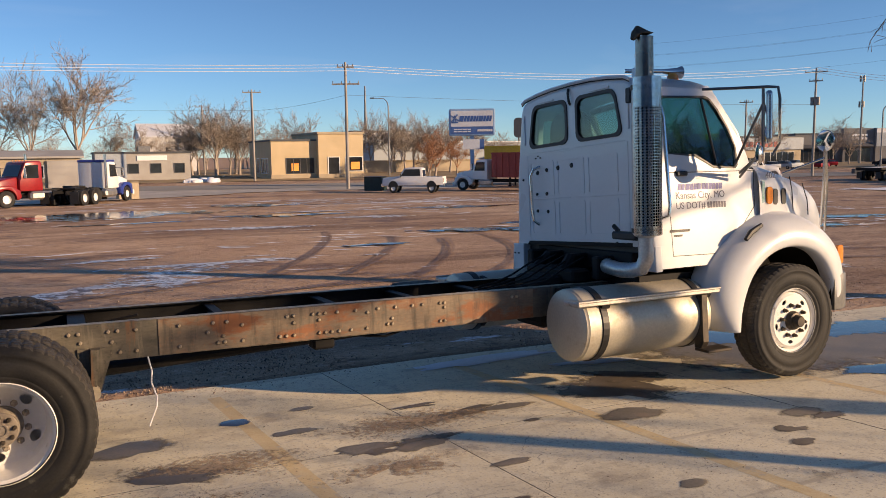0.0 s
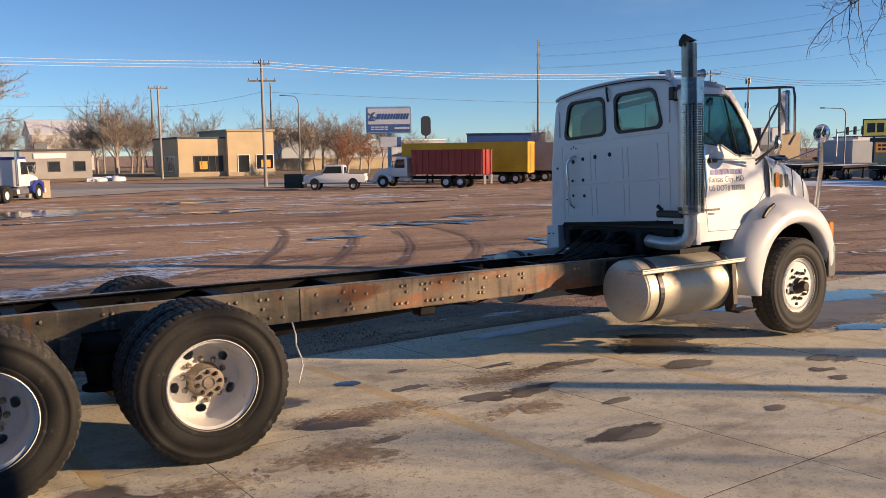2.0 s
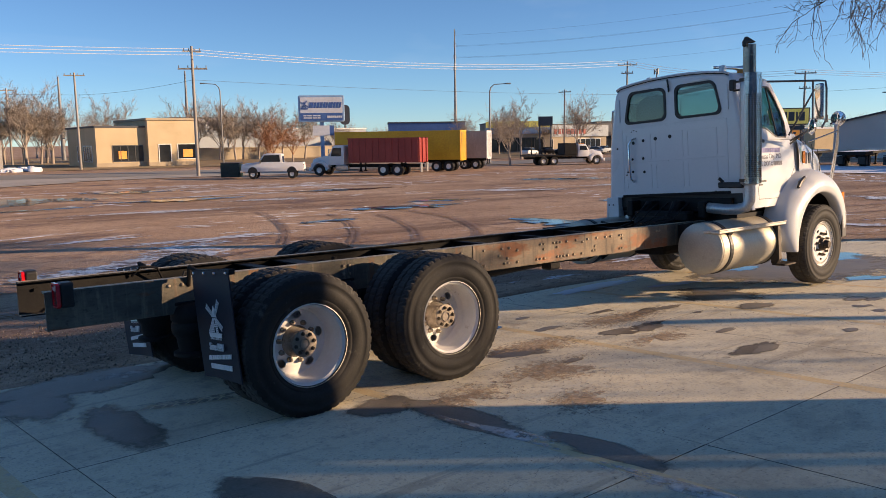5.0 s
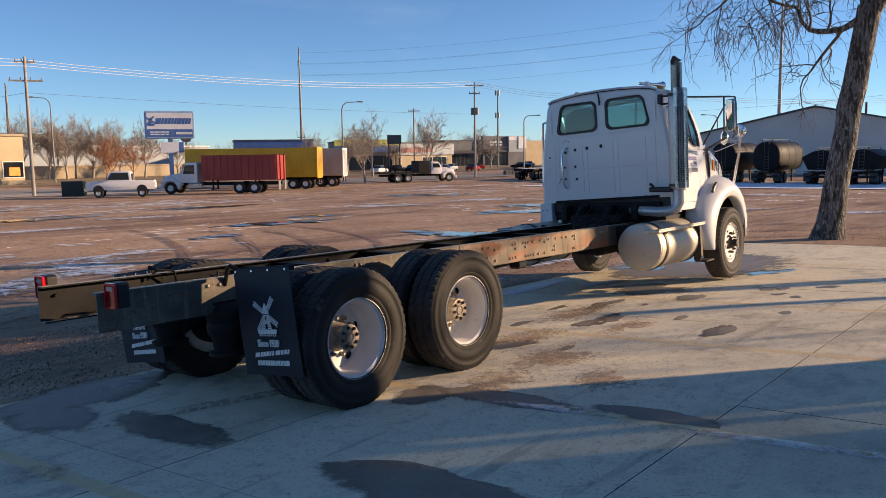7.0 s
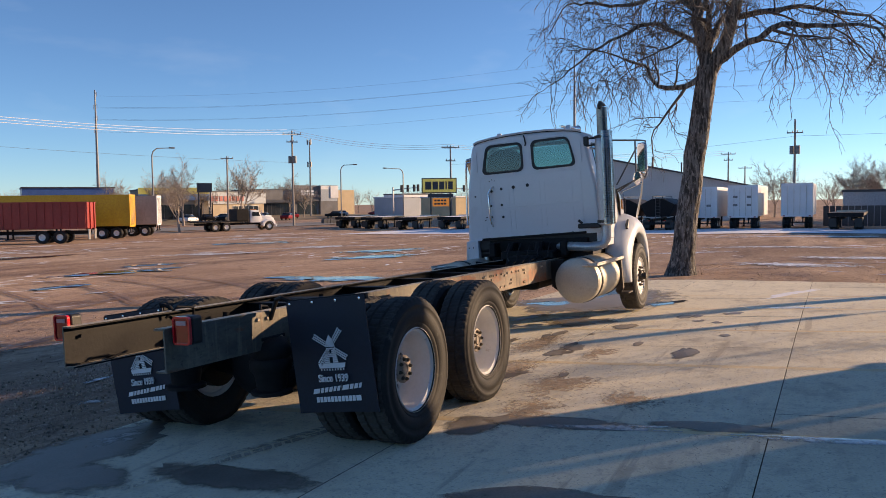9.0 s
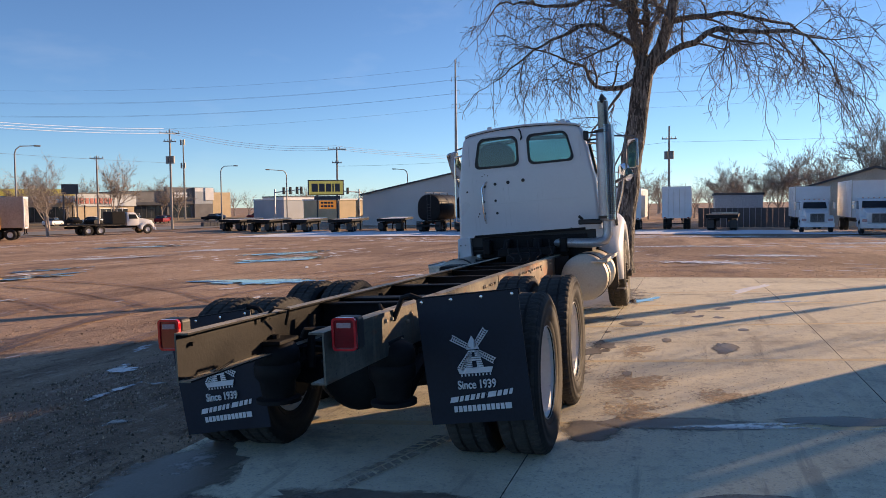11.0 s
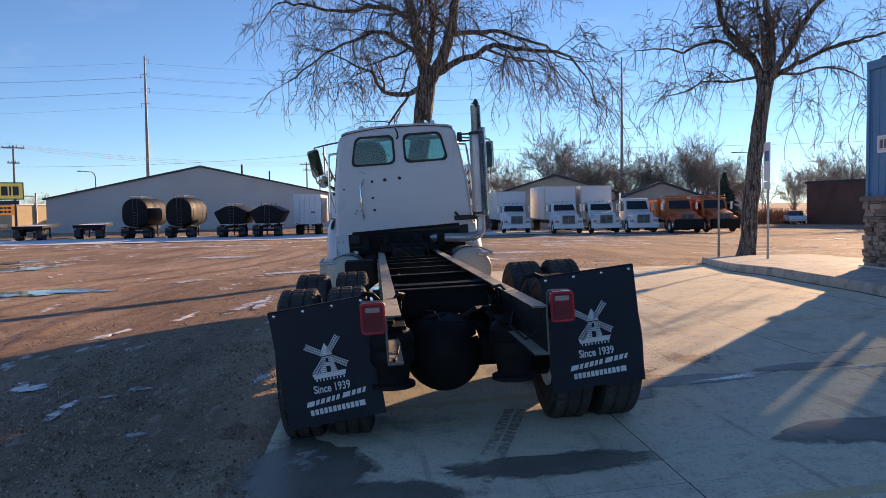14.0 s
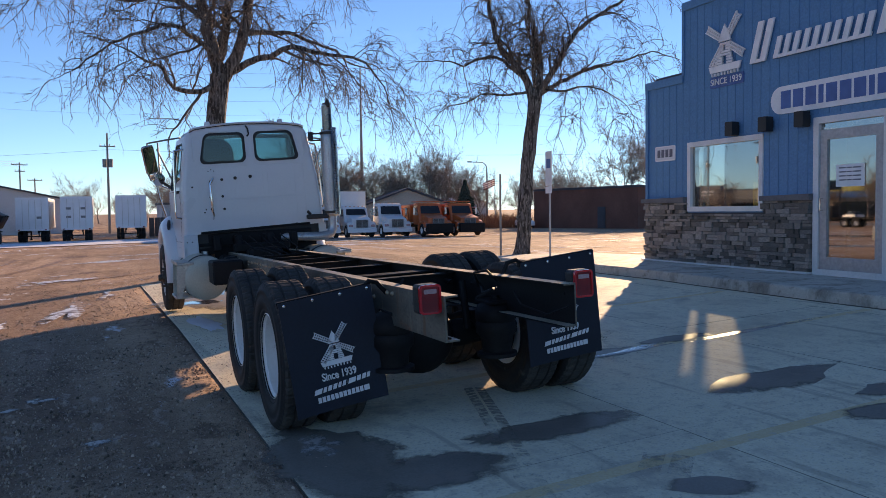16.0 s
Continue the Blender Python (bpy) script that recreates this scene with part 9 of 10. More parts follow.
box(bm, 2.9, 4.0, -0.06, -0.04, 1.2, 2.3)
box(bm, 11.6, 13.0, -1.06, -1.04, 1.3, 2.4)
pieces("poster", bm, M_SIGN_O, v, "orange window poster")
# low grey block office and its neighbour
v = hut("block_office", 5.4, 18.0, 114.0, 124.0, 3.9, M_GREYW, "low grey block office with four windows")
for u in (1.2, 4.2, 7.2, 10.4):
    opening(v, u, u + 1.3, 1.2, 2.4, "front", M_ROOFD)
bm = bmesh.new()
box(bm, 5.4, 9.4, -0.12, -0.02, 2.9, 3.6)
part("name_board", bm, M_PRINT, v)
bm = bmesh.new()
box(bm, -0.03, 4.0, -0.05, -0.01, 0.0, 3.9)
part("wall_panel", bm, M_GREYB, v)
bm = bmesh.new()
box(bm, 6.0, 7.6, 4.0, 5.2, 4.1, 5.0)
part("roof_unit", bm, M_BUMPER, v)
v = hut("storefront_house", -14.0, 2.9, 90.0, 99.0, 3.4, M_TAN2, "low store with a shallow grey roof", roof=M_GREYW, pitch=0.5)
opening(v, 12.2, 13.2, 1.2, 2.4)
opening(v, 6.0, 9.0, 0.8, 2.4, cols=3)
bm = bmesh.new()
box(bm, 13.6, 16.9, -0.3, 0.0, 0, 3.0)
part("panel", bm, M_GREYW, v)
# long pale warehouses beyond
hut("warehouse", 60.0, 100.0, 150.0, 165.0, 6.0, M_GREYB, "long pale metal warehouse", roof=M_WHITE_FAR)
hut("warehouse", 18.0, 30.0, 185.0, 200.0, 8.0, M_SHED, "distant pale gabled warehouse", roof=M_WHITE_FAR, pitch=3.0)
hut("warehouse", 70.0, 86.0, 190.0, 205.0, 9.5, M_WHITE_FAR, "distant white flat roofed works")
hut("garden_wall", 45.0, 92.0, 138.0, 138.4, 2.2, M_TAN2, "low tan boundary wall", roof=M_TAN2)
v = hut("blue_store", 93.0, 109.0, 131.0, 143.0, 6.8, M_SIGN_B, "dark blue fronted store", turn=-35)
v = hut("tyre_store", 110.5, 124.0, 120.0, 132.0, 6.4, M_TAN2, "pale store with a yellow band", turn=-35)
bm = bmesh.new()
box(bm, -0.2, 13.7, -0.25, 0.0, 5.6, 6.9)
part("yellow_band", bm, M_SIGN_Y, v)
bm = bmesh.new()
box(bm, -0.2, 13.7, -0.22, 0.0, 4.3, 5.6)
part("blue_band", bm, M_SIGN_LB, v)
opening(v, 1.0, 12.0, 0.6, 3.4, "front", M_ROOFD, cols=6)
v = hut("parts_store", 129.0, 155.0, 128.0, 142.0, 6.4, M_TAN2, "parts store with a blue roof band", turn=-8)
bm = bmesh.new()
box(bm, -0.3, 26.3, -0.4, 0.0, 3.6, 6.3)
part("roof_band", bm, M_GREYB, v)
bm = bmesh.new()
for k in range(8):
    box(bm, 9.0 + 1.3 * k, 9.9 + 1.3 * k, -0.5, -0.4, 4.2, 5.4)
pieces("sign_bar", bm, M_RED, v)
opening(v, 16, 24, 0.4, 3.0, "front", M_FRAME_W, cols=5)
opening(v, 3, 9, 0.4, 3.0, "front", M_FRAME_W, cols=4)
v = hut("strip_mall", 178.0, 199.0, 146.0, 160.0, 7.6, M_CHARCOAL, "charcoal strip mall with dark awnings", turn=-22)
opening(v, 1, 11, 0.3, 3.6, "front", M_ROOFD, cols=7)
bm = bmesh.new()
box(bm, 12.5, 21, -1.2, 0, 0, 9.0, 0.05)
tall = part("tall_front", bm, M_CHARCOAL, v)
for k in range(4):
    bm = bmesh.new()
    box(bm, 13.3 + 1.75 * k, 14.9 + 1.75 * k, -1.25, -1.2, 0.3, 3.8)
    part("pane", bm, M_WINDARK, tall)
bm = bmesh.new()
for r in range(2):
    for k in range(5):
        box(bm, 14.8 + 0.9 * k, 15.5 + 0.9 * k, -1.3, -1.2, 6.9 - 0.9 * r, 7.5 - 0.9 * r)
pieces("sign_bar", bm, M_SIGN_W, tall)
bm = bmesh.new()
box(bm, 21, 27.4, -2.0, 12, 0, 9.0, 0.05)
block_end = part("corner_block", bm, M_CHARCOAL, v)
for z0, z1, mat in ((4.2, 7.8, M_GREYB), (7.8, 8.9, M_WHITE_FAR)):
    bm = bmesh.new()
    box(bm, 21.2, 27.2, -2.08, -2.0, z0, z1)
    part("panel", bm, mat, block_end)
bm = bmesh.new()
box(bm, 24.6, 27.45, -2.3, -2.08, 5.2, 8.9)
part("panel", bm, M_WHITE_FAR, block_end)
bm = bmesh.new()
box(bm, 27.4, 34.4, -1.0, 12, 0, 7.6, 0.05)
part("tan_wing", bm, M_TAN, v)
for u0, u1, z in ((1, 11.5, 3.9), (13, 20.5, 4.2)):
    bm = bmesh.new()
    prism(bm, [(0.0 if u0 < 5 else -1.2, z), (-1.5 if u0 < 5 else -2.5, z), (0.0 if u0 < 5 else -1.2, z + 0.9)], "x", u0, u1)
    part("awning", bm, M_ROOFD, v)
hut("green_shop", 150.0, 168.0, 82.0, 92.0, 4.5, M_GREYB, "low shop with a pale roof", turn=-20, roof=M_WHITE_FAR)
hut("yellow_shop", 135.0, 150.0, 62.0, 72.0, 4.2, M_TAN, "low tan shop behind the trailers", turn=-20, roof=M_WHITE_FAR)
hut("long_shop", 150.0, 190.0, 50.0, 60.0, 4.2, M_GREYB, "long low metal shop", turn=-30, roof=M_WHITE_FAR)
v = hut("canopy", 176.0, 190.0, 96.0, 104.0, 5.5, M_WHITE_FAR, "distant white filling station canopy", turn=-20)
# big grey shed with a shallow gable towards the lot
v = hut("steel_shed", 108.0, 150.0, 4.8, 43.8, 4.6, M_SHED, "large grey steel shed with a shallow gable", turn=9, pitch=4.1)
bm = bmesh.new()
tube(bm, [(6, 14, 7.2), (6, 14, 9.4)], 0.15, 8)
tube(bm, [(9, 10, 7.2), (9, 10, 8.6)], 0.12, 8)
pieces("vent_pipe", bm, M_DARK_STEEL, v)
v = hut("tan_shed", 79.5, 105.0, -26.0, -13.0, 3.9, M_TANSHED, "tan steel shed with a dark gable roof", turn=-14, pitch=1.9)
v = hut("tan_shed", 77.0, 100.0, -36.0, -25.5, 2.9, M_TANSHED, "tan steel shed with a dark gable roof", turn=-14, pitch=1.9)
hut("small_store", 88.0, 95.0, -10.0, -5.0, 3.4, M_GREYB, "small metal store with a red door", turn=0)
bm = bmesh.new()
for k in range(18):
    box(bm, 80.0, 80.1, -13.0 + 0.55 * k, -12.5 + 0.55 * k, -1.0, 1.0)
v = thing("fence", Matrix(), "dark board fence behind the trailers", "fence")
pieces("board", bm, M_ROOFD, v)
v = hut("brick_building", 64.0, 82.0, -66.0, -50.5, 4.6, M_BRICK, "long red brick building with flat roof", turn=7)
bm = bmesh.new()
box(bm, 5.0, 6.2, 15.5, 15.6, 0.2, 2.6)
pieces("door", bm, M_ROOFD, v)
hut("garage", 100.0, 108.0, -52.0, -46.0, 3.4, M_WHITE_FAR, "small pale garage beyond the road", roof=M_WHITE_FAR, pitch=1.0)

# ---- signs ----
v = thing("pole_sign", pose(38.2, 65.2, ground_z(38.2, 65.2), 0, 0, -30), "white and blue lightbox sign on a blue post", "sign")
bm = bmesh.new()
prism(bm, rounded(-2.3, 2.3, 5.05, 7.7, 0.2), "y", -0.55, 0.55, 0.08)
case = part("sign_case", bm, M_SIGN_LB, v)
for y, s in ((-0.56, 1),):
    bm = bmesh.new()
    sheet(bm, rounded(-2.1, 2.1, 5.95, 7.5, 0.1), [], lambda a, z, w: (a, -0.56 - w, z), 0.02)
    part("white_face", bm, M_SIGN_W, case)
    bm = bmesh.new()
    sheet(bm, rounded(-2.1, 2.1, 5.2, 5.93, 0.1), [], lambda a, z, w: (a, -0.56 - w, z), 0.02)
    part("blue_face", bm, M_SIGN_B, case)
    bm = bmesh.new()
    bars(bm, -1.3, 6.45, (0.42, 0.22, 0.26, 0.26, 0.22, 0.18, 0.42, 0.22, 0.24, 0.22), 0.55, 0.06, 0.02, 0.25, lambda a, z, w: (a, -0.585 - w, z))
    pieces("script_bar", bm, M_SIGN_B, case)
    bm = bmesh.new()
    for k in range(2):
        bars(bm, -1.8, 5.62 - 0.22 * k, (0.3, 0.5, 0.4, 0.3), 0.11, 0.06, 0.02, 0, lambda a, z, w: (a, -0.585 - w, z))
    bars(bm, 0.55, 5.45, (0.16,) * 8, 0.22, 0.03, 0.02, 0, lambda a, z, w: (a, -0.585 - w, z))
    pieces("line_bar", bm, M_SIGN_W, case)
    part("windmill_emblem", windmill(bmesh.new(), 0.9, lambda a, z, w: (-1.7 + a, -0.585 - w, 6.72 + z), 0.02), M_SIGN_B, case)
bm = bmesh.new()
box(bm, -0.2, 0.2, -0.2, 0.2, 0, 5.05)
part("post", bm, M_SIGN_LB, v)
bm = bmesh.new()
box(bm, -0.9, 0.75, -0.3, 0.1, 3.7, 4.7)
p = part("price_board", bm, M_SIGN_W, v)
bm = bmesh.new()
box(bm, 0.75, 1.2, -0.3, 0.1, 3.7, 4.7)
part("board_end", bm, M_SIGN_B, p)

v = thing("shop_sign", pose(94.0, 45.4, ground_z(94.0, 45.4), 0, 0, -62), "yellow framed shop sign over an orange board", "sign")
bm = bmesh.new()
box(bm, -2.45, 2.45, -0.25, 0.25, 4.35, 6.45, 0.04)
c = part("sign_case", bm, M_ROOFD, v)
bm = bmesh.new()
box(bm, -2.3, 2.3, -0.28, -0.25, 4.48, 6.32)
part("yellow_face", bm, M_SIGN_Y, c)
bm = bmesh.new()
bars(bm, -1.95, 4.85, (0.85, 0.75, 0.7, 0.2, 0.65), 1.1, 0.17, 0.02, 0, lambda a, z, w: (a, -0.285 - w, z))
pieces("name_bar", bm, M_ROOFD, c)
bm = bmesh.new()
box(bm, -1.6, 1.9, -0.2, 0.2, 3.75, 4.25)
part("dark_board", bm, M_ROOFD, v)
bm = bmesh.new()
box(bm, -0.95, 1.35, -0.22, 0.2, 2.5, 3.65)
o = part("orange_board", bm, M_SIGN_O, v)
bm = bmesh.new()
for k in range(2):
    bars(bm, -0.7, 3.2 - 0.45 * k, (0.3, 0.4, 0.3, 0.35), 0.25, 0.1, 0.02, 0, lambda a, z, w: (a, -0.225 - w, z))
pieces("line_bar", bm, M_ROOFD, o)
for x in (-1.2, 1.5):
    bm = bmesh.new()
    tube(bm, [(x, 0, 0), (x, 0, 4.4)], 0.1, 8)
    part("post", bm, M_DARK_STEEL, v)
v = thing("board_sign", pose(105.0, 166.7, ground_z(105.0, 166.7), 0, 0, -32), "dark oval roadside sign on a post", "sign")
bm = bmesh.new()
sheet(bm, rounded(-1.25, 1.25, 7.3, 12.2, 1.0), [], lambda a, z, w: (a, w, z), 0.4)
part("sign_face", bm, M_ROOFD, v)
bm = bmesh.new()
tube(bm, [(0, 0.2, 0), (0, 0.2, 7.4)], 0.2, 8)
part("post", bm, M_ROOFD, v)
v = thing("board_sign", pose(111.3, 103.8, ground_z(111.3, 103.8), 0, 0, -42), "blank dark board on two posts", "sign")
bm = bmesh.new()
box(bm, -1.4, 1.4, -0.1, 0.1, 5.6, 7.4, 0.03)
part("sign_face", bm, M_ROOFD, v)
for x in (-1.1, 1.1):
    bm = bmesh.new()
    tube(bm, [(x, 0.15, 0), (x, 0.15, 6.8)], 0.14, 8)
    part("post", bm, M_ROOFD, v)

# ---- poles, lamps, cables ----
def utility_pole(x, y, h, arms, turn, label="weathered wooden utility pole with crossarms", box_on=False):
    v = thing("utility_pole", on_ground(x, y, turn), label, "pole", "utility poles")
    bm = bmesh.new()
    tube(bm, [(0, 0, -0.1), (0, 0, h * 0.5), (0, 0, h)], [0.17, 0.145, 0.11], 10)
    part("post", bm, M_POLE, v, smooth=True)
    for z, w in arms:
        bm = bmesh.new()
        box(bm, -0.06, 0.06, -w / 2, w / 2, h - z - 0.07, h - z + 0.07)
        arm = part("crossarm", bm, M_POLE, v)
        for k in range(4):
            bm = bmesh.new()
            tube(bm, [(0, -w / 2 + 0.1 + (w - 0.2) * k / 3, h - z + 0.07), (0, -w / 2 + 0.1 + (w - 0.2) * k / 3, h - z + 0.3)], [0.05, 0.035], 6)
            part("insulator", bm, M_BUMPER, arm)
    if box_on:
        for s in (-1, 1):
            bm = bmesh.new()
            tube(bm, [(0.25 * s, 0.3 * s, h * 0.66), (0.25 * s, 0.3 * s, h * 0.66 + 1.0)], 0.26, 12)
            part("transformer", bm, M_BUMPER, v)
    return v


utility_pole(25.3, 66.0, 11.8, ((0.45, 1.6), (2.0, 2.6)), 62)
utility_pole(24.1, 100.1, 11.9, ((0.35, 2.4),), 70)
utility_pole(24.3, 140.7, 12.4, ((0.4, 2.4),), 80, box_on=True)
utility_pole(86.8, 65.0, 13.5, ((0.5, 2.6), (1.6, 1.6)), 40, box_on=True)
utility_pole(98.0, 45.5, 11.2, ((0.3, 2.6), (2.2, 1.4)), 35)
utility_pole(98.9, 0.2, 12.2, ((1.6, 1.8),), 10, box_on=True)
utility_pole(148.0, 13.2, 11.5, ((0.4, 2.6), (1.5, 1.6)), 20)
utility_pole(165.0, 11.9, 9.5, ((0.4, 2.6),), 20)
utility_pole(95.0, 84.0, 11.0, ((0.4, 2.0),), 30)


def steel_mast(x, y, h, label="tall tapered galvanised transmission mast"):
    v = thing("transmission_mast", on_ground(x, y, 0), label, "mast", "transmission masts")
    bm = bmesh.new()
    tube(bm, [(0, 0, -0.1), (0, 0, h * 0.5), (0, 0, h)], [0.48, 0.34, 0.16], 12)
    part("post", bm, M_MAST, v, smooth=True)
    for k, z in enumerate((h - 1.0, h - 4.2, h - 7.4, h - 10.6)):
        for s in ((-1, 1) if k else (-1,)):
            bm = bmesh.new()
            tube(bm, [(0, 0, z), (0.3 * s, 1.0 * s, z + 0.25)], [0.06, 0.04], 6)
            tube(bm, [(0.3 * s, 1.0 * s, z + 0.3), (0.3 * s, 1.0 * s, z - 0.9)], 0.05, 6)
            part("insulator_arm", bm, M_MAST, v)
    bm = bmesh.new()
    box(bm, -0.08, 0.08, -2.0, 2.0, h * 0.26, h * 0.26 + 0.18)
    part("crossarm", bm, M_MAST, v)
    return v


masts = [(147.7, 174.4, 34.5), (176.2, 50.4, 37.0), (183.3, -59.6, 38.0)]
for x, y, h in masts:
    steel_mast(x, y, h)
steel_mast(65.0, 168.0, 19.0)
steel_mast(40.0, 172.0, 17.0)


def street_lamp(x, y, h, turn, reach=2.2):
    v = thing("street_lamp", on_ground(x, y, turn), "slim steel street lamp with a curved arm", "lamp", "street lamps")
    bm = bmesh.new()
    tube(bm, [(0, 0, 0), (0, 0, h * 0.9), (0.15, 0, h * 0.95), (0.6, 0, h * 0.99), (reach, 0, h)], [0.13, 0.09, 0.08, 0.06, 0.05], 8)
    part("post", bm, M_MAST, v, smooth=True)
    bm = bmesh.new()
    box(bm, reach - 0.1, reach + 0.6, -0.13, 0.13, h - 0.08, h + 0.1, 0.04)
    part("lamp_head", bm, M_BUMPER, v)


street_lamp(47.1, 109.6, 12.0, 150)
street_lamp(67.3, 71.8, 10.3, -30)
street_lamp(105.9, 69.4, 9.6, -40)
street_lamp(110.2, 60.0, 8.8, 150, 3.2)
street_lamp(132.0, 47.0, 9.5, 120)
street_lamp(96.0, -50.0, 9.2, 60)
v = thing("cell_mast", on_ground(173.1, 123.1, 0), "distant slim antenna mast", "mast")
bm = bmesh.new()
tube(bm, [(0, 0, 0), (0, 0, 20.5)], [0.3, 0.15], 8)
part("post", bm, M_BUMPER, v)
for z in (20.0, 14.0):
    bm = bmesh.new()
    for a in range(3):
        box(bm, 0.5 * math.cos(a * 2.1) - 0.15, 0.5 * math.cos(a * 2.1) + 0.15, 0.6 * math.sin(a * 2.1) - 0.15, 0.6 * math.sin(a * 2.1) + 0.15, z - 0.8, z + 0.6)
    box(bm, -0.7, 0.7, -0.06, 0.06, z - 0.1, z)
    part("antenna", bm, M_BUMPER, v)
# traffic signals at the crossing
for x, y, turn, reach in ((128.0, 72.0, -120, 9.0), (140.0, 60.0, 150, 8.0)):
    v = thing("traffic_signal", on_ground(x, y, turn), "traffic signals on a long steel arm", "traffic light", "traffic lights")
    bm = bmesh.new()
    tube(bm, [(0, 0, 0), (0, 0, 6.2)], 0.15, 8)
    tube(bm, [(0, 0, 5.6), (reach, 0, 6.0)], [0.12, 0.06], 8)
    part("post", bm, M_GALV, v)
    for q in (0.35, 0.6, 0.85, 1.0):
        bm = bmesh.new()
        box(bm, reach * q - 0.2, reach * q + 0.2, -0.2, 0.2, 5.2, 6.5, 0.05)
        part("signal_head", bm, M_GASKET, v)


def cable(name, a, b, sag, r, material, label, group):
    bm = bmesh.new()
    a, b = Vector(a), Vector(b)
    n = 16
    tube(bm, [a.lerp(b, k / n) - Vector((0, 0, sag * 4 * (k / n) * (1 - k / n))) for k in range(n + 1)], r, 4, False)
    solid(name, bm, material, label, "cable", group)


def top_at(x, y, h):
    return Vector((x, y, ground_z(x, y) + h))


main_line = [(25.3, 66.0, 11.3), (86.8, 65.0, 13.3), (98.0, 45.5, 11.1)]
chain = [top_at(-60, 70, 11.3)] + [top_at(*p) for p in main_line] + [top_at(148, 13.2, 11.3)]
for k, (a, b) in enumerate(zip(chain, chain[1:])):
    for q in (-0.9, 0.0, 0.9):
        d = (b - a).normalized()
        side = Vector((-d.y, d.x, 0.4)) * q
        cable("power_cable", a + side, b + side, 0.9, 0.019, M_CABLE_L, "thin bright power cable strung between poles", "power cables")
low_chain = [top_at(-60, 102, 9.0), top_at(24.1, 100.1, 9.2), top_at(25.3, 66.0, 8.8), top_at(86.8, 65.0, 9.0)]
for a, b in zip(low_chain, low_chain[1:]):
    cable("telephone_cable", a, b, 0.3, 0.012, M_CABLE, "dark telephone cable between poles", "telephone cables")
hv = [top_at(x, y, h - 1.5) for x, y, h in masts] + [top_at(190, -175, 38)]
for k, (a, b) in enumerate(zip(hv, hv[1:])):
    for dz, s in ((0, 1), (-3.2, 1), (-3.2, -1), (-6.4, 1), (-6.4, -1), (-9.6, 1)):
        off = Vector((0.5 * s, 1.0 * s, dz))
        cable("transmission_cable", a + off, b + off, 2.4, 0.014, M_CABLE, "high voltage cable between masts", "transmission cables")
cable("telephone_cable", top_at(98.9, 0.2, 10.2), top_at(60, -80, 9), 0.8, 0.012, M_CABLE, "dark telephone cable between poles", "telephone cables")
cable("telephone_cable", top_at(98.9, 0.2, 10.2), top_at(98, 45.5, 8.5), 0.6, 0.012, M_CABLE, "dark telephone cable between poles", "telephone cables")
v = thing("flagpole", on_ground(92.0, -49.2, 0), "white flagpole with a limp striped flag", "flagpole")
bm = bmesh.new()
tube(bm, [(0, 0, 0), (0, 0, 7.4)], [0.07, 0.04], 8)
part("post", bm, M_GALV, v)
bm = bmesh.new()
n = 8
rows = [[bm.verts.new((0.1 * math.sin(k * 1.3), 0.05 + 0.25 * k, 6.6 - 0.09 * k - 0.14 * j)) for j in range(8)] for k in range(n)]
for a, b in zip(rows, rows[1:]):
    for j in range(7):
        f = bm.faces.new((a[j], a[j + 1], b[j + 1], b[j]))
        f.material_index = j % 2
bmesh.ops.solidify(bm, geom=bm.faces[:], thickness=0.01)
part("flag", bm, [M_RED_T, M_PRINT], v)

# small posts by the second tree
v = thing("parking_sign", on_ground(11.2, -8.78, 0, 0.165), "white and blue parking sign on a steel post", "sign")
bm = bmesh.new()
tube(bm, [(0, 0, -0.1), (0, 0, 2.74)], 0.028, 8)
part("post", bm, M_GALV, v)
bm = bmesh.new()
box(bm, -0.16, 0.16, 0.03, 0.038, 1.84, 2.74, 0.003)
f = part("sign_plate", bm, M_SIGN_W, v)
bm = bmesh.new()
box(bm, -0.10, 0.10, 0.038, 0.042, 2.30, 2.54)
part("blue_square", bm, M_SIGN_B, f)
bm = bmesh.new()
box(bm, -0.16, 0.16, 0.03, 0.038, 1.64, 1.82, 0.003)
part("lower_plate", bm, M_SIGN_W, v)
v = thing("marker_post", on_ground(14.3, -8.95, 0), "thin wooden marker post", "post")
bm = bmesh.new()
tube(bm, [(0, 0, -0.1), (0, 0, 2.6)], [0.035, 0.03], 8)
part("post", bm, M_POLE, v)
for x, y in ((4.6, 56.2), (5.4, 55.7)):
    v = thing("utility_box", on_ground(x, y, 20), "small tan utility pedestal", "utility box", "pedestals")
    block(v, "cabinet", -0.3, 0.3, -0.25, 0.25, 0, 1.2, M_TAN2, 0.03)
    block(v, "hood_cap", -0.34, 0.34, -0.29, 0.29, 1.2, 1.26, M_TAN2, 0.02)
bm = bmesh.new()
for k in range(22):
    bmesh.ops.create_icosphere(bm, subdivisions=2, radius=random.uniform(0.2, 0.7), matrix=pose(17.0 + random.uniform(-2, 2), 99.0 + random.uniform(-1.5, 1.5), ground_z(17, 99) + 0.1) @ Matrix.Diagonal((1.4, 1, 0.7, 1)))
for q in bm.verts:
    q.co += 0.4 * Vector((noise.noise(q.co * 2.3), noise.noise(q.co * 1.3 + Vector((5, 0, 0))), noise.noise(q.co * 1.3 + Vector((0, 7, 0)))))
solid("snow_pile", bm, M_SNOW, "ploughed heap of old snow", "snow pile", smooth=True)
bm = bmesh.new()
for k in range(8):
    box(bm, 0.62 * k, 0.62 * k + 0.6, -0.4, 0.4, 0, 0.7, 0.05)
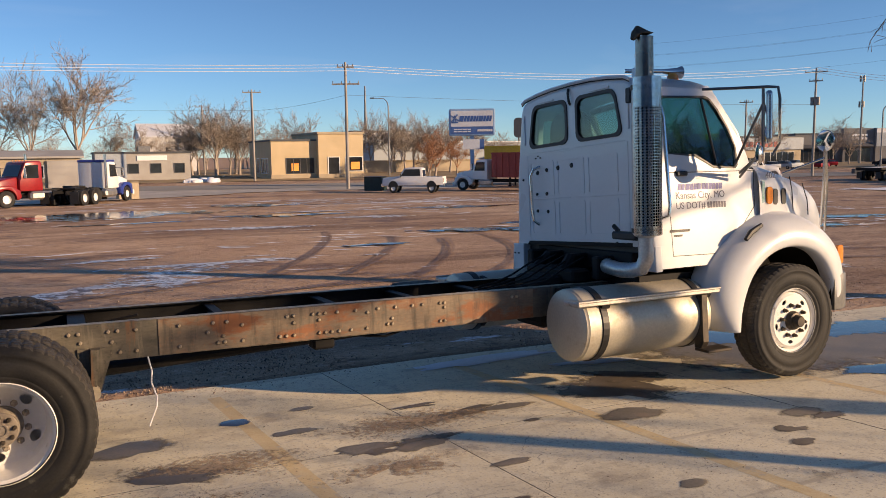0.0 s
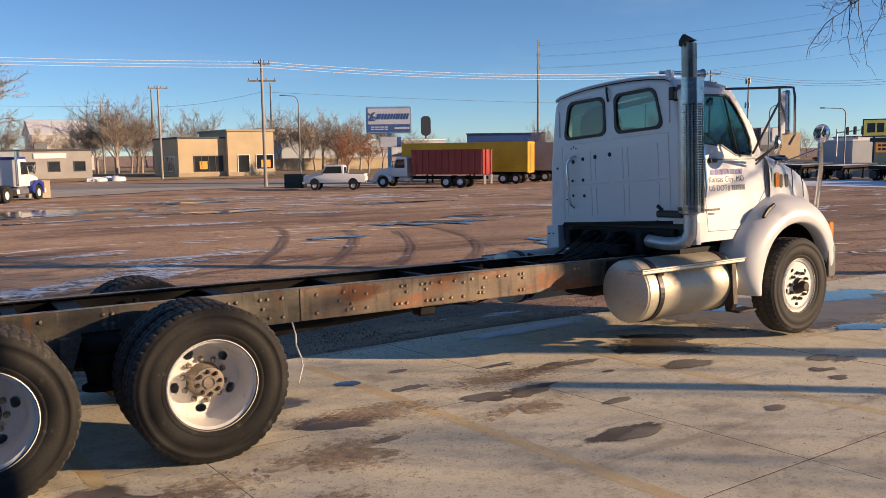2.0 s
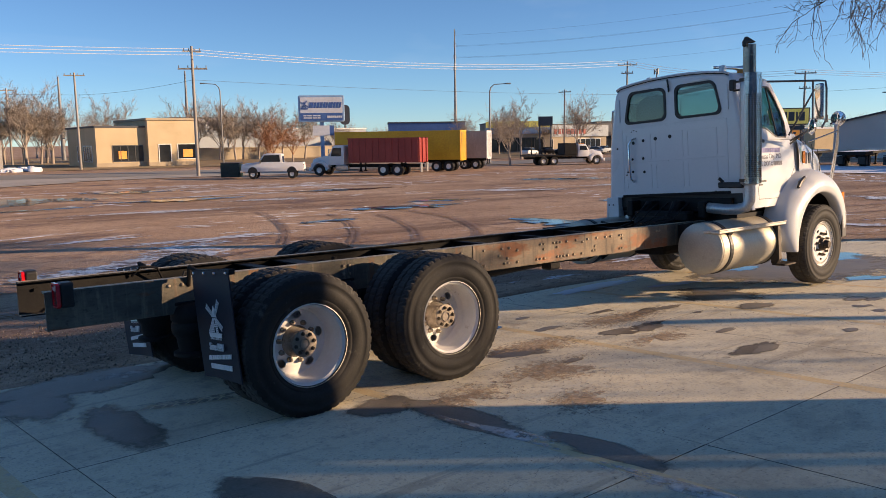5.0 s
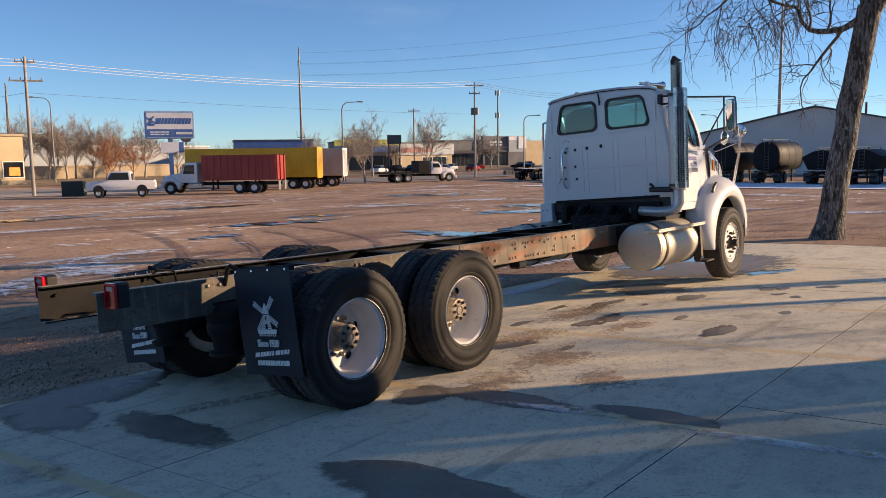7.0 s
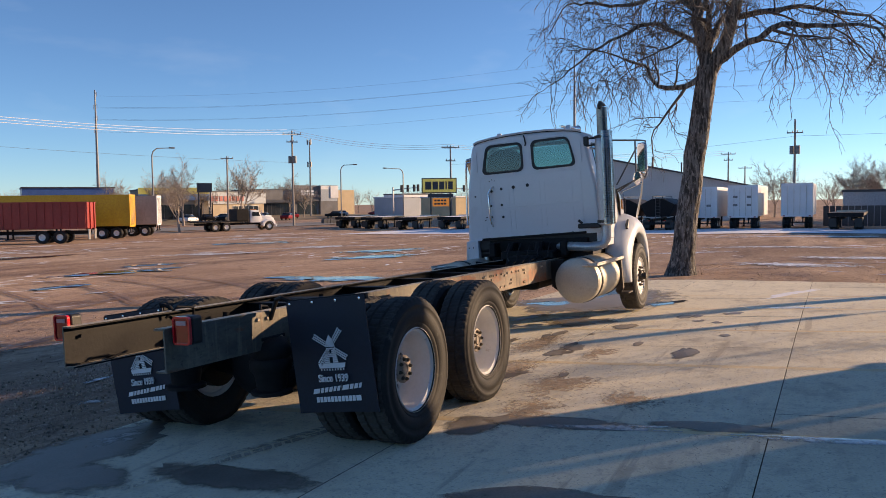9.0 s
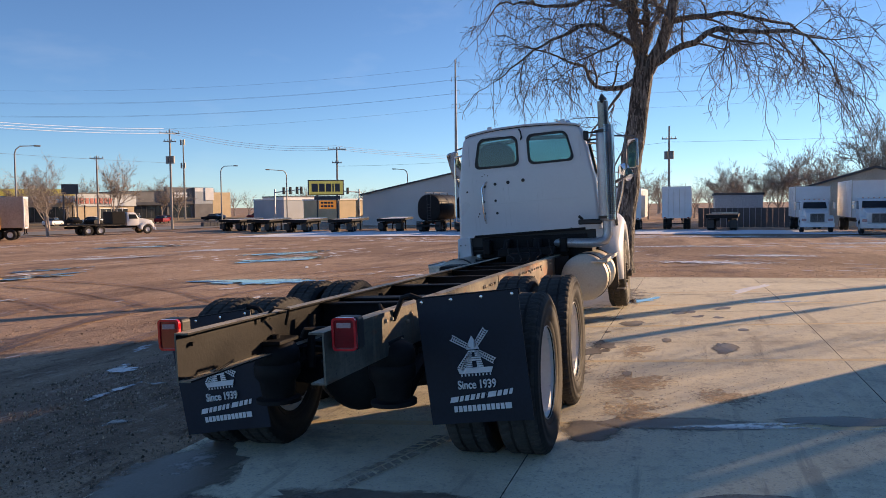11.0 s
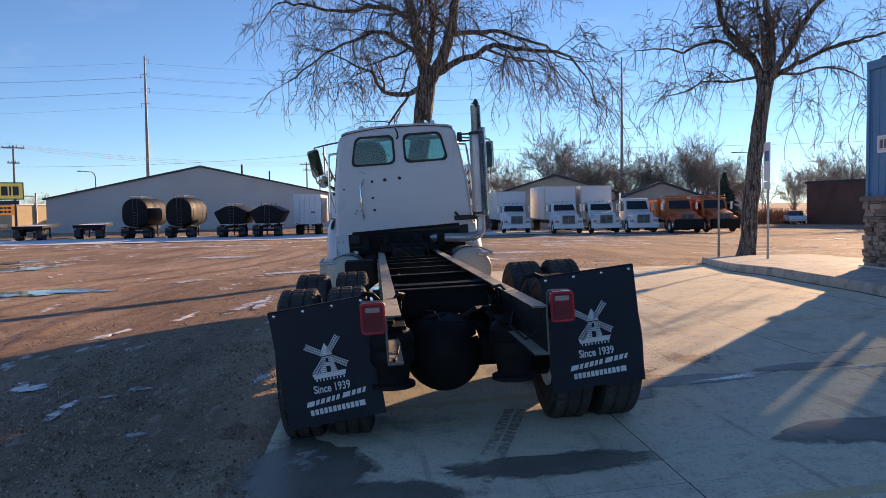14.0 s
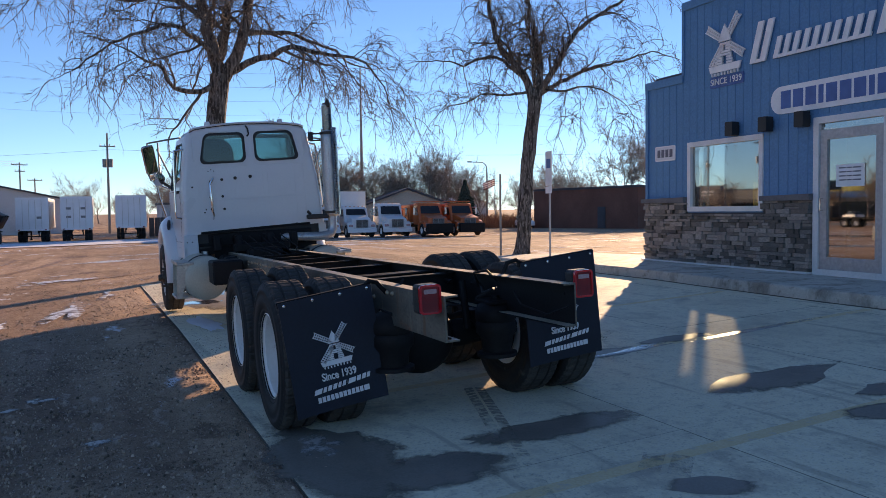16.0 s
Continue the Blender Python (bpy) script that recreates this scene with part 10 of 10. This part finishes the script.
solid("barrier", bm, M_ROOFD, "row of dark road barrier blocks", "barrier", m=on_ground(99.0, 68.5, -25))

# ---- bare winter trees ----
class Branches:
    """Collects tapered round limbs into one list of points and faces."""
    def __init__(self):
        self.v, self.f = [], []

    def limb(self, pts, radii, seg):
        base = len(self.v)
        side = None
        n = len(pts)
        for i, p in enumerate(pts):
            d = (pts[min(i + 1, n - 1)] - pts[max(i - 1, 0)])
            d = d.normalized() if d.length > 1e-6 else Vector((0, 0, 1))
            if side is None:
                side = d.cross(Vector((0.3, 0.1, 1)) if abs(d.z) < 0.9 else Vector((1, 0, 0))).normalized()
            side = (side - d * side.dot(d))
            side = side.normalized() if side.length > 1e-6 else d.orthogonal().normalized()
            up = d.cross(side)
            for k in range(seg):
                a = 2 * math.pi * k / seg
                self.v.append(p + radii[i] * (math.cos(a) * side + math.sin(a) * up))
        for i in range(n - 1):
            for k in range(seg):
                a, b = base + i * seg + k, base + i * seg + (k + 1) % seg
                self.f.append((a, b, b + seg, a + seg))

    def blade(self, a, b, width, crosswise=False):
        """A hair-fine twig of a far tree: one slim triangle."""
        side = (b - a).orthogonal().normalized() * width * 0.5
        if crosswise:
            side = (b - a).normalized().cross(side)
        k = len(self.v)
        self.v += [a - side, a + side, b]
        self.f.append((k, k + 1, k + 2))

    def mesh(self, material, smooth=True):
        me = bpy.data.meshes.new("branches")
        me.from_pydata([tuple(p) for p in self.v], [], self.f)
        me.materials.append(material)
        me.polygons.foreach_set("use_smooth", [smooth] * len(self.f))
        return me


def turned(d, angle, rnd):
    """A direction that leans off d by the angle, any way round."""
    o = d.orthogonal().normalized()
    o.rotate(Matrix.Rotation(rnd.uniform(0, 2 * math.pi), 3, d))
    return (d * math.cos(angle) + o * math.sin(angle)).normalized()


def grow(out, p, d, length, r, depth, rnd, cfg):
    """One branch and all that springs from it."""
    if depth == 0 and "blade" in cfg:
        out.blade(p, p + d * length + Vector((0, 0, 0.1 * length)), cfg["blade"])
        return
    if depth == 1 and "blade" in cfg:
        end = p + d * length + Vector((0, 0, 0.12 * length))
        out.blade(p, end, cfg["blade"] * 1.5)
        out.blade(p, end, cfg["blade"] * 1.5, True)
        for k in range(cfg["kids"][1]):
            t = 0.15 + 0.8 * (k + rnd.random()) / cfg["kids"][1]
            q = p.lerp(end, t)
            e = turned(d, radians(rnd.uniform(*cfg["angle"])), rnd)
            out.blade(q, q + e * length * rnd.uniform(0.35, 0.7) + Vector((0, 0, 0.06 * length)), cfg["blade"], k % 2)
        return
    n = max(3, int(length / cfg["step"]) + 1) if depth > 1 else cfg["fine"] if depth else cfg["twig"]
    pts, rad = [p.copy()], [r]
    cur, dirn = p.copy(), d.copy()
    tip = cfg["tip"]
    for i in range(1, n + 1):
        wob = cfg["wobble"] * (1.0 if depth > 2 else 1.4)
        dirn = (dirn + Vector((rnd.gauss(0, wob), rnd.gauss(0, wob), rnd.gauss(0, wob)))).normalized()
        sag = cfg["droop"] * (1.0 if depth <= 2 else 0.35 if depth == 3 else 0.0)
        lift = cfg["lift"] if depth >= 4 else 0.0
        dirn = (dirn + Vector((0, 0, lift - sag))).normalized()
        cur = cur + dirn * (length / n)
        pts.append(cur.copy())
        rad.append(max(tip, r + (max(tip, r * 0.45) - r) * i / n))
    out.limb(pts, rad, 8 if r > 0.12 else 6 if r > 0.04 else 4 if r > 0.015 else 3)
    if depth <= 0:
        return
    kids = cfg["kids"][depth]
    for k in range(kids):
        t = (k + rnd.uniform(0.3, 1.0)) / kids
        t = 0.22 + 0.78 * min(t, 1.0)
        i = min(n - 1, int(t * n))
        f = t * n - i
        q = pts[i].lerp(pts[i + 1], min(max(f, 0), 1))
        along = (pts[i + 1] - pts[i]).normalized()
        nd = turned(along, radians(rnd.uniform(*cfg["angle"])), rnd)
        if depth >= 3:
            nd = (nd + Vector((0, 0, 0.15))).normalized()
        rr = rad[i] * rnd.uniform(0.45, 0.7)
        grow(out, q, nd, length * rnd.uniform(*cfg["ratio"]) * (1.1 - 0.35 * t), max(tip, rr), depth - 1, rnd, cfg)
    # whippy shoots that hang from the outer wood
    if "hang" in cfg and depth in (2, 3):
        if rnd.random() < cfg["hang"]:
            i = rnd.randint(n // 2, n)
            q, hd = pts[i].copy(), turned(dirn, radians(rnd.uniform(20, 70)), rnd)
            ln = rnd.uniform(0.6, 2.2 if depth == 3 else 1.4)
            m = max(4, int(ln / 0.16))
            line, rr = [q.copy()], [0.010]
            for k in range(m):
                hd = (hd + Vector((rnd.gauss(0, 0.22), rnd.gauss(0, 0.22), -0.26 + rnd.gauss(0, 0.08)))).normalized()
                q = q + hd * ln / m
                line.append(q.copy())
                rr.append(0.010 + (tip - 0.010) * (k + 1) / m)
                if k and rnd.random() < 0.75:
                    sd = turned(hd, radians(rnd.uniform(30, 65)), rnd)
                    e = q + sd * rnd.uniform(0.10, 0.38)
                    out.limb([q, q.lerp(e, 0.5) + Vector((0, 0, 0.02)), e + Vector((0, 0, -0.05))], [tip * 1.2, tip, tip * 0.8], 3)
            out.limb(line, rr, 4)
    # the leader goes on
    nd = turned(dirn, radians(rnd.uniform(5, 25)), rnd)
    grow(out, pts[-1], nd, length * rnd.uniform(0.55, 0.75), max(tip, rad[-1] * 0.9), depth - 1, rnd, cfg)


NEAR = {"step": 0.24, "wobble": 0.19, "droop": 0.07, "lift": 0.02, "hang": 0.85, "fine": 3, "twig": 2, "tip": 0.0046, "kids": {3: 4, 2: 3, 1: 2, 0: 0}, "angle": (28, 66), "ratio": (0.45, 0.70)}


def limb_along(wood, out, fk, right, rows, r0, r1, rnd, cfg, every=0.18, reach=(0.7, 1.55)):
    """A main limb by way-points (across, away, up) from the fork, bent a little, with side branches all along it."""
    away = Vector((right.y, -right.x, 0)) * -1
    way = [fk + right * u + away * w + Vector((0, 0, z)) for u, w, z in rows]
    pts = []
    for k in range(len(way) - 1):
        a, b = way[k], way[k + 1]
        n = max(2, int((b - a).length / 0.22))
        before = way[k - 1] if k else a * 2 - b
        after = way[k + 2] if k + 2 < len(way) else b * 2 - a
        for q in range(n):
            t = q / n
            pts.append(0.5 * ((2 * a) + (b - before) * t + (2 * before - 5 * a + 4 * b - after) * t * t + (3 * a - before - 3 * b + after) * t ** 3))
    pts.append(way[-1])
    m = len(pts) - 1
    pts = [q + Vector((rnd.gauss(0, 0.03), rnd.gauss(0, 0.03), rnd.gauss(0, 0.03))) * min(1, 4 * k / m) for k, q in enumerate(pts)]
    rad = [r0 + (r1 - r0) * (k / m) ** 0.8 for k in range(m + 1)]
    wood.limb(pts, rad, 10 if r0 > 0.1 else 7)
    run = 0.0
    for k in range(1, m + 1):
        run += (pts[k] - pts[k - 1]).length
        if run > every and k > m * 0.14:
            run = rnd.uniform(-0.1, 0.08)
            d = turned((pts[k] - pts[k - 1]).normalized(), radians(rnd.uniform(32, 78)), rnd)
            d = (d + Vector((0, 0, rnd.uniform(-0.1, 0.35)))).normalized()
            grow(out, pts[k], d, rnd.uniform(*reach), min(0.05, rad[k] * rnd.uniform(0.35, 0.6)), 3, rnd, cfg)
    grow(out, pts[-1], (pts[-1] - pts[-2]).normalized(), 1.1, r1, 3, rnd, cfg)


def yard_tree(x, y, fork, right, limbs, r0, label, seed, reach):
    """A big lone tree: bent trunk up to the fork, then the given limbs, laid out across and away from the way 'right'."""
    rnd = random.Random(seed)
    v = thing("tree", Matrix.Translation((x, y, ground_z(x, y))), label, "tree", "yard trees")
    base = Vector((0, 0, -0.1))
    fk = Vector(fork) - Vector((x, y, ground_z(x, y)))
    tr = Branches()
    pts, rad = [], []
    for k in range(13):
        t = k / 12
        p = base.lerp(fk, t) + Vector((0.10 * math.sin(t * 5 + seed), 0.12 * math.sin(t * 3.2), 0)) * t * (1 - t) * 2
        pts.append(p)
        rad.append(r0 * (1.0 - 0.22 * t) * (1 + 0.55 * max(0, 0.10 - t) / 0.10) * (1 + 0.18 * max(0, t - 0.85) / 0.15))
    tr.limb(pts, rad, 20)
    for i in range(len(tr.v)):
        q = tr.v[i]
        tr.v[i] = q + Vector((noise.noise(q * 2.2), noise.noise(q * 2.2 + Vector((9, 0, 0))), 0)) * 0.05
    crown = Branches()
    for rows, ra, rb in limbs:
        limb_along(tr, crown, fk + Vector((0, 0, -0.08)), Vector(right).normalized(), rows, ra, rb, rnd, NEAR, reach=reach)
    t_ob = new("trunk", tr.mesh(M_BARK))
    t_ob.parent = v
    c_ob = new("crown", crown.mesh(M_TWIG))
    c_ob.parent = v
    tagged(c_ob, "leafless branches and drooping twigs")
    return v


# the limbs of each tree: way-points across, away and up from its fork, and girth
oak = [([(0, 0, 0), (-0.16, 0.1, 0.8), (-0.31, 0.2, 1.56), (-0.47, 0.2, 2.2), (-0.7, 0.5, 3.7), (-1.0, 0.6, 5.2)], 0.20, 0.06)]
oak.append(([(0.08, 0, 0), (0.4, -0.1, 0.6), (0.6, -0.2, 1.25), (0.8, -0.2, 2.2), (1.2, -0.4, 3.7), (1.25, -0.6, 5.0)], 0.19, 0.06))
oak.append(([(0.2, 0, 0.15), (0.7, -0.3, 0.4), (1.25, -0.6, 0.6), (1.8, -0.8, 0.8), (2.5, -0.9, 0.65), (3.1, -1.0, 0.65), (3.7, -1.1, 0.4), (4.1, -1.2, 0.0)], 0.11, 0.025))
oak.append(([(0.6, 0, 1.25), (1.3, 0.4, 1.4), (2.1, 0.9, 1.55), (2.9, 1.2, 1.4), (3.6, 1.5, 1.25), (4.2, 1.7, 0.9)], 0.09, 0.025))
oak.append(([(-0.15, 0, -0.15), (-0.55, -0.2, -0.40), (-1.0, -0.3, -0.40), (-1.4, -0.3, -0.15), (-1.6, -0.2, 0.25), (-2.1, -0.3, 0.4)], 0.09, 0.03))
oak.append(([(-0.31, 0.2, 1.56), (-0.85, 0.5, 2.0), (-1.6, 0.9, 2.2), (-2.4, 1.1, 2.1), (-3.3, 1.3, 2.3), (-4.2, 1.5, 2.5)], 0.09, 0.025))
oak.append(([(-0.15, 0, 0.6), (-0.7, -0.5, 0.95), (-1.5, -0.9, 1.1), (-2.25, -1.1, 0.7), (-3.0, -1.2, 0.35)], 0.08, 0.025))
oak.append(([(0, -0.1, 0.5), (0.1, -0.8, 1.3), (-0.1, -1.6, 2.2), (-0.4, -2.3, 3.2)], 0.10, 0.03))
oak.append(([(0, 0.1, 0.6), (0.2, 0.9, 1.4), (0.4, 1.8, 2.2), (0.9, 2.6, 3.0)], 0.10, 0.03))
oak.append(([(-0.5, 0.2, 2.4), (-1.1, 0.0, 3.1), (-1.9, -0.3, 3.7), (-2.8, -0.5, 4.3)], 0.08, 0.025))
oak.append(([(0.85, -0.2, 2.4), (1.5, 0.0, 3.1), (2.4, 0.2, 3.6), (3.2, 0.3, 4.0)], 0.08, 0.025))
yard_tree(14.9, -0.42, (15.25, -1.02, 5.1), (0, -1, 0), oak, 0.29, "tall leafless tree with rough bark beside the concrete", 11, (0.7, 1.5))
ash = [([(-0.1, 0, 0), (-0.36, 0.1, 0.8), (-1.1, 0.2, 1.7), (-1.45, 0.2, 3.0), (-1.55, 0.3, 4.1)], 0.14, 0.05)]
ash.append(([(0.05, 0, 0.1), (0.2, 0.1, 1.0), (0.0, 0.3, 2.1), (-0.2, 0.4, 3.0), (-0.3, 0.5, 4.4)], 0.13, 0.05))
ash.append(([(0.1, 0, 0.1), (0.65, -0.2, 1.0), (1.2, -0.3, 1.9), (1.9, -0.4, 2.45), (2.8, -0.4, 3.0), (3.4, -0.4, 3.5)], 0.12, 0.03))
ash.append(([(0.2, 0, 0.2), (1.0, 0.3, 0.7), (1.7, 0.6, 1.0), (2.6, 0.8, 1.25), (3.6, 1.0, 1.5)], 0.085, 0.025))
ash.append(([(-0.27, 0, 0.6), (-1.0, -0.3, 1.2), (-1.6, -0.4, 1.3), (-2.2, -0.5, 1.05), (-2.7, -0.5, 1.15)], 0.08, 0.025))
ash.append(([(-0.2, 0, 0.25), (-0.8, -0.4, 0.1), (-1.5, -0.6, 0.15), (-2.2, -0.7, -0.15)], 0.05, 0.02))
ash.append(([(0.3, 0, 0.3), (0.9, -0.5, 0.2), (1.6, -0.8, 0.25), (2.2, -1.0, 0.0)], 0.05, 0.02))
ash.append(([(0, 0.1, 0.4), (0.0, 0.8, 1.2), (0.2, 1.6, 2.0), (0.4, 2.3, 2.9)], 0.08, 0.025))
ash.append(([(0, -0.1, 0.4), (-0.1, -0.6, 1.2), (-0.2, -1.0, 2.1), (-0.2, -1.4, 3.0)], 0.08, 0.025))
yard_tree(15.2, -10.15, (15.45, -10.85, 5.0), (-0.487, -0.874, 0), ash, 0.24, "leafless tree with a leaning trunk near the office", 23, (0.5, 1.1))

FAR = {"step": 1.1, "wobble": 0.10, "droop": 0.0, "lift": 0.03, "fine": 2, "twig": 1, "blade": 0.026, "tip": 0.016, "kids": {4: 4, 3: 5, 2: 5, 1: 9, 0: 0}, "angle": (24, 58), "ratio": (0.48, 0.72)}
FAR_B = dict(FAR, kids={3: 4, 2: 4, 1: 7, 0: 0})


def far_proto(seed, wood, depth=4, cfg=FAR, height=10.0):
    rnd = random.Random(seed)
    trunk, crown = Branches(), Branches()
    fk = Vector((rnd.uniform(-0.3, 0.3), rnd.uniform(-0.3, 0.3), height * rnd.uniform(0.16, 0.26)))
    trunk.limb([Vector((0, 0, -0.2)), fk * 0.5, fk], [height * 0.026, height * 0.021, height * 0.018], 8)
    for k in range(5):
        a = 2 * math.pi * k / 5 + rnd.uniform(-0.4, 0.4)
        d = Vector((math.cos(a) * 0.55, math.sin(a) * 0.55, 1.0)) if k else Vector((0.05, 0, 1))
        grow(crown, fk, d.normalized(), height * rnd.uniform(0.36, 0.46), height * 0.0085, depth, rnd, cfg)
    return trunk, crown, wood


protos = []
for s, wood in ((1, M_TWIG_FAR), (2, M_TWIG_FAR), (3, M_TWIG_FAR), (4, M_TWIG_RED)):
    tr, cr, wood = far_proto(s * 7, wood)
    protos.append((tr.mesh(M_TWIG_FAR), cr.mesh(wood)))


def far_tree(x, y, h, k, label="distant leafless tree with tan branches", squash=1.0):
    v = thing("tree", on_ground(x, y, random.uniform(0, 360)) @ Matrix.Diagonal((h / 12.0 * squash, h / 12.0 * squash, h / 12.0, 1)), label, "tree", "distant trees")
    for nm, me in zip(("trunk", "crown"), protos[k]):
        ob = new(nm, me)
        ob.parent = v
    return v


for x, y, h, k in ((3.5, 124.5, 22, 0), (-7.2, 133, 18, 1), (-2.8, 143, 19, 2), (-12, 128, 17, 0), (9, 140, 11, 1), (26.6, 141.4, 14.5, 2), (31, 147, 13, 0), (22, 150, 10, 1), (51, 177, 15, 2), (61.3, 141.6, 12.5, 0), (66, 150, 12, 1),
                   (74, 152, 12, 2), (80, 158, 11, 0), (87.1, 86, 10.5, 1), (93, 79.6, 11.0, 2), (62.3, 62.8, 7.5, 1), (120, 112, 9, 0), (112, 118, 10, 2), (96, 112, 9, 1), (160, 116, 9, 0), (170, 128, 10, 1), (210, 158, 15, 0), (186, 165, 13, 2),
                   (96.5, -37, 11, 0), (99, -44, 11.5, 1), (94.6, -42, 10.5, 2), (101, -32, 9, 1), (104, -29, 8.5, 0), (100.5, -23.4, 12.5, 2), (122, -17, 9.5, 0), (128, -8, 9, 1), (126, 4, 9, 2), (113, -69.5, 11, 0), (95, -80, 18, 1), (108, -62, 9, 2), (110, -54, 9.5, 1), (150, 38, 9, 1)):
    far_tree(x, y, h, k)
far_tree(51.5, 102.3, 7.6, 3, "small rusty brown tree by the road", 1.3)
far_tree(48.5, 98.0, 6.0, 3, "small rusty brown tree by the road", 1.2)
far_tree(58, 108, 6.5, 3, "small rusty brown tree by the road", 1.3)

# airy bare trees beyond the road and behind the sheds
for x, y, h, k in ((13.2, 133.1, 9, 0), (17.6, 137.6, 8, 1), (23.3, 141.9, 12.5, 2), (27.3, 146.3, 13, 0), (28.7, 140.9, 11, 1), (37.6, 138.9, 10, 2), (43.4, 142.5, 9, 0), (50.3, 135.0, 11, 1), (55.8, 141.5, 13, 2), (56.6, 132.6, 12, 0), (62.5, 135.5, 11, 1), (70.4, 126.1, 11, 2), (78.0, 127.6, 9, 0), (22.3, 141.6, 12, 0), (25.4, 135.9, 13, 1), (30.3, 140.0, 13, 2), (38.3, 143.2, 10, 0), (58.8, 130.6, 11, 1), (64.6, 133.3, 12, 2), (66.2, 127.0, 11, 0)):
    far_tree(x, y, h, k)
for x, y, h, k in ((105.1, -6.5, 8.5, 0), (111.0, -9.0, 8, 1), (107.8, -11.1, 8, 2), (104.6, -13.2, 9.5, 0), (110.3, -16.2, 10.5, 1), (107.0, -18.1, 10.5, 2), (101.8, -18.6, 9.5, 0), (96.0, -22.7, 15, 1), (101.9, -28.1, 11.5, 2), (99.5, -29.6, 12, 0), (100.7, -29.1, 9, 0), (102.8, -32.6, 10, 1), (95.4, -32.7, 11.5, 2), (98.4, -36.0, 11, 0), (95.5, -38.1, 11, 1), (92.6, -39.9, 12.5, 2), (95.4, -43.6, 12, 0), (97.2, -46.8, 9.5, 1), (93.5, -47.7, 9, 2), (87.1, -55.1, 9.5, 0), (84.3, -55.9, 10.5, 1), (86.5, -59.8, 9, 2), (83.6, -60.6, 8, 0), (73.8, -57.1, 14, 1)):
    far_tree(x, y, h, k)

# belts of woodland on the skyline
small = [far_proto(50 + k, M_TWIG_FAR, 3, FAR_B)[:2] for k in range(3)]
soft_v, soft_f = [], []
rnd = random.Random(5)


def belt(x0, y0, x1, y1, count, h0, h1, depth):
    for k in range(count):
        t = (k + rnd.random()) / count
        x, y = x0 + (x1 - x0) * t + rnd.uniform(-depth, depth), y0 + (y1 - y0) * t + rnd.uniform(-depth, depth)
        tr, cr = small[k % 3]
        s = rnd.uniform(h0, h1) / 11.0
        a = rnd.uniform(0, 6.28)
        c, q = math.cos(a) * s * 1.15, math.sin(a) * s * 1.15
        z0 = ground_z(x, y)
        for src in (tr, cr):
            b = len(soft_v)
            soft_v.extend((x + p.x * c - p.y * q, y + p.x * q + p.y * c, z0 + p.z * s) for p in src.v)
            soft_f.extend(tuple(i + b for i in f) for f in src.f)


belt(-70, 205, 60, 215, 34, 8, 12, 8)
belt(60, 215, 190, 215, 34, 8, 11, 8)
belt(230, 190, 260, 60, 34, 9, 12, 8)
belt(250, 60, 190, -20, 26, 7, 10, 8)
belt(136, -8, 118, -50, 16, 5, 7.5, 6)
belt(118, -50, 104, -110, 20, 5.5, 8, 6)
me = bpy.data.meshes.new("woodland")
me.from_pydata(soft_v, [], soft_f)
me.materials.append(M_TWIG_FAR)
tagged(new("woodland", me), "distant belt of bare woodland", "trees", kind="stuff")

# one dark spruce among the trucks
v = thing("spruce_tree", on_ground(73.2, -35.7, 0), "dark green spruce behind the trucks", "tree")
tr = Branches()
tr.limb([Vector((0, 0, -0.1)), Vector((0, 0, 5.2))], [0.16, 0.03], 8)
ob = new("trunk", tr.mesh(M_BARK))
ob.parent = v
cr = Branches()
rnd = random.Random(9)
for k in range(520):
    t = rnd.random() ** 0.8
    z = 0.5 + 5.0 * t
    a = rnd.uniform(0, 6.28)
    r = (1 - t) * 2.2 * rnd.uniform(0.65, 1.05) + 0.1
    p = Vector((math.cos(a) * r * 0.25, math.sin(a) * r * 0.25, z + 0.12))
    e = Vector((math.cos(a) * r, math.sin(a) * r, z - 0.12 * r))
    cr.limb([p, p.lerp(e, 0.55), e], [0.07, 0.15, 0.02], 5)
ob = new("crown", cr.mesh(M_PINE, False))
ob.parent = v
# brown brush along the east side
br = Branches()
for k in range(1500):
    x, y = (84 + rnd.uniform(-3, 5), -44 + rnd.uniform(-5, 6)) if k % 3 else (100 + rnd.uniform(-6, 6), -50 + rnd.uniform(-9, 9))
    p = Vector((x, y, ground_z(x, y)))
    d = Vector((rnd.gauss(0, 0.35), rnd.gauss(0, 0.35), 1)).normalized()
    br.limb([p, p + d * rnd.uniform(0.5, 1.2), p + d * rnd.uniform(1.2, 2.0) + Vector((rnd.gauss(0, 0.2), rnd.gauss(0, 0.2), 0))], [0.03, 0.025, 0.012], 3)
me = br.mesh(M_TWIG_RED)
tagged(new("brush", me), "dry brown brush and weeds", "brush", kind="stuff")
